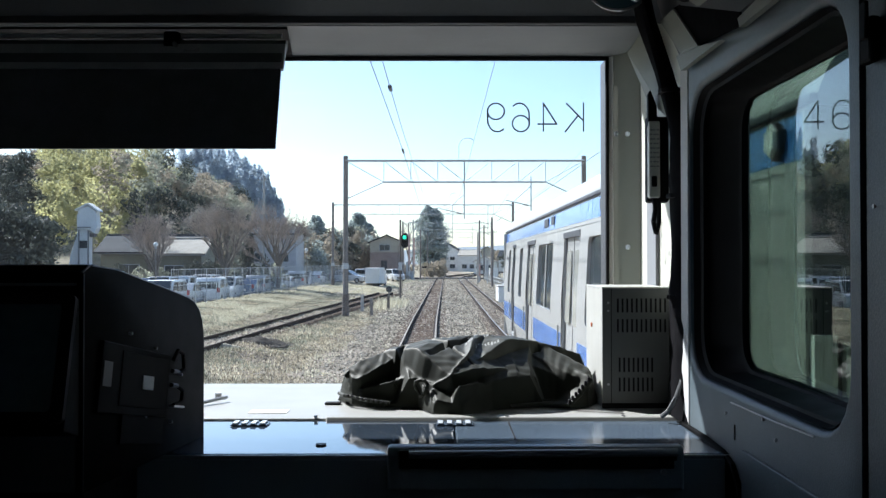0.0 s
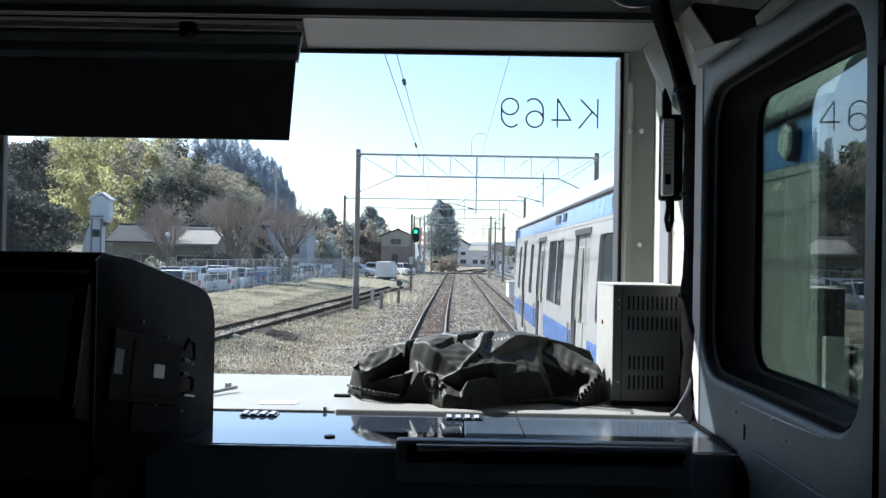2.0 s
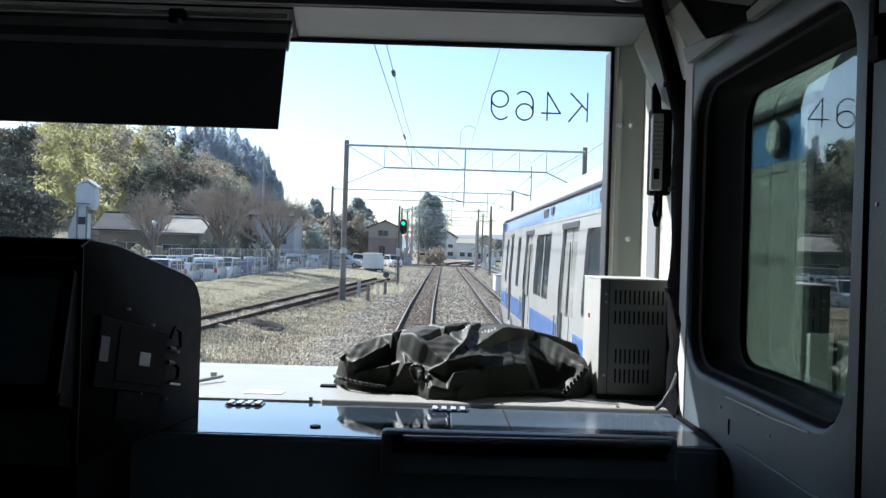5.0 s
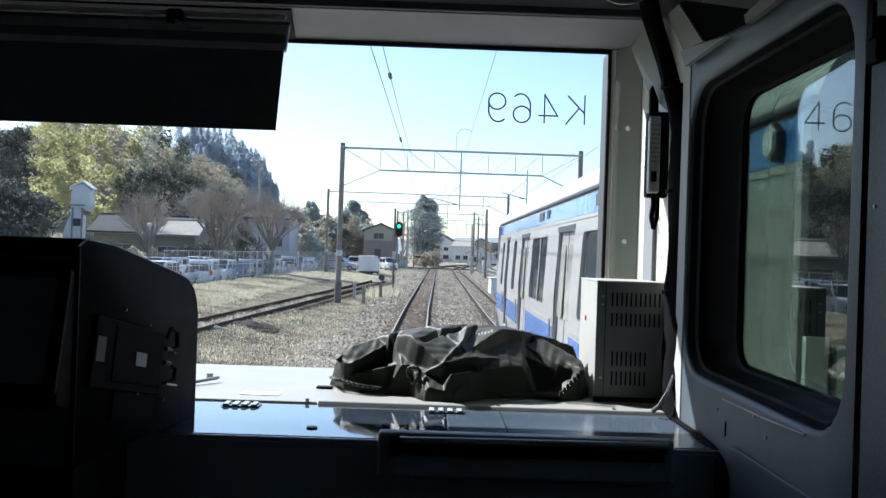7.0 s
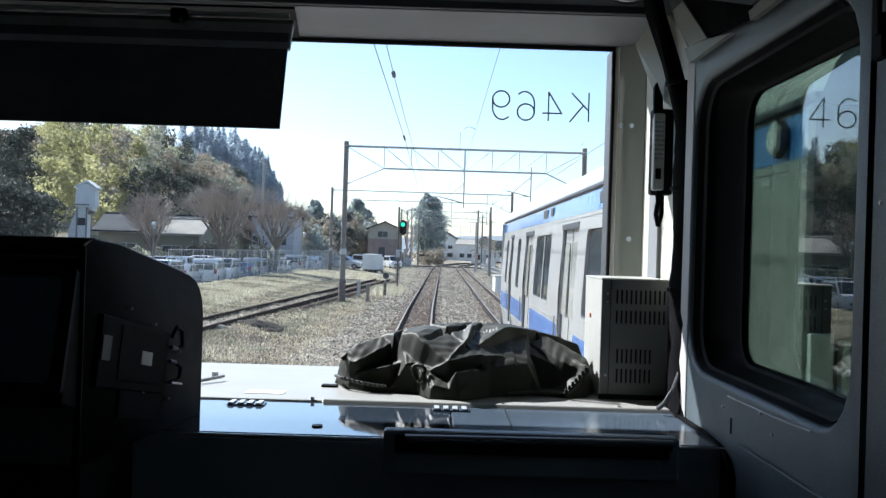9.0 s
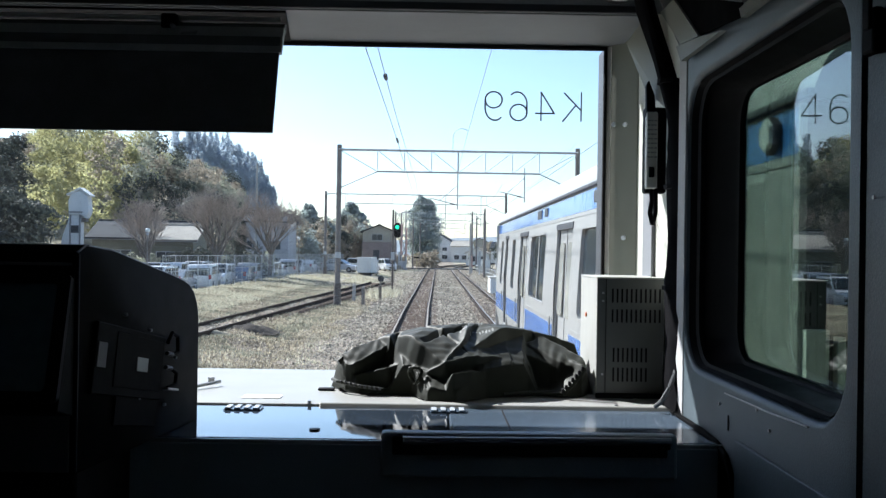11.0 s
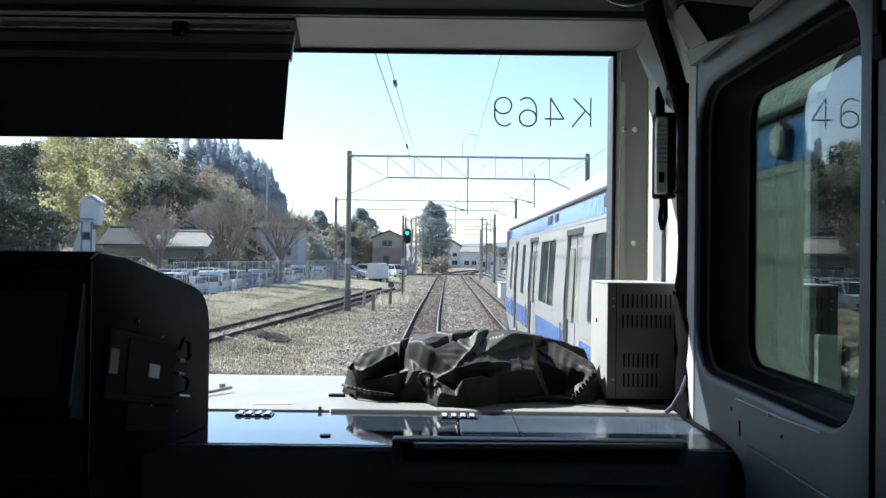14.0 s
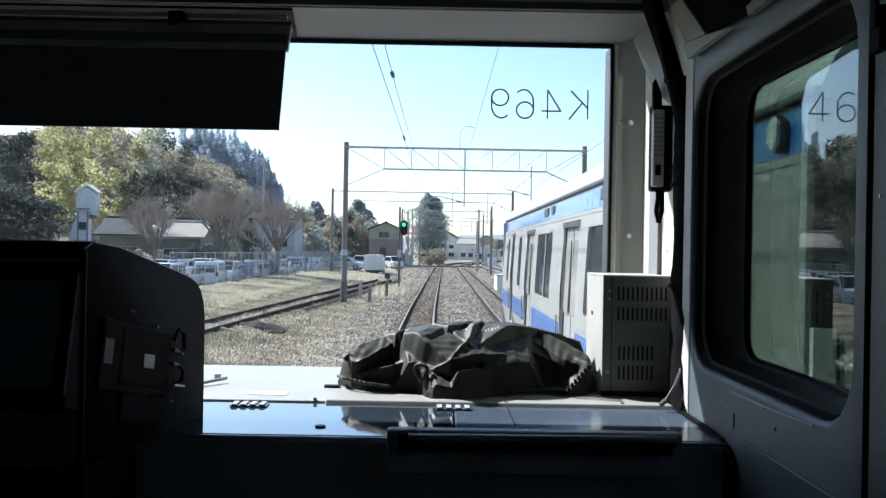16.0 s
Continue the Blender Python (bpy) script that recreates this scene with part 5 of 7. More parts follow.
def train():
    t = thing("commuter_train", (NEXT, 0, 0), "silver commuter train with blue bands on the next track", "train")
    hw = NEXT - SIDE
    sec = [(-hw + 0.08, 1.0), (-hw, 1.45), (-hw, 2.2), (-hw + 0.035, 3.0), (-hw + 0.07, 3.38), (hw - 0.07, 3.38), (hw - 0.035, 3.0), (hw, 2.2), (hw, 1.45), (hw - 0.08, 1.0)]
    vs, fs = [], []
    # body: side skin broken at the doors and windows by real recesses
    open_y = sorted([(a, b, 1.13, 3.06) for a, b in DOORS] + [(13.05, 15.03, 2.0, 3.0), (8.05, 10.0, 2.0, 3.0), (17.78, 18.47, 2.0, 3.0), (19.5, 20.2, 1.2, 3.06), (20.75, 21.35, 2.0, 3.0)])
    body = B()
    ys = sorted({REAR, END} | {v for o in open_y for v in o[:2]})
    zs = [1.0, 1.13, 1.2, 1.45, 1.8, 2.0, 2.2, 3.0, 3.06, 3.18, 3.38]

    def wall_x(z):
        if z <= 1.45:
            return -hw + 0.08 * (1.45 - z) / 0.45
        if z <= 2.2:
            return -hw
        return -hw + 0.07 * (z - 2.2) / 1.18
    grid = {(y, z): body.verts.new((wall_x(z), y, z)) for y in ys for z in zs}
    for y0, y1 in zip(ys, ys[1:]):
        for z0, z1 in zip(zs, zs[1:]):
            if any(o[0] <= y0 and y1 <= o[1] and o[2] <= z0 and z1 <= o[3] for o in open_y):
                continue
            body.faces.new([grid[y0, z0], grid[y1, z0], grid[y1, z1], grid[y0, z1]])
    # inner skin, ends, far side
    prism(body, [(-hw + 0.16, 1.0), (-hw + 0.16, 3.37), (hw - 0.07, 3.37), (hw, 2.2), (hw, 1.45), (hw - 0.08, 1.0)], "y", REAR, END - 0.05)
    part("body", body, TRAIN_STEEL, t, "brushed silver body shell")
    fr = prism(B(), [(-hw, 1.0), (-hw, 3.38), (hw, 3.38), (hw, 1.0)], "y", END - 0.04, END + 0.02)
    prism(fr, [(END + 0.02, 1.0), (END + 0.02, 3.3), (END + 0.25, 3.1), (END + 0.42, 2.2), (END + 0.42, 1.0)], "x", -hw + 0.12, hw - 0.12, 0.05)
    part("cab_front", fr, TRAIN_STEEL, t)
    roof = B()
    arc = [(-hw + 0.07, 3.44), (-hw + 0.12, 3.56), (-hw + 0.22, 3.68), (-hw + 0.42, 3.79), (-hw + 0.8, 3.87), (0, 3.92)]
    arc += [(-u, z) for u, z in arc[-2::-1]]
    prism(roof, [(-hw + 0.07, 3.38)] + arc + [(hw - 0.07, 3.38)], "y", REAR, END + 0.15)
    part("roof", roof, TRAIN_ROOF, t, "pale grey curved roof", smooth=True)
    part("gutter", box(B(), (-hw + 0.035, REAR, 3.395), (-hw + 0.075, END + 0.05, 3.435), 0.008), TRAIN_DARK, t)
    for yy in (6.0, 16.5, 19.0):
        part("roof_vent", box(B(), (-0.35, yy, 3.86), (0.35, yy + 0.7, 4.0), 0.04), TRAIN_ROOF, t)
    part("antenna", rod(B(), (0, 20.5, 3.6), (0, 20.5, 4.05), 0.03, seg=8), TRAIN_DARK, t)

    def strip(name, y0, y1, z0, z1, mt, proud=0.004, label=""):
        b = B()
        slab(b, [(wall_x(z) - proud, y, z) for y, z in ((y0, z0), (y1, z0), (y1, z1), (y0, z1))], (0.003, 0, 0))
        return part(name, b, mt, t, label)
    strip("upper_band", REAR, END, 3.165, 3.377, TRAIN_BLUE, 0.004, "blue band under the roof")
    strip("cant_rail", REAR, END, 3.12, 3.16, TRAIN_STEEL, 0.007)
    lo = [REAR] + [v for a, b in sorted(DOORS) for v in (a - 0.05, b + 0.05)] + [19.45, 20.25, END]
    for a, b in zip(lo[0::2], lo[1::2]):
        strip("lower_band", a, b, 1.45, 1.80, TRAIN_BLUE, 0.004, "blue band below the windows")
    for z in (1.40, 1.86):
        for a, b in zip(lo[0::2], lo[1::2]):
            strip("bead", a, b, z - 0.012, z + 0.012, TRAIN_STEEL, 0.008)
    def lean(b):
        for v in b.verts:
            v.co.x += max(0.0, v.co.z - 2.2) * 0.07 / 1.18
        return b
    for a, b, z0, z1 in open_y:
        if z0 < 1.5:
            wide = b - a > 1.0
            d = part("door", lean(box(B(), (-hw + 0.035, a, z0), (-hw + 0.075, b, z1), 0.004)), TRAIN_STEEL, t)
            fb = B()
            ring(fb, rounded(a - 0.035, z0 - 0.035, b + 0.035, z1 + 0.035, 0.08), rounded(a + 0.012, z0 + 0.012, b - 0.012, z1 - 0.012, 0.07), "x", -hw - 0.004, -hw + 0.035)
            part("door_frame", lean(fb), TRAIN_STEEL, d)
            # dark strips for the shade in the door reveal, far jamb and top
            part("jamb_shade", lean(box(B(), (-hw + 0.015, b - 0.06, z0 + 0.02), (-hw + 0.034, b - 0.014, z1 - 0.02), 0.004)), TRAIN_DARK, d)
            part("lintel_shade", box(B(), (wall_x(z1) - 0.012, a - 0.02, z1 - 0.055), (wall_x(z1) + 0.03, b + 0.05, z1 + 0.02), 0.004), TRAIN_DARK, d)
            leaves = ((a, (a + b) / 2), ((a + b) / 2, b)) if wide else ((a, b),)
            for u, v in leaves:
                part("door_window", lean(prism(B(), rounded(u + 0.14, 1.95, v - 0.14, 2.85, 0.06), "x", -hw + 0.028, -hw + 0.036)), DOOR_DAYLIGHT if wide else TRAIN_GLASS, d)
            if wide:
                part("door_seam", lean(box(B(), (-hw + 0.030, (a + b) / 2 - 0.008, z0 + 0.02), (-hw + 0.034, (a + b) / 2 + 0.008, z1 - 0.02))), TRAIN_DARK, d)
            part("step_plate", box(B(), (-hw - 0.03, a, z0 - 0.06), (-hw + 0.07, b, z0 - 0.02), 0.006), METAL, d)
            part("grab_handle", rod(B(), (-hw - 0.03, b + 0.1, 1.5), (-hw - 0.03, b + 0.1, 1.9), 0.012, seg=8), METAL, d)
        else:
            w = B()
            ring(w, rounded(a - 0.025, z0 - 0.025, b + 0.025, z1 + 0.025, 0.12), rounded(a + 0.022, z0 + 0.022, b - 0.022, z1 - 0.022, 0.10), "x", -hw - 0.003, -hw + 0.10)
            w = part("window", lean(w), TRAIN_STEEL, t)
            part("pane", lean(box(B(), (-hw + 0.030, a, z0), (-hw + 0.040, b, z1))), TRAIN_GLASS, w)
            if b - a > 1.2:
                part("mullion", lean(box(B(), (-hw + 0.012, (a + b) / 2 - 0.035, z0 + 0.03), (-hw + 0.0295, (a + b) / 2 + 0.04, z1 - 0.03), 0.005)), TRAIN_STEEL, w)
    # destination display, door lamps and a label
    part("destination_display", box(B(), (-hw + 0.048, 13.75, 3.225), (-hw + 0.09, 14.25, 3.35), 0.004), TRAIN_DARK, t)
    part("side_indicator", box(B(), (-hw + 0.048, 13.05, 3.235), (-hw + 0.09, 13.35, 3.35), 0.004), TRAIN_DARK, t)
    part("door_step_lamp", box(B(), (-hw + 0.03, 9.0, 3.22), (-hw + 0.08, 9.2, 3.34), 0.01), TRAIN_DARK, t)
    part("maker_label", box(B(), (-hw + 0.046, 4.52, 3.062), (-hw + 0.056, 4.64, 3.092), 0.002), LABEL_WHITE, t, "small white label plate")
    lamp = B()
    rod(lamp, (-hw + 0.07, 4.40, 3.275), (-hw + 0.022, 4.40, 3.275), 0.092, 0.092, 6)
    lamp = part("side_mirror_housing", lamp, TRAIN_DARK, t, "black housing of a round outside mirror")
    part("mirror_face", rod(B(), (-hw + 0.021, 4.40, 3.275), (-hw + 0.006, 4.40, 3.275), 0.088, 0.074, 6), LAMP_WHITE, lamp, "pale domed face")
    # second car behind, underframe, bogies
    prism_b = prism(B(), [(p[0], p[1]) for p in sec] + [], "y", -17.5, REAR - 0.6)
    part("trailing_car", prism_b, TRAIN_STEEL, t)
    part("gangway", box(B(), (-0.6, REAR - 0.6, 1.1), (0.6, REAR - 0.02, 3.2), 0.02), RUBBER, t)
    # car end coloured dark for the shade between the cars
    part("end_wall", box(B(), (-hw + 0.03, REAR - 0.015, 1.0), (hw - 0.08, REAR - 0.001, 3.37)), TRAIN_DARK, t)
    part("corner_bead", box(B(), (-hw + 0.002, REAR - 0.02, 1.0), (-hw + 0.035, REAR + 0.002, 3.36), 0.004), TRAIN_STEEL, t)
    for u, w, z in ((-hw + 0.02, 0.10, 2.40), (-hw + 0.155, 0.035, 2.37)):
        part("end_cover", box(B(), (u, REAR - 0.07, 1.7), (u + w, REAR - 0.016, z), 0.005), CAB_WHITE, t, "white cover plate on the car end")
    part("skirt", box(B(), (-hw + 0.06, REAR, 0.45), (-hw + 0.09, END - 0.6, 0.99), 0.005), TRAIN_STEEL, t)
    part("underframe", box(B(), (-hw + 0.12, -17, 0.55), (hw - 0.12, END - 1.2, 1.0), 0.02), UNDER, t)
    for yy in (5.5, 18.5, -1.5, -14.5):
        bg = part("bogie", box(B(), (-0.95, yy - 1.4, 0.3), (0.95, yy + 1.4, 0.62), 0.03), UNDER, t)
        for dy in (-1.05, 1.05):
            for sx in (-0.57, 0.57):
                part("wheel", rod(B(), (sx - 0.06, yy + dy, 0.43), (sx + 0.06, yy + dy, 0.43), 0.43, seg=20), UNDER, bg)


train()


# ---- the driver's cab: shell ----
WX = 0.57                          # inner face of the door-side wall
FLOOR, CEIL = 1.35, 3.46
DECKZ = 2.34


def cab_shell():
    structure("cab_floor", box(B(), (-2.2, -0.95, FLOOR - 0.1), (0.74, 2.9, FLOOR)), CAB_FLOOR, "grey cab floor")
    structure("cab_ceiling", box(B(), (-2.2, -0.95, CEIL), (0.74, 2.95, CEIL + 0.12)), CAB_DARK, "dark painted cab ceiling")
    structure("cab_wall_back", box(B(), (-2.2, -0.95, FLOOR), (0.74, -0.87, CEIL)), CAB_INNER, "grey partition behind the driver's cab")
    structure("cab_wall_left", box(B(), (-2.2, -0.87, FLOOR), (-2.1, 2.9, CEIL)), CAB_INNER, "grey far side wall of the cab")
    # wall with the droplight: a plate with a rounded opening
    b = B()
    ring(b, rounded(1.243, FLOOR, 2.16, CEIL, 0.002), rounded(1.283, 2.458, 2.094, 3.088, 0.10), "x", WX, WX + 0.07)
    bmesh.ops.bevel(b, geom=[e for e in b.edges if all(abs(v.co.x - WX) < 1e-5 for v in e.verts) and all(1.28 < v.co.y < 2.10 and 2.45 < v.co.z < 3.1 for v in e.verts)
                             and len(e.link_faces) == 2 and abs(e.link_faces[0].normal.dot(e.link_faces[1].normal)) < 0.3],
                    offset=0.012, segments=3, profile=0.5, affect="EDGES")
    structure("wall_right", b, CAB_GREY, "blue-grey painted cab door panel round a rounded window", True)
    structure("wall_right_rear", box(B(), (WX + 0.004, -0.87, FLOOR), (WX + 0.07, 1.235, CEIL), 0.003), CAB_GREY, "blue-grey painted cab side wall behind the door")
    # outer skin of the own car, with the window's opening
    b = B()
    ring(b, rounded(-0.95, 0.9, 2.9, 3.5, 0.002), rounded(1.2, 2.43, 2.22, 3.12, 0.08), "x", 0.735, 0.748)
    structure("outer_skin", b, TRAIN_STEEL, "silver outer skin of the own car")
    structure("own_roof", prism(B(), [(-2.2, 3.59), (0.74, 3.59), (0.4, 3.72), (-0.73, 3.78), (-1.86, 3.72)], "y", -0.95, 2.9), TRAIN_ROOF, "grey roof of the own car")
    structure("own_underframe", box(B(), (-2.05, -0.9, 0.55), (0.6, 2.7, 1.24), 0.03), UNDER, "dark underframe of the own car")
    for y in (0.2, 2.2):
        b = rod(B(), (OWN - 0.62, y, 0.43), (OWN + 0.62, y, 0.43), 0.07, seg=12)
        for x in (-0.567, 0.567):
            rod(b, (OWN + x - 0.06, y, 0.43), (OWN + x + 0.06, y, 0.43), 0.43, seg=24)
        structure("own_wheelset", b, UNDER, "steel wheelset of the own car on the rails")
    # front: wall below the screen, header above it, corner pillars
    structure("front_wall", box(B(), (-2.2, 2.84, 0.9), (0.745, 2.95, DECKZ - 0.02)), TRAIN_STEEL, "front wall under the windscreen")
    structure("front_header", prism(B(), [(2.80, 3.325), (2.80, CEIL + 0.1), (2.95, CEIL + 0.1), (2.95, 3.42)], "x", -2.2, 0.74), HEADER, "grey beam above the windscreen")
    structure("header_soffit", box(B(), (-2.1, 2.44, 3.328), (0.56, 2.80, 3.345), 0.002), HEADER, "grey soffit between windscreen and ceiling panel")
    structure("ceiling_panel", prism(B(), [(2.44, 3.335), (2.46, 3.46), (1.2, 3.459), (1.2, 3.44), (2.36, 3.42)], "x", -2.1, 0.60), CAB_DARK, "dark ceiling panel above the windscreen")
    structure("ceiling_lip", box(B(), (-2.1, 2.425, 3.331), (0.56, 2.44, 3.43), 0.003), CAB_DARK, "dark lip of the ceiling panel")
    structure("screen_gasket", box(B(), (-2.1, 2.785, 3.313), (0.515, 2.80, 3.325), 0.003), RUBBER, "black rubber gasket along the windscreen's top")
    structure("screen_gasket_side", box(B(), (0.505, 2.785, DECKZ), (0.515, 2.80, 3.313), 0.003), RUBBER, "black rubber gasket along the windscreen's side")
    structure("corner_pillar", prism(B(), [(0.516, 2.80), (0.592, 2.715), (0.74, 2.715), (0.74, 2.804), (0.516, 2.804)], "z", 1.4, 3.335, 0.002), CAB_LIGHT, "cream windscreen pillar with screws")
    structure("pillar_outside", box(B(), (0.517, 2.8135, 1.4), (0.74, 2.95, 3.335), 0.004), TRAIN_DARK, "dark outer corner of the cab front")
    structure("pillar_edge", prism(B(), [(0.5155, 2.7975), (0.5275, 2.784), (0.5262, 2.7828), (0.5142, 2.7963)], "z", DECKZ, 3.325), CAB_WHITE, "white edge strip along the windscreen pillar")
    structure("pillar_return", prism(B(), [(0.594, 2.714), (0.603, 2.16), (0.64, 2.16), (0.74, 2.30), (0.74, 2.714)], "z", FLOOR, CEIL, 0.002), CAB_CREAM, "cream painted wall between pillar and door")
    structure("pillar_strip", prism(B(), [(0.586, 2.60), (0.594, 2.60), (0.597, 2.50), (0.587, 2.50)], "z", DECKZ, 3.10, 0.001), HEADER, "grey cover strip on the pillar")
    w = structure("windscreen", box(B(), (-2.05, 2.806, DECKZ - 0.05), (0.515, 2.812, 3.325)), WINDSCREEN, "clear glass windscreen of the cab")
    w.visible_shadow = False
    structure("windscreen_divider", box(B(), (-1.46, 2.775, DECKZ), (-1.336, 2.804, 3.33), 0.004), CAB_DARK, "grey upright divider of the windscreen")
    p = structure("windscreen_post", box(B(), (-2.1, 2.79, DECKZ - 0.1), (-2.05, 2.95, 3.33)), CAB_DARK, "far windscreen post")
    # stepped black lining of the opening: a narrow outer rim, a groove, then the slope in to the pane
    fr = B()
    i1 = rounded(1.255, 2.468, 2.165, 3.082, 0.07)
    rings = [(WX + 0.008, rounded(1.286, 2.461, 2.091, 3.085, 0.097)), (WX + 0.020, rounded(1.290, 2.466, 2.080, 3.080, 0.092)), (WX + 0.022, rounded(1.292, 2.472, 2.062, 3.073, 0.088)),
             (WX + 0.034, rounded(1.292, 2.473, 2.060, 3.072, 0.087)), (0.648, rounded(1.270, 2.478, 1.998, 3.056, 0.075)), (0.652, rounded(1.270, 2.483, 1.984, 3.049, 0.07)), (0.658, rounded(1.270, 2.484, 1.983, 3.048, 0.07)), (0.660, i1), (0.726, i1)]
    rows = [[fr.verts.new((x, *p)) for p in ps] for x, ps in rings]
    n = len(i1)
    for r0, r1 in zip(rows, rows[1:]):
        for i in range(n):
            j = (i + 1) % n
            fr.faces.new((r0[i], r0[j], r1[j], r1[i]))
    structure("window_frame", fr, FRAME_BLACK, "black rubber-lined frame of the cab door window", True)
    # strip coloured paler than the wall to bring out the sun on it
    structure("sun_paled_edge", box(B(), (WX - 0.003, 2.099, FLOOR), (WX + 0.03, 2.161, CEIL - 0.02), 0.003), CAB_INNER, "front edge of the cab door wall, paled for the sun on it")
    g = structure("window_pane", box(B(), (-0.002, -0.45, 2.44), (0.002, 0.465, 3.11), 0, pose(0.669, 1.70, 0, 0, 0, -3.1)), SIDE_GLASS, "green-tinted glass pane of the cab door")
    g.visible_shadow = False
    structure("window_bead", tube_bead(), METAL, "bright bead under the cab door window", True)
    structure("wall_slot", box(B(), (WX - 0.002, 1.776, 2.369), (WX + 0.002, 1.779, 2.398)), RUBBER, "narrow dark slot in the cab door panel")
    structure("door_gap", box(B(), (WX + 0.02, 1.235, FLOOR), (WX + 0.06, 1.243, CEIL)), RUBBER, "dark gap beside the cab door")
    structure("wall_kick", box(B(), (WX - 0.008, 0.2, FLOOR), (WX - 0.001, 1.72, 2.362), 0.002), CAB_GREY, "blue-grey kick panel along the foot of the cab wall")


def tube_bead():
    return tube(B(), [(WX - 0.001, 1.80, 2.437), (WX - 0.001, 1.56, 2.440), (WX - 0.001, 1.40, 2.446)], 0.0017, 6)


cab_shell()


def screw(bm, at, r=0.008):
    rod(bm, at, (at[0] - 0.005, at[1] - 0.004, at[2]), r, r * 0.8, 10)
    return bm


t = thing("pillar_screws", (0, 0, 0), "small metal screws in the windscreen pillar", "screw")
for x, y, z in ((0.562, 2.738, 3.085), (0.562, 2.738, 2.752), (0.535, 2.772, 3.09)):
    part("screw", screw(B(), (x, y, z)), HINGE, t)
t = thing("wall_screws", (0, 0, 0), "small screws in the cab wall", "screw")
for y, z in ((1.467, 2.352), (1.83, 2.412), (1.56, 2.41), (1.62, 2.435), (1.20, 2.78)):
    part("screw", rod(B(), (WX, y, z), (WX - 0.003, y, z), 0.0028, seg=10), METAL, t)


def corner_trim():
    """Pale slanted trim where pillar, wall and ceiling meet, and the dark hatch beside it."""
    def plate(name, pts, mt, label, d=(0.006, 0.012, 0.0)):
        b = B()
        v = [b.verts.new(p) for p in pts]
        w = [b.verts.new((p[0] + d[0], p[1] + d[1], p[2] + d[2])) for p in pts]
        b.faces.new(v)
        b.faces.new(w[::-1])
        for i in range(len(pts)):
            j = (i + 1) % len(pts)
            b.faces.new((v[i], w[i], w[j], v[j]))
        bmesh.ops.recalc_face_normals(b, faces=b.faces)
        structure(name, b, mt, label)
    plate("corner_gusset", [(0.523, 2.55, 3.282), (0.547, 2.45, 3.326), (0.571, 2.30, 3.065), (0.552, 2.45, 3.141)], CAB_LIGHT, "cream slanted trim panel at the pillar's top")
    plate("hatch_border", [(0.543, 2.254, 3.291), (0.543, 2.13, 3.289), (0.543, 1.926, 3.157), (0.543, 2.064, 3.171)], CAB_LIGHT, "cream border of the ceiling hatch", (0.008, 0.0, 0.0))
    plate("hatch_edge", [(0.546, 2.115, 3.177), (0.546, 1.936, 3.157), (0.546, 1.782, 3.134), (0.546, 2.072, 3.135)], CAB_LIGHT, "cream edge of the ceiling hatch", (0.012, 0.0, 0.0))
    # flat black plate stands for the shade inside the opening
    plate("hatch_dark_plate", [(0.549, 2.165, 3.297), (0.549, 2.092, 3.289), (0.549, 1.674, 3.161), (0.549, 1.671, 3.133), (0.549, 1.954, 3.163)], CLOTH, "black plate for the shade in the ceiling hatch opening", (0.004, 0, 0.0))
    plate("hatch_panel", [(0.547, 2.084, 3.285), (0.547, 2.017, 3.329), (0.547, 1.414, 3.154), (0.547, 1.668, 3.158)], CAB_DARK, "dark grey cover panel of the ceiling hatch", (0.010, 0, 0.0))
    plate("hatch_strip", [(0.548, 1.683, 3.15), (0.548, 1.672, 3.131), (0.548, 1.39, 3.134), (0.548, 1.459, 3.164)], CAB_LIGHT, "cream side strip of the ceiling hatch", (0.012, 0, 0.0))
    plate("corner_fill", [(0.54, 2.40, 3.46), (0.56, 1.2, 3.46), (0.575, 1.2, 3.10), (0.575, 2.10, 3.12), (0.565, 2.30, 3.30)], CAB_DARK, "dark grey cove between wall and ceiling", (0.06, 0, 0.05))


corner_trim()
t = thing("hatch_lamp", (0.533, 1.95, 3.288), "small amber lamp in the dark ceiling hatch", "lamp")
part("lens", rod(B(), (0, -0.012, 0), (0.0, 0.02, 0.0), 0.018, 0.015, 16), ORANGE, t, "amber lens", smooth=True)
part("socket", rod(B(), (0.0, 0.02, 0.0), (0.004, 0.05, 0.0), 0.02, 0.02, 16), BLACK, t, smooth=True)
t = thing("hatch_stay", (0, 0, 0), "flat cream metal stay across the ceiling hatch", "stay")
part("bar", slab(B(), [(0.541, 1.986, 3.268), (0.541, 1.919, 3.237), (0.541, 1.717, 3.227), (0.541, 1.789, 3.259)], (0.004, 0, 0)), CAB_LIGHT, t)


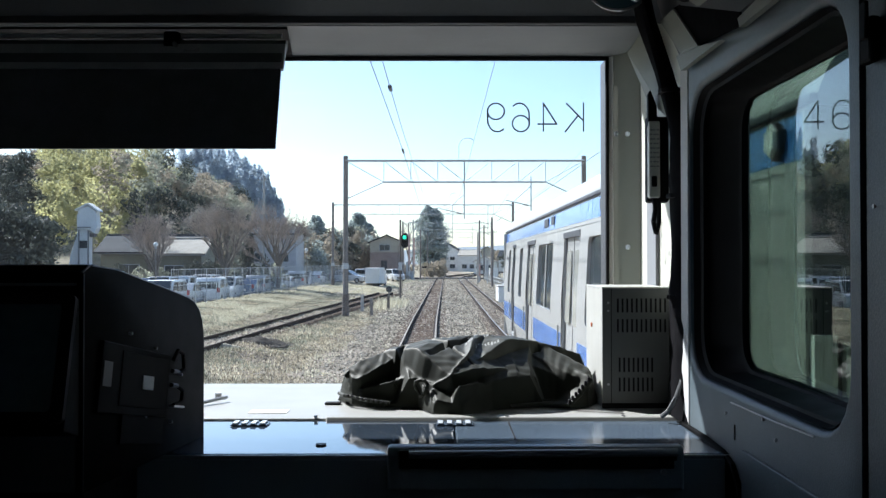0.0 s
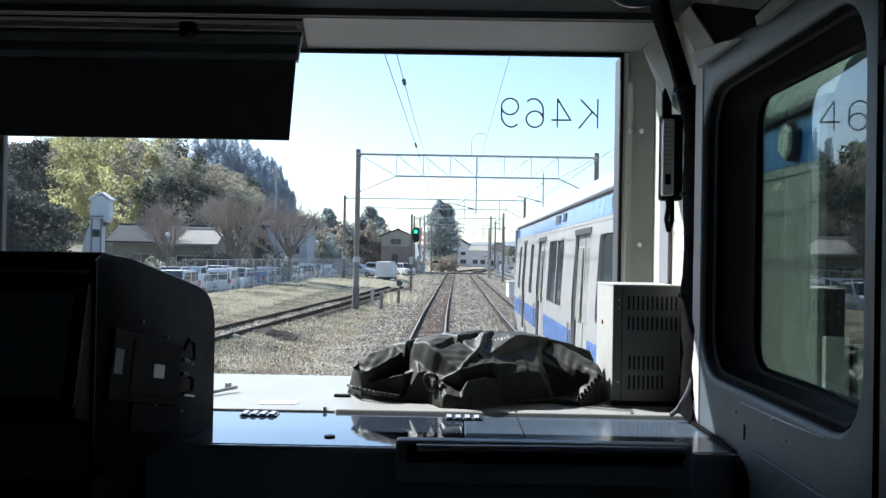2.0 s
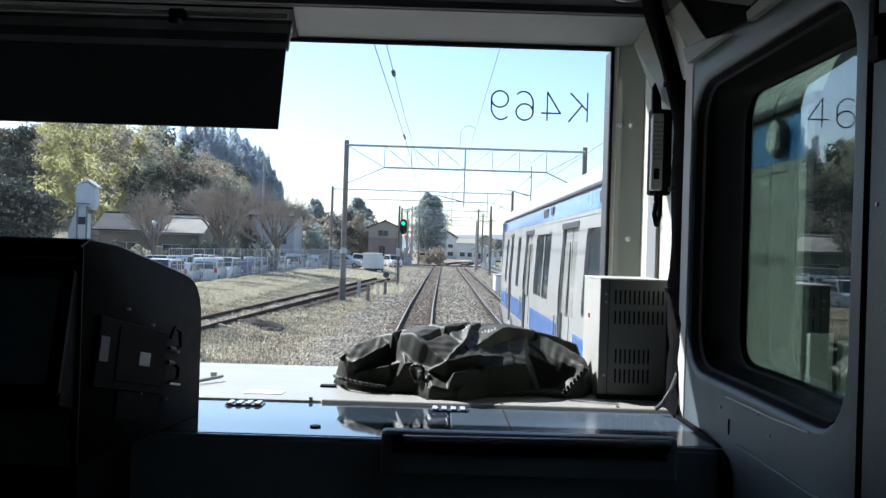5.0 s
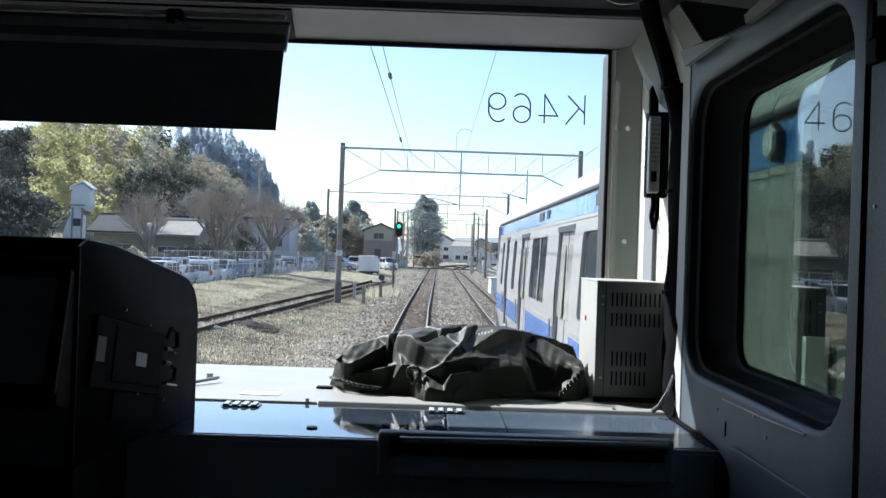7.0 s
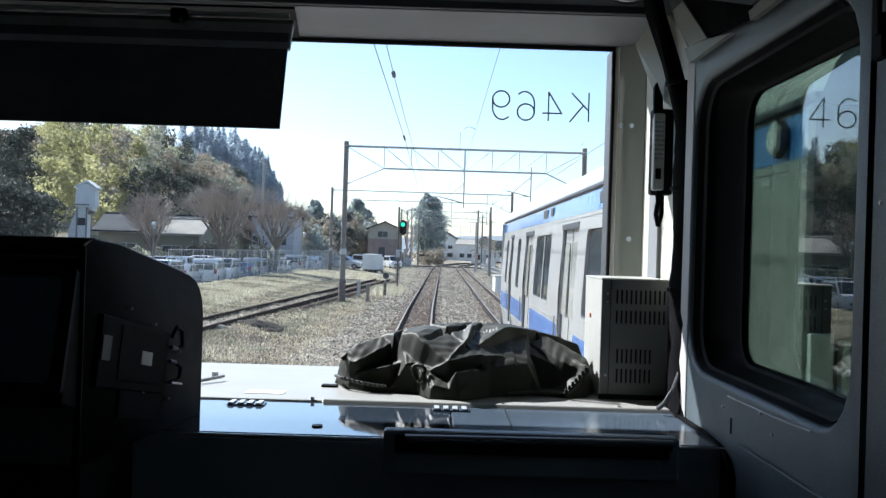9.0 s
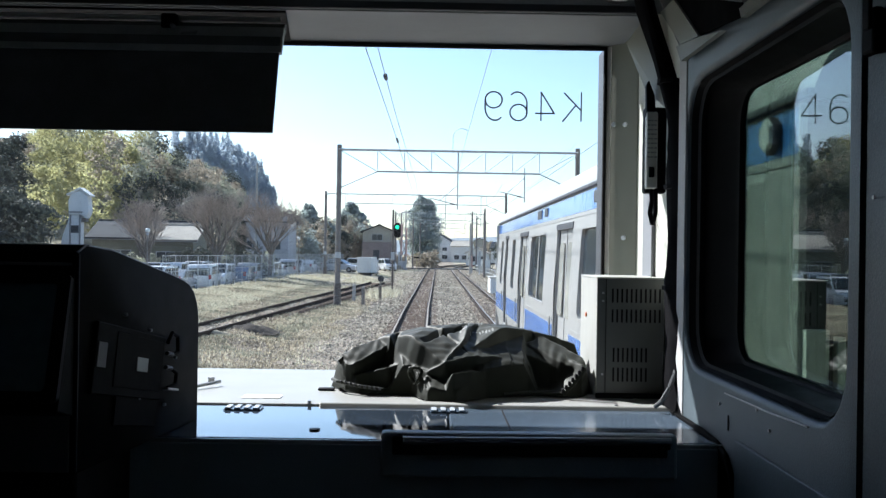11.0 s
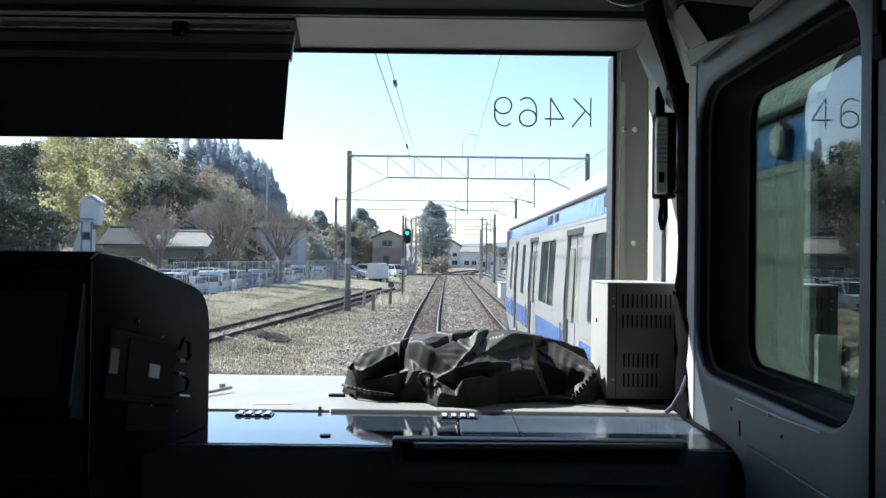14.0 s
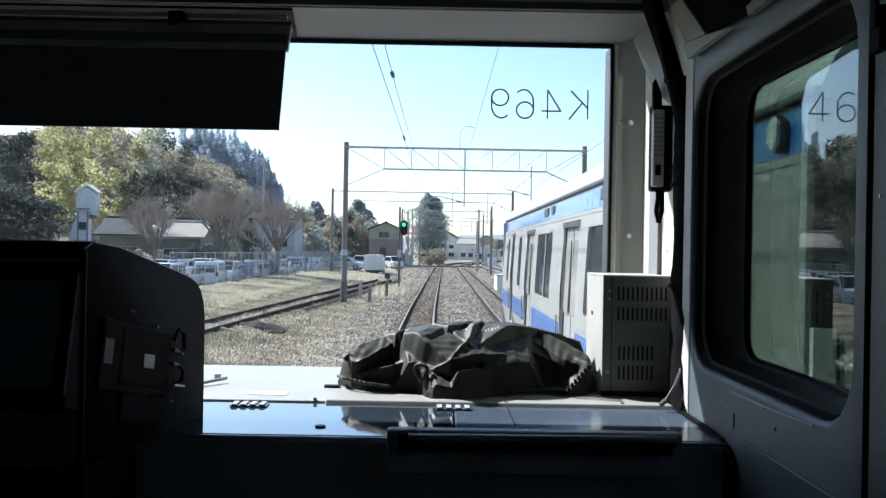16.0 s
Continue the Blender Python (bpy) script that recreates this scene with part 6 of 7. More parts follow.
# ---- things in the cab ----
def seal_curtain():
    """A black gathered strip that runs down the pillar from the ceiling."""
    b = B()
    pts = [(0.497, 2.30, 3.43), (0.516, 2.28, 3.30), (0.546, 2.24, 3.17), (0.570, 2.215, 3.05)] + [(0.578, 2.205 + 0.006 * math.sin(i * 1.7), 3.0 - i * 0.045) for i in range(15)] + [(0.574, 2.20, 2.344)]
    prev = None
    n = 10
    for i, p in enumerate(pts):
        w = (0.027 if i < 4 else (0.034 if i < 14 else 0.042 + 0.004 * (i - 14))) + 0.005 * math.sin(i * 2.3)
        ringv = [b.verts.new((p[0] + 0.020 * math.cos(a) * (1 + 0.25 * math.sin(3 * a + i)), p[1] + w * 1.55 * math.sin(a) * (1 + 0.12 * math.sin(2 * a + i * 1.3)), p[2])) for a in np.linspace(0, 2 * math.pi, n, endpoint=False)]
        if prev:
            for k in range(n):
                b.faces.new((prev[k], prev[(k + 1) % n], ringv[(k + 1) % n], ringv[k]))
        prev = ringv
    t = thing("rolled_curtain", (0, 0, 0), "black rolled-up curtain hanging down the cab pillar", "curtain")
    part("cloth", b, CLOTH, t, smooth=True)
    for z, cx in ((3.11, 0.559), (2.86, 0.578), (2.62, 0.578)):
        part("tie", rod(B(), (cx, 2.215, z), (cx, 2.215, z + 0.010), 0.031, seg=12), BLACK, t)


seal_curtain()
t = thing("loose_strap", (0, 0, 0), "worn dark grey webbing strap dangling at the curtain's foot", "strap")
part("webbing", tube(B(), [(0.572, 2.165, 2.455), (0.566, 2.155, 2.43), (0.552, 2.150, 2.395), (0.536, 2.155, 2.365), (0.522, 2.165, 2.349)], 0.0055, 8), CAB_DARK, t, smooth=True)


def handset():
    t = thing("radio_handset", (0.548, 2.36, 2.87), "grey radio handset in a wall holder with printed card", "handset")
    part("holder", box(B(), (-0.01, 0.012, -0.01), (0.045, 0.05, 0.21), 0.006), BLACK, t)
    body = part("body", box(B(), (-0.012, -0.012, 0.0), (0.017, 0.012, 0.195), 0.005), CAB_WHITE, t)
    for i in range(9):
        for j in range(3):
            part("text_bar", box(B(), (-0.009 + j * 0.0082, -0.0128, 0.078 + i * 0.0115), (-0.0025 + j * 0.0082 - 0.002 * ((i + j) % 2), -0.0115, 0.0815 + i * 0.0115)), DRAWER, body)
    part("push_button", box(B(), (-0.006, -0.016, 0.028), (0.008, -0.011, 0.055), 0.002), BLACK, body)
    part("antenna", prism(B(), [(-0.012, 0.18), (0.012, 0.18), (0.010, 0.235), (-0.006, 0.275), (-0.013, 0.262)], "y", -0.006, 0.012, 0.003), BLACK, t)
    part("cord", tube(B(), [(0.004, 0, 0.0), (0.006, 0, -0.03), (0.0, -0.005, -0.06), (0.008, 0, -0.09), (0.018, 0.01, -0.06), (0.02, 0.02, 0.0)], 0.006, 8), BLACK, t)


handset()


def vent_box():
    t = thing("equipment_box", (0.418, 2.35, DECKZ), "pale grey enamelled metal box with vent slots on the desk", "equipment box")
    w, d, h = 0.168, 0.26, 0.302
    # front plate with real slots: two rows of eleven above, two of eight below
    b = B()
    rows = []
    for z0, z1, first, last, count in ((0.042, 0.077, 0.040, 0.127, 8), (0.091, 0.127, 0.040, 0.127, 8), (0.191, 0.224, 0.036, 0.160, 11), (0.241, 0.276, 0.036, 0.160, 11)):
        step = (last - 0.0048 - first) / (count - 1)
        rows.append((z0, z1, [0.0] + [first + step * k + v for k in range(count) for v in (0.0, 0.0048)] + [w]))
    below, level = [0.0, w], 0.0
    for z0, z1, edges in rows + [(h, h, [0.0, w])]:
        b.faces.new([b.verts.new((x, 0, level)) for x in below] + [b.verts.new((x, 0, z0)) for x in edges[::-1]])
        if z1 > z0:
            for x0, x1 in zip(edges[0::2], edges[1::2]):
                b.faces.new([b.verts.new(p) for p in ((x0, 0, z0), (x1, 0, z0), (x1, 0, z1), (x0, 0, z1))])
        below, level = edges, z1
    bmesh.ops.remove_doubles(b, verts=b.verts, dist=1e-5)
    front = part("front_plate", b, BOX_SHADED, t)
    part("flange_joint", box(B(), (0.021, -0.0012, 0.012), (0.0225, 0.0, h)), RUBBER, front)
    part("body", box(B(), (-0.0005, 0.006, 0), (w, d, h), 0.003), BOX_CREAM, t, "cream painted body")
    part("backing", box(B(), (0.03, 0.0025, 0.035), (0.163, 0.0055, 0.285)), RUBBER, t)
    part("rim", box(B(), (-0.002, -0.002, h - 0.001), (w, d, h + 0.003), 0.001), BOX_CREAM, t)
    # black strip stands for the shadow at the box's foot
    part("foot_shade", box(B(), (-0.002, -0.004, 0.0), (w + 0.001, 0.004, 0.013), 0.001), RUBBER, t, "black strip for the shade under the box")
    for z in (0.06, 0.245, 0.265):
        part("screw", rod(B(), (0.014, -0.003, z), (0.014, 0.0, z), 0.003, seg=8), METAL, t)
    part("latch", rod(B(), (-0.004, 0.16, 0.20), (0.0, 0.16, 0.20), 0.006, seg=10), ORANGE, t, "small rusty latch")


vent_box()


def console():
    t = thing("driving_desk", (0, 0, 0), "cream driving desk with glossy grey panel and black front", "desk")
    part("deck", box(B(), (-2.05, 2.20, DECKZ - 0.03), (0.588, 2.835, DECKZ), 0.004), DECK, t, "cream laminate deck under the windscreen")
    b = B()
    prism(b, [(2.19, DECKZ - 0.03), (2.185, DECKZ - 0.006), (2.195, DECKZ + 0.004), (2.23, DECKZ + 0.005), (2.235, DECKZ - 0.03)], "x", -0.26, 0.588, 0.003)
    part("deck_edge", b, DECK, t, "rounded cream edging")
    pn = part("panel", box(B(), (-1.2, 1.815, DECKZ - 0.03), (0.040, 2.184, DECKZ - 0.004), 0.004), PANEL, t, "glossy grey panel")
    part("side_panel", box(B(), (0.042, 1.815, DECKZ - 0.03), (0.588, 2.184, DECKZ - 0.004), 0.004), PANEL_DULL, t, "dull blue-grey panel")
    part("panel_edge", box(B(), (-1.2, 1.806, DECKZ - 0.032), (0.588, 1.8135, DECKZ - 0.005), 0.002), METAL, pn)
    for x in (0.165,):
        part("joint", box(B(), (x, 1.82, DECKZ - 0.0045), (x + 0.0025, 2.18, DECKZ - 0.0025)), RUBBER, pn)
    for x in (-0.468, 0.0):
        h = part("hinge", box(B(), (x, 2.118, DECKZ - 0.003), (x + 0.084, 2.165, DECKZ - 0.0005), 0.001), PANEL_DULL, pn)
        for k in range(4):
            part("knuckle", box(B(), (x + 0.003 + k * 0.021, 2.120, DECKZ - 0.0005), (x + 0.015 + k * 0.021, 2.162, DECKZ + 0.003), 0.001), HINGE, h)
    part("lock", rod(B(), (-0.234, 1.90, DECKZ - 0.004), (-0.234, 1.90, DECKZ - 0.001), 0.011, seg=14), TRAIN_DARK, pn)
    for x in (-0.285, 0.165, 0.44):
        part("screw", rod(B(), (x, 2.205, DECKZ), (x, 2.205, DECKZ + 0.007), 0.005, seg=8), METAL, t)
    part("front_face", box(B(), (-2.05, 1.80, FLOOR), (0.575, 1.8045, DECKZ - 0.012), 0.002), DESK_GREY, t, "dark front of the desk")
    part("carcass", box(B(), (-2.05, 1.81, FLOOR), (0.56, 2.80, DECKZ - 0.035)), CAB_DARK, t)
    b = prism(B(), [(1.72, FLOOR), (1.72, 2.25), (1.735, 2.295), (1.77, 2.325), (1.83, 2.340), (1.95, 2.345), (2.17, 2.343), (2.17, FLOOR)], "x", 0.5575, 0.5688, 0.003)
    part("end_cap", b, HOOD, t, "black rounded end cap")
    d = part("drawer", box(B(), (-0.092, 1.765, 2.275), (0.470, 1.80, 2.359), 0.006), DRAWER, t, "black drawer front")
    # raised black strip stands for the shade in the groove
    part("groove_shade", box(B(), (-0.07, 1.760, 2.318), (0.45, 1.766, 2.352), 0.002), RUBBER, d)
    part("grab_bar", tube(B(), [(-0.05, 1.738, 2.350), (0.45, 1.738, 2.354)], 0.0075, 10), METAL, d, "bright metal grab bar")
    for x in (-0.045, 0.445):
        part("bar_bracket", box(B(), (x - 0.006, 1.742, 2.337), (x + 0.006, 1.768, 2.355), 0.002), BLACK, d)
    part("keyhole", rod(B(), (0.43, 1.765, 2.312), (0.43, 1.757, 2.312), 0.006, seg=12), METAL, d)
    part("white_sticker", box(B(), (-0.458, 2.27, DECKZ + 0.0005), (-0.365, 2.322, DECKZ + 0.0015)), LABEL_WHITE, t, "plain white sticker")


console()
t = thing("deck_wire_stay", (-0.585, 2.42, DECKZ), "thin dark metal stay lying on the deck", "stay")
part("rod", rod(B(), (-0.06, -0.09, 0.004), (0.03, 0.05, 0.012), 0.0045, seg=8), STEEL_GREY, t)
part("eyelet", rod(B(), (-0.005, 0.10, 0.0), (-0.005, 0.10, 0.016), 0.009, seg=12), STEEL_GREY, t)


def monitor():
    """A hooded display housing on the driver's side of the desk, and the small unit bolted to its flank."""
    t = thing("monitor_housing", (0, 0, 0), "black hooded driver's display housing on the desk", "monitor")
    prof = [(1.50, 2.335), (1.50, 2.66), (1.505, 2.692), (1.53, 2.703), (1.62, 2.695), (1.86, 2.648), (1.92, 2.635), (1.95, 2.625), (1.974, 2.608), (1.990, 2.584), (1.998, 2.556), (2.0, 2.52), (2.0, 2.335)]
    b = B()

    def sx(y):
        return -0.567 + 0.142 * (y - 1.5)
    right = [b.verts.new((sx(y), y, z)) for y, z in prof]
    left = [b.verts.new((-1.35, y, z)) for y, z in prof]
    fs = [b.faces.new(right), b.faces.new(left[::-1])]
    for i in range(len(prof)):
        j = (i + 1) % len(prof)
        fs.append(b.faces.new((right[i], left[i], left[j], right[j])))
    bmesh.ops.recalc_face_normals(b, faces=fs)
    bmesh.ops.bevel(b, geom=[e for e in b.edges if all(v in right for v in e.verts)], offset=0.004, segments=2, profile=0.5, affect="EDGES")
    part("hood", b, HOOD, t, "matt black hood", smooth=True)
    b = B()
    # lighter sheet added over the hood's front to lift its shade
    part("front_plate", box(B(), (-1.34, 1.495, 2.34), (-0.575, 1.4995, 2.675), 0.002), CAB_DARK, t, "front face of the hood, coloured lighter against its shade")
    # the display leans back in a wedge-shaped surround
    prism(b, [(1.4955, 2.672), (1.432, 2.448), (1.4955, 2.43)], "x", -0.90, -0.569, 0.002)
    wedge = part("screen_surround", b, HOOD, t, "black sloping surround")
    lean = pose(-0.699, 1.4605, 2.560, -15.8, 0, 0)
    b = ring(B(), rounded(-0.135, -0.104, 0.130, 0.100, 0.01), rounded(-0.118, -0.086, 0.110, 0.084, 0.008), "y", -0.008, 0.004)
    bmesh.ops.transform(b, matrix=lean, verts=b.verts)
    part("bezel", b, BLACK, wedge)
    part("screen", box(B(), (-0.118, -0.004, -0.086), (0.110, 0.0, 0.084), 0, lean), SCREEN, wedge, "dark switched-off screen")
    part("plinth", box(B(), (-1.35, 1.53, FLOOR), (-0.575, 2.0, 2.334), 0.004), BLACK, t)
    # pale tubes stand for the sky's glint on the hood's top edges
    part("edge_glint", tube(B(), [(sx(y) - 0.0035, y, z - 0.0005) for y, z in prof[2:12]], 0.0022, 6), RIM_GLINT, t, smooth=True)
    part("brow_glint", rod(B(), (-1.35, 1.535, 2.7028), (sx(1.535), 1.535, 2.7028), 0.0018, seg=6), RIM_GLINT, t)
    part("seam", box(B(), (-0.5665, 1.498, 2.34), (-0.5640, 1.503, 2.69)), RUBBER, t)
    # unit on the flank, in the flank's own frame: out of it, along it, up
    fm = pose(-0.567, 1.5, 0, 0, 0, -8.08)

    def flank(name, lo, hi, mt, parent, bev=0.001, label=""):
        return part(name, box(B(), lo, hi, bev, fm), mt, parent, label)

    def pin(name, a, b, r, mt, parent):
        return part(name, rod(B(), fm @ Vector(a), fm @ Vector(b), r, seg=8), mt, parent)
    fm = fm @ Matrix.Translation((0, 0.225, 2.49)) @ pose(0, 0, 0, -11, 0, 0) @ Matrix.Translation((0, -0.225, -2.49))
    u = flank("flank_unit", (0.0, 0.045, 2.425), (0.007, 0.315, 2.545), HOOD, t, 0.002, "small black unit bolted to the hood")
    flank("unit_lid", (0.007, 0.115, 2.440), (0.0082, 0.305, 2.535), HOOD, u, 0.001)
    flank("unit_plate", (0.0082, 0.198, 2.473), (0.0095, 0.242, 2.498), LABEL_WHITE, u, 0.0004, "small white label")
    flank("grey_label", (0.007, 0.052, 2.470), (0.0082, 0.082, 2.512), CAB_DARK, u, 0.0004, "dim grey label strip")
    for z in (2.515, 2.488):
        pin("connector", (0.010, 0.318, z), (0.010, 0.345, z), 0.0045, TRAIN_DARK, u)
    for pts in ([(0.010, 0.345, 2.515), (0.014, 0.362, 2.522), (0.014, 0.352, 2.552), (0.012, 0.330, 2.556), (0.010, 0.318, 2.535)],
                [(0.010, 0.345, 2.488), (0.014, 0.364, 2.480), (0.014, 0.362, 2.458), (0.010, 0.335, 2.450)]):
        part("cable", tube(B(), [fm @ Vector(p) for p in pts], 0.004, 8), RUBBER, u, smooth=True)
    flank("cable_clip", (0.006, 0.322, 2.446), (0.018, 0.372, 2.450), METAL, u, 0.0006)
    for y, z in ((0.145, 2.568), (0.25, 2.552), (0.23, 2.425), (0.345, 2.418), (0.375, 2.512)):
        pin("bolt", (0.0, y, z), (0.006, y, z), 0.0028, STEEL_GREY, t)
    flank("lower_plate", (0.0, 0.14, 2.375), (0.004, 0.31, 2.43), HOOD, t, 0.001)


monitor()


def visor():
    t = thing("sun_visor", (0, 0, 0), "black sun visor panel hung from a rail above the windscreen", "sun visor")
    part("panel", prism(B(), [(2.2645, 2.985), (2.2665, 2.9835), (2.362, 3.235), (2.355, 3.238)], "x", -1.95, -0.392), VISOR, t, "matt black panel")
    part("panel_header", prism(B(), [(2.335, 3.195), (2.35, 3.19), (2.395, 3.262), (2.38, 3.268)], "x", -1.95, -0.386, 0.002), VISOR_GREY, t, "dark grey head strip")
    part("rail_box", prism(B(), [(2.386, 3.252), (2.40, 3.245), (2.424, 3.262), (2.424, 3.286), (2.398, 3.281)], "x", -1.95, -0.388, 0.002), VISOR, t)
    part("rail", rod(B(), (-1.95, 2.402, 3.296), (-0.40, 2.402, 3.292), 0.0065, seg=10), CAB_WHITE, t, "pale metal rail")
    c = part("clamp", box(B(), (-0.70, 2.375, 3.235), (-0.66, 2.435, 3.30), 0.006), BLACK, t)
    part("clamp_lever", box(B(), (-0.645, 2.362, 3.246), (-0.605, 2.372, 3.254), 0.002), METAL, c)
    for x, z in ((-0.70, 3.243), (-0.665, 3.262), (-0.68, 3.232), (-0.645, 3.242)):
        part("screw", rod(B(), (x, 2.374, z), (x - 0.003, 2.364, z + 0.003), 0.006, seg=8), METAL, c)
    # dark sheet added for the shade on the soffit behind the visor
    part("soffit_shade_sheet", prism(B(), [(-1.95, 2.445), (-0.394, 2.445), (-0.433, 2.79), (-1.95, 2.79)], "z", 3.321, 3.3265), BLACK, t)
    part("clamp", box(B(), (-1.30, 2.375, 3.235), (-1.26, 2.435, 3.30), 0.006), BLACK, t)


visor()


def dome():
    """A round dark glass in a bright rim, tilted down under the ceiling."""
    t = thing("round_ceiling_gauge", (0.446, 2.28, 3.388), "round dark glass fitting with a bright metal rim under the ceiling", "gauge")
    m = pose(0, 0, 0, 68, 0, -6)
    b = B()
    bmesh.ops.create_uvsphere(b, u_segments=28, v_segments=14, radius=0.072, matrix=m @ Matrix.Diagonal((1, 1, 0.28, 1)))
    part("glass", b, SCREEN, t, "dark glass", smooth=True)
    b = B()
    tube(b, [m @ Vector((0.074 * math.cos(v), 0.074 * math.sin(v), 0.0)) for v in np.linspace(0, 2 * math.pi, 33)], 0.0035, 8)
    part("rim", b, METAL, t, "bright metal rim", smooth=True)
    part("housing", rod(B(), m @ Vector((0, 0, -0.006)), m @ Vector((0, 0, -0.05)), 0.066, 0.05, 24), BLACK, t, smooth=True)
    part("bracket", box(B(), (0.028, -0.075, -0.052), (0.046, -0.066, 0.05), 0.003, pose(0, 0, 0, 0, 12, 0)), METAL, t, "metal bracket")
    part("stem", rod(B(), (0, 0.02, 0.02), (0, 0.03, 0.056), 0.02, seg=12), BLACK, t)


dome()
t = thing("wall_hook_block", (WX, 1.21, 2.995), "black plastic latch block on the cab wall", "latch")
part("block", box(B(), (-0.012, -0.025, -0.03), (0.003, 0.01, 0.03), 0.005), BLACK, t)
part("lever", box(B(), (-0.016, -0.02, 0.0), (-0.010, 0.0, 0.05), 0.003), BLACK, t)


def bag():
    """A limp black nylon bag, draped in taut folds, lying on the deck."""
    t = thing("nylon_bag", (0.082, 2.44, DECKZ), "limp black nylon bag lying in folds on the desk", "bag")
    # folds: points along each crest, its fall towards the cab, towards the screen and past its ends
    upper = [
        ([(-0.33, -0.05, 0.066), (-0.276, -0.045, 0.073), (-0.238, -0.01, 0.096), (-0.173, 0.045, 0.13)], 8, -0.45, 2),
        ([(-0.274, -0.06, 0.046), (-0.234, -0.06, 0.054), (-0.192, -0.055, 0.066)], 7, 0.1, 2),
        ([(-0.19, -0.045, 0.067), (-0.157, -0.05, 0.076), (-0.086, -0.135, 0.067), (-0.045, -0.15, 0.095)], 8, -0.4, 4),
        ([(-0.091, -0.03, 0.113), (-0.041, 0.02, 0.136), (0.011, 0.08, 0.163)], 8, -0.25, 3),
        ([(-0.045, -0.15, 0.093), (0.02, -0.1, 0.106), (0.09, -0.06, 0.099)], 8, -0.38, 3),
        ([(0.09, -0.06, 0.094), (0.138, -0.045, 0.081), (0.172, -0.04, 0.073)], 7, -0.45, 3),
        ([(-0.195, 0.06, 0.139), (-0.105, 0.09, 0.16), (0.033, 0.1, 0.17), (0.118, 0.1, 0.166), (0.168, 0.095, 0.157)], 0.45, 0.8, 2),
        ([(0.188, 0.09, 0.152), (0.158, 0.055, 0.128), (0.142, 0.02, 0.108)], 5, 0.35, 2),
    ]
    lower = [
        ([(0.19, 0.075, 0.152), (0.26, 0.07, 0.138), (0.322, 0.055, 0.118)], 1.6, 1.0, 3),
        ([(0.305, 0.0, 0.072), (0.338, 0.01, 0.052)], 4, 1, 3),
        ([(-0.037, -0.205, 0.053), (-0.028, -0.2, 0.071), (0.013, -0.165, 0.074), (0.107, -0.085, 0.076)], 7, 1.2, 4),
        ([(0.106, -0.095, 0.014), (0.173, -0.068, 0.021), (0.226, -0.055, 0.016)], 6, 2.5, 3),
        ([(-0.338, 0.01, 0.017), (-0.272, -0.075, 0.021), (-0.185, -0.085, 0.01)], 6, 1.0, 3),
        ([(-0.145, -0.092, 0.023), (-0.136, -0.092, 0.059), (-0.112, -0.12, 0.064), (-0.096, -0.17, 0.038)], 5, 3, 3),
    ]

    def tent(x, y, pts, front, back, end):
        best = np.full(x.shape, -1.0)
        for i, ((x0, y0, z0), (x1, y1, z1)) in enumerate(zip(pts, pts[1:])):
            dx, dy = x1 - x0, y1 - y0
            n = math.hypot(dx, dy)
            s = ((x - x0) * dx + (y - y0) * dy) / n
            side = ((y - y0) * dx - (x - x0) * dy) / n          # positive towards the screen
            side = np.sign(side) * (np.hypot(side, 0.004) - 0.004)
            over = np.maximum(0.0, np.maximum(-s, s - n))
            k = np.clip(s / n, 0, 1)
            best = np.maximum(best, z0 + (z1 - z0) * k - end * over - np.where(side > 0, back * side, -front * side))
        return best

    def height(x, y):
        x, y = np.asarray(x, float), np.asarray(y, float)
        # drawn cloth: long shallow wrinkles that fan out from the middle
        xx = x + 0.003 * np.sin(31 * y + 9 * x) + 0.0015 * np.sin(67 * y - 40 * x + 1)
        yy = y + 0.003 * np.sin(27 * x + 11 * y + 2) + 0.0012 * np.sin(83 * x + 19 * y)
        # the end fold: a broad taut facet turned to the light, a steep flank below its ridge, a slope behind
        end = np.minimum(0.005 + 0.95 * (x - 0.251) + 0.80 * (y + 0.1) + 0.002 * np.sin(38 * (x + 2.2 * y)), 0.005 - 0.2 * (x - 0.251) + 4 * (y + 0.1))
        end = np.minimum(end, 0.124 - 0.42 * (xx - 0.199))
        zs = np.stack([tent(xx, yy, *c) for c in upper + lower] + [end, np.full(x.shape, 0.015)])
        top = zs.max(0)
        z = top + 0.002 * np.log(np.exp((zs - top) / 0.002).sum(0))
        cz = np.interp(x, [-0.35, -0.33, -0.279, -0.195, -0.105, 0.033, 0.118, 0.189, 0.261, 0.319, 0.335], [0.03, 0.085, 0.112, 0.141, 0.161, 0.171, 0.167, 0.154, 0.138, 0.120, 0.05])
        cy = np.interp(x, [-0.34, -0.171, 0.049, 0.189, 0.31], [-0.02, 0.07, 0.10, 0.09, 0.05])
        z = np.minimum(z, cz - np.where(y > cy, 0.75 * (y - cy), 0.05 * (cy - y)))
        # slits between the folds
        for x0, y0, x1, y1, w, deep in ((-0.105, -0.05, 0.02, 0.085, 0.013, 0.024), (-0.185, -0.03, -0.170, 0.06, 0.014, 0.03), (0.165, 0.05, 0.195, 0.06, 0.008, 0.02)):
            n = math.hypot(x1 - x0, y1 - y0)
            s = ((x - x0) * (x1 - x0) + (y - y0) * (y1 - y0)) / n
            d = np.abs(((y - y0) * (x1 - x0) - (x - x0) * (y1 - y0)) / n)
            z = z - deep * np.clip(1 - d / w, 0, 1) * np.clip(1 - np.abs(s / n - 0.5) * 2.0, 0, 1) ** 0.5
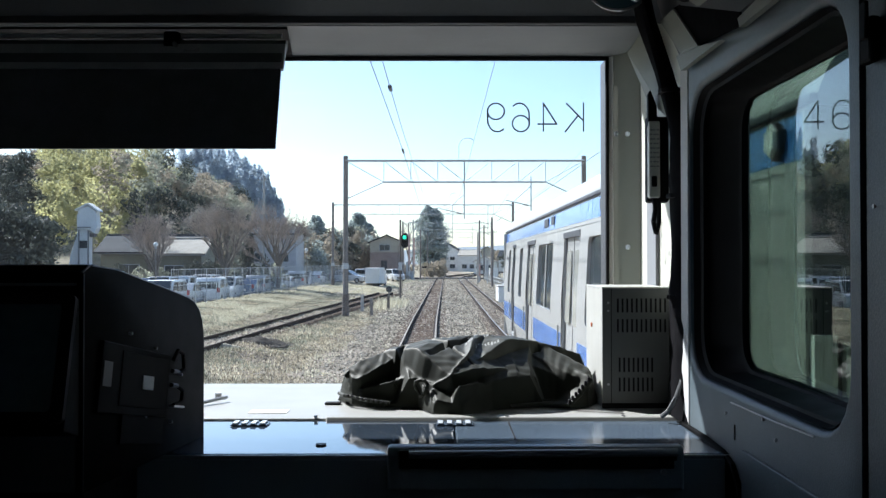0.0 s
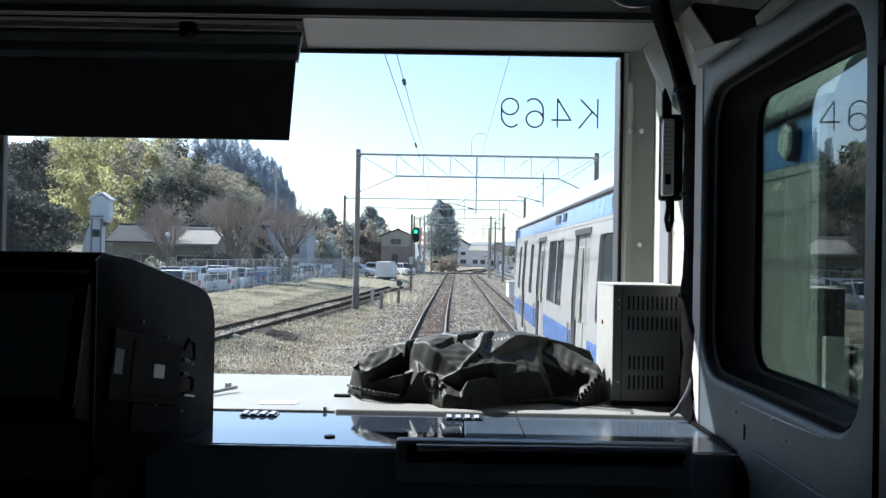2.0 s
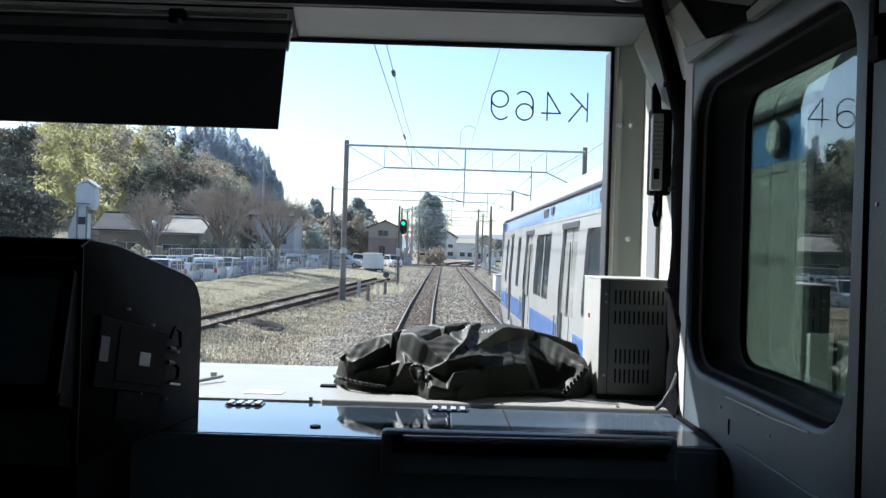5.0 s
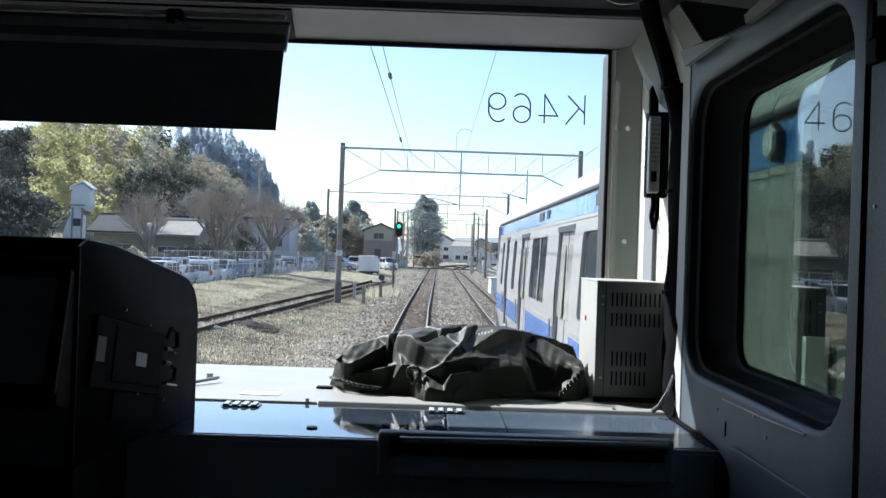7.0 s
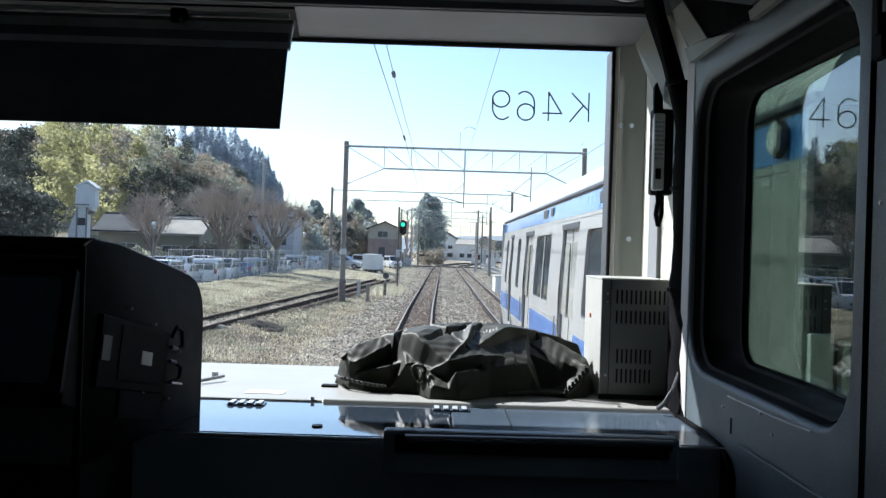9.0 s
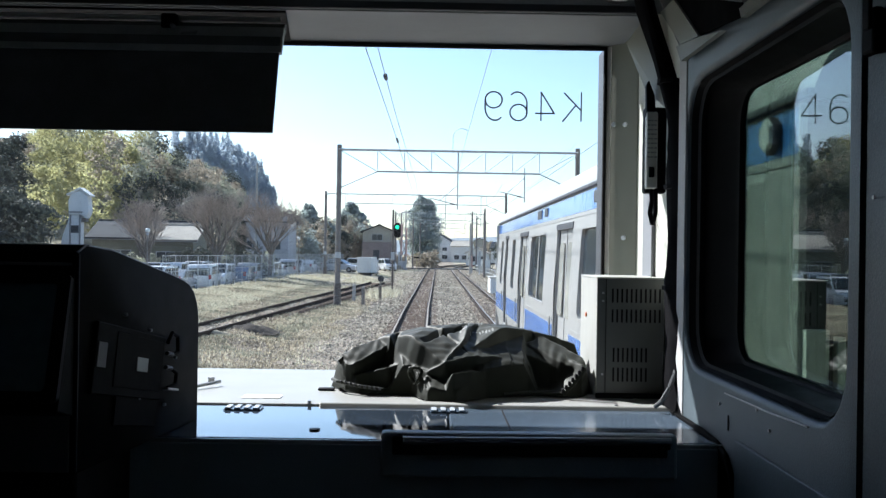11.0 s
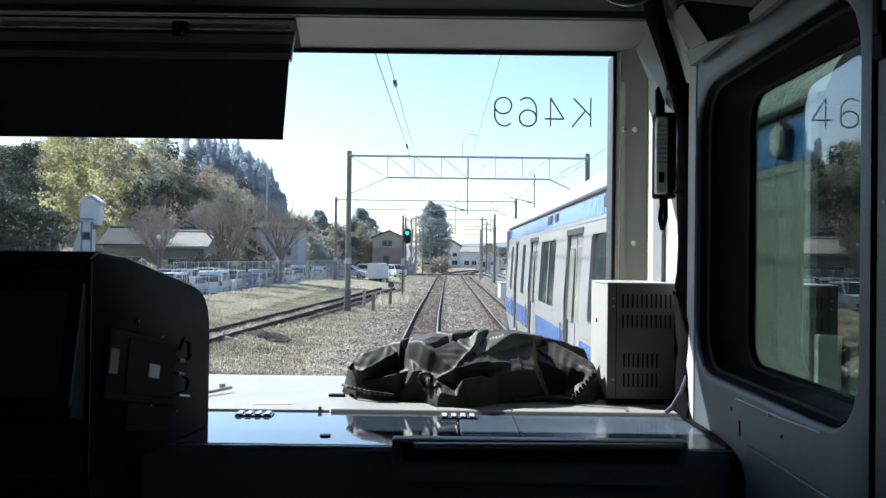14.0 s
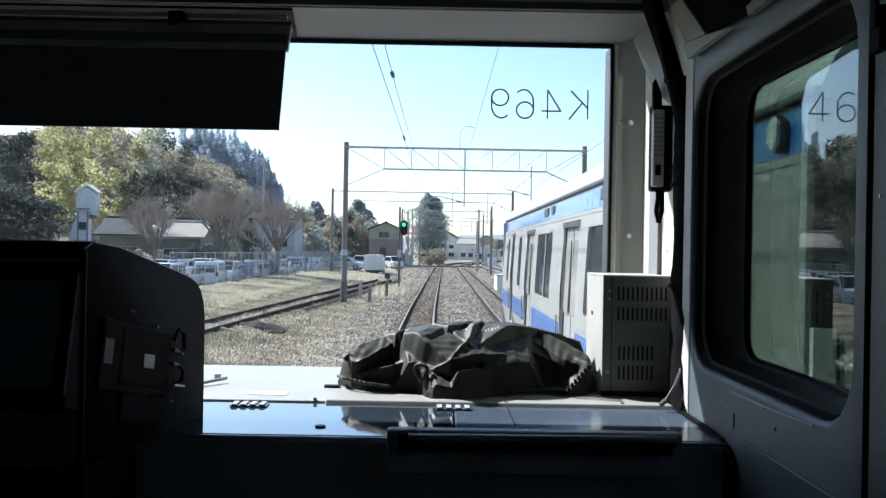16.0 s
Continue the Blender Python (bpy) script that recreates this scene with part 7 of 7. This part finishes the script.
        # the foot on the deck, which bulges out in the middle
        foot = np.interp(x, [-0.345, -0.30, -0.26, -0.13, -0.09, -0.02, 0.056, 0.165, 0.21, 0.251, 0.30, 0.338], [0.04, -0.05, -0.08, -0.092, -0.19, -0.215, -0.13, -0.08, -0.085, -0.106, -0.088, 0.0])
        z = np.minimum(z, 0.002 + 6.0 * np.maximum(0, y - foot))
        z = np.minimum(z, 0.002 + 2.2 * np.maximum(0, 0.17 - y))
        z = np.minimum(z, 0.002 + 3.0 * np.maximum(0, np.minimum(x + 0.349, 0.341 - x)))
        fine = 0.0009 * np.sin(90 * x + 50 * y + 5 * np.sin(23 * x)) * np.sin(60 * y - 35 * x + 4 * np.sin(19 * y)) + 0.0005 * np.sin(170 * x - 120 * y + 6 * np.sin(31 * x + 17 * y))
        return np.maximum(0.001, z + fine * np.clip(z / 0.05, 0, 1))
    nx, ny = 300, 190
    gx, gs = np.meshgrid(np.linspace(-0.351, 0.343, nx), np.linspace(0, 1, ny))
    gy = -0.222 + 0.40 * gs ** 1.15
    gz = height(gx, gy)
    # loose lips hang forward over the foot
    k = np.clip((0.06 - gy) / 0.12, 0, 1)
    gy = gy - k * k * (3 - 2 * k) * 0.35 * np.maximum(0.0, gz - 0.045)
    vs = np.stack([gx, gy, gz], -1).reshape(-1, 3).tolist()
    fs = []
    for j in range(ny - 1):
        for i in range(nx - 1):
            a = j * nx + i
            if max(vs[a][2], vs[a + 1][2], vs[a + nx][2], vs[a + nx + 1][2]) > 0.0045:
                fs.append((a, a + 1, a + nx + 1, a + nx))
    c = new("cloth", mesh_from("cloth", vs, fs, [NYLON], smooth=True))
    c.parent = t

    def roll(pts, r, name, mt):
        return part(name, tube(B(), pts, r, 8), mt, t, smooth=True)
    hem = roll([(-0.338, 0.0, 0.026), (-0.318, -0.055, 0.028), (-0.26, -0.096, 0.022), (-0.20, -0.105, 0.016)], 0.0045, "zip_hem", NYLON)
    for k in range(9):
        x = -0.312 + k * 0.0125
        y = float(np.interp(x, [-0.318, -0.26, -0.20], [-0.060, -0.102, -0.111]))
        z = float(np.interp(x, [-0.318, -0.26, -0.20], [0.028, 0.022, 0.016]))
        part("zip_tooth", box(B(), (x, y - 0.002, z - 0.003), (x + 0.006, y + 0.002, z + 0.005), 0.001), TRAIN_DARK, hem)
    strap = roll([(0.10, -0.122, 0.010), (0.17, -0.094, 0.012), (0.225, -0.098, 0.010), (0.251, -0.112, 0.012), (0.280, -0.110, 0.042), (0.306, -0.098, 0.074)], 0.005, "strap", NYLON)
    for k in range(7):
        f = k / 6
        part("strap_stud", box(B(), (0.245 + 0.050 * f, -0.122 + 0.014 * f, 0.014 + 0.054 * f), (0.252 + 0.050 * f, -0.110 + 0.014 * f, 0.026 + 0.054 * f), 0.002), RUBBER, strap)
    part("strap_tab", box(B(), (-0.372, -0.035, 0.0), (-0.330, -0.008, 0.006), 0.003), RUBBER, t)
    loop = [(-0.120 + 0.014 * math.cos(a) + 0.004 * math.sin(2 * a), -0.130 - 0.012 * math.cos(a), 0.056 + 0.020 * math.sin(a)) for a in np.linspace(0, 2 * math.pi, 17)]
    part("strap_loop", tube(B(), loop, 0.0048, 6), NYLON, t, smooth=True)
    part("bag_corner", tube(B(), [(-0.322, -0.02, 0.072), (-0.304, -0.012, 0.088), (-0.286, -0.005, 0.093)], 0.008, 8), NYLON, t, smooth=True)
    for x0, y0, count in ((0.0, 0.075, 9), (-0.008, 0.012, 12)):
        for k in range(count):
            x = x0 + k * 0.0085
            y = y0 + 0.006 * (k % 3 == 1) - 0.06 * (x - x0)
            q = [(x, y), (x + 0.005, y + 0.003), (x + 0.0045, y + 0.020 + 0.006 * (k % 4 == 0)), (x, y + 0.018)]
            part("print_bar", slab(B(), [(u, v - 0.35 * max(0.0, float(height(u, v)) - 0.045) * float(np.clip((0.06 - v) / 0.12, 0, 1)) ** 2, float(height(u, v)) + 0.0014) for u, v in q], (0, 0.0006, -0.0008)), GREY_PRINT, t)


bag()


def lettering():
    """The set number on the outside of the screen, seen from within, so in mirror writing."""
    t = thing("number_sticker", (0.294, 2.8035, 3.144), "thin dark set number stuck on the windscreen", "sticker")
    def arc(cx, cz, rx, rz, a0, a1, n=22):
        return [(cx + rx * math.cos(radians(a0 + (a1 - a0) * k / n)), cz + rz * math.sin(radians(a0 + (a1 - a0) * k / n))) for k in range(n + 1)]
    six = [arc(0, -0.0185, 0.0255, 0.0245, 0, 360), [(-0.0255, -0.0185)] + arc(0.004, 0.005, 0.0295, 0.038, 170, 52, 14)]
    glyphs = (("K", 0.121, [[(-0.026, -0.043), (-0.026, 0.043)], [(0.026, 0.043), (-0.026, -0.010)], [(-0.010, 0.006), (0.029, -0.043)]]),
              ("4", 0.038, [[(0.012, -0.043), (0.012, 0.043), (-0.028, -0.020), (0.028, -0.020)]]),
              ("6", -0.042, six),
              ("9", -0.117, [[(-x, -z) for x, z in run] for run in six]))
    for ch, x, runs in glyphs:
        b = B()
        for run in runs:
            for (x0, z0), (x1, z1) in zip(run, run[1:]):
                rod(b, (x0, 0, z0), (x1, 0, z1), 0.0024, seg=6)
                rod(b, (x1, -0.003, z1), (x1, 0.003, z1), 0.0024, seg=8)
        bmesh.ops.transform(b, matrix=Matrix.Diagonal((-1, 0.15, 1, 1)), verts=b.verts)
        bmesh.ops.recalc_face_normals(b, faces=b.faces)
        for v in b.verts:
            v.co.x += x
        part("letter", b, INK, t)


lettering()
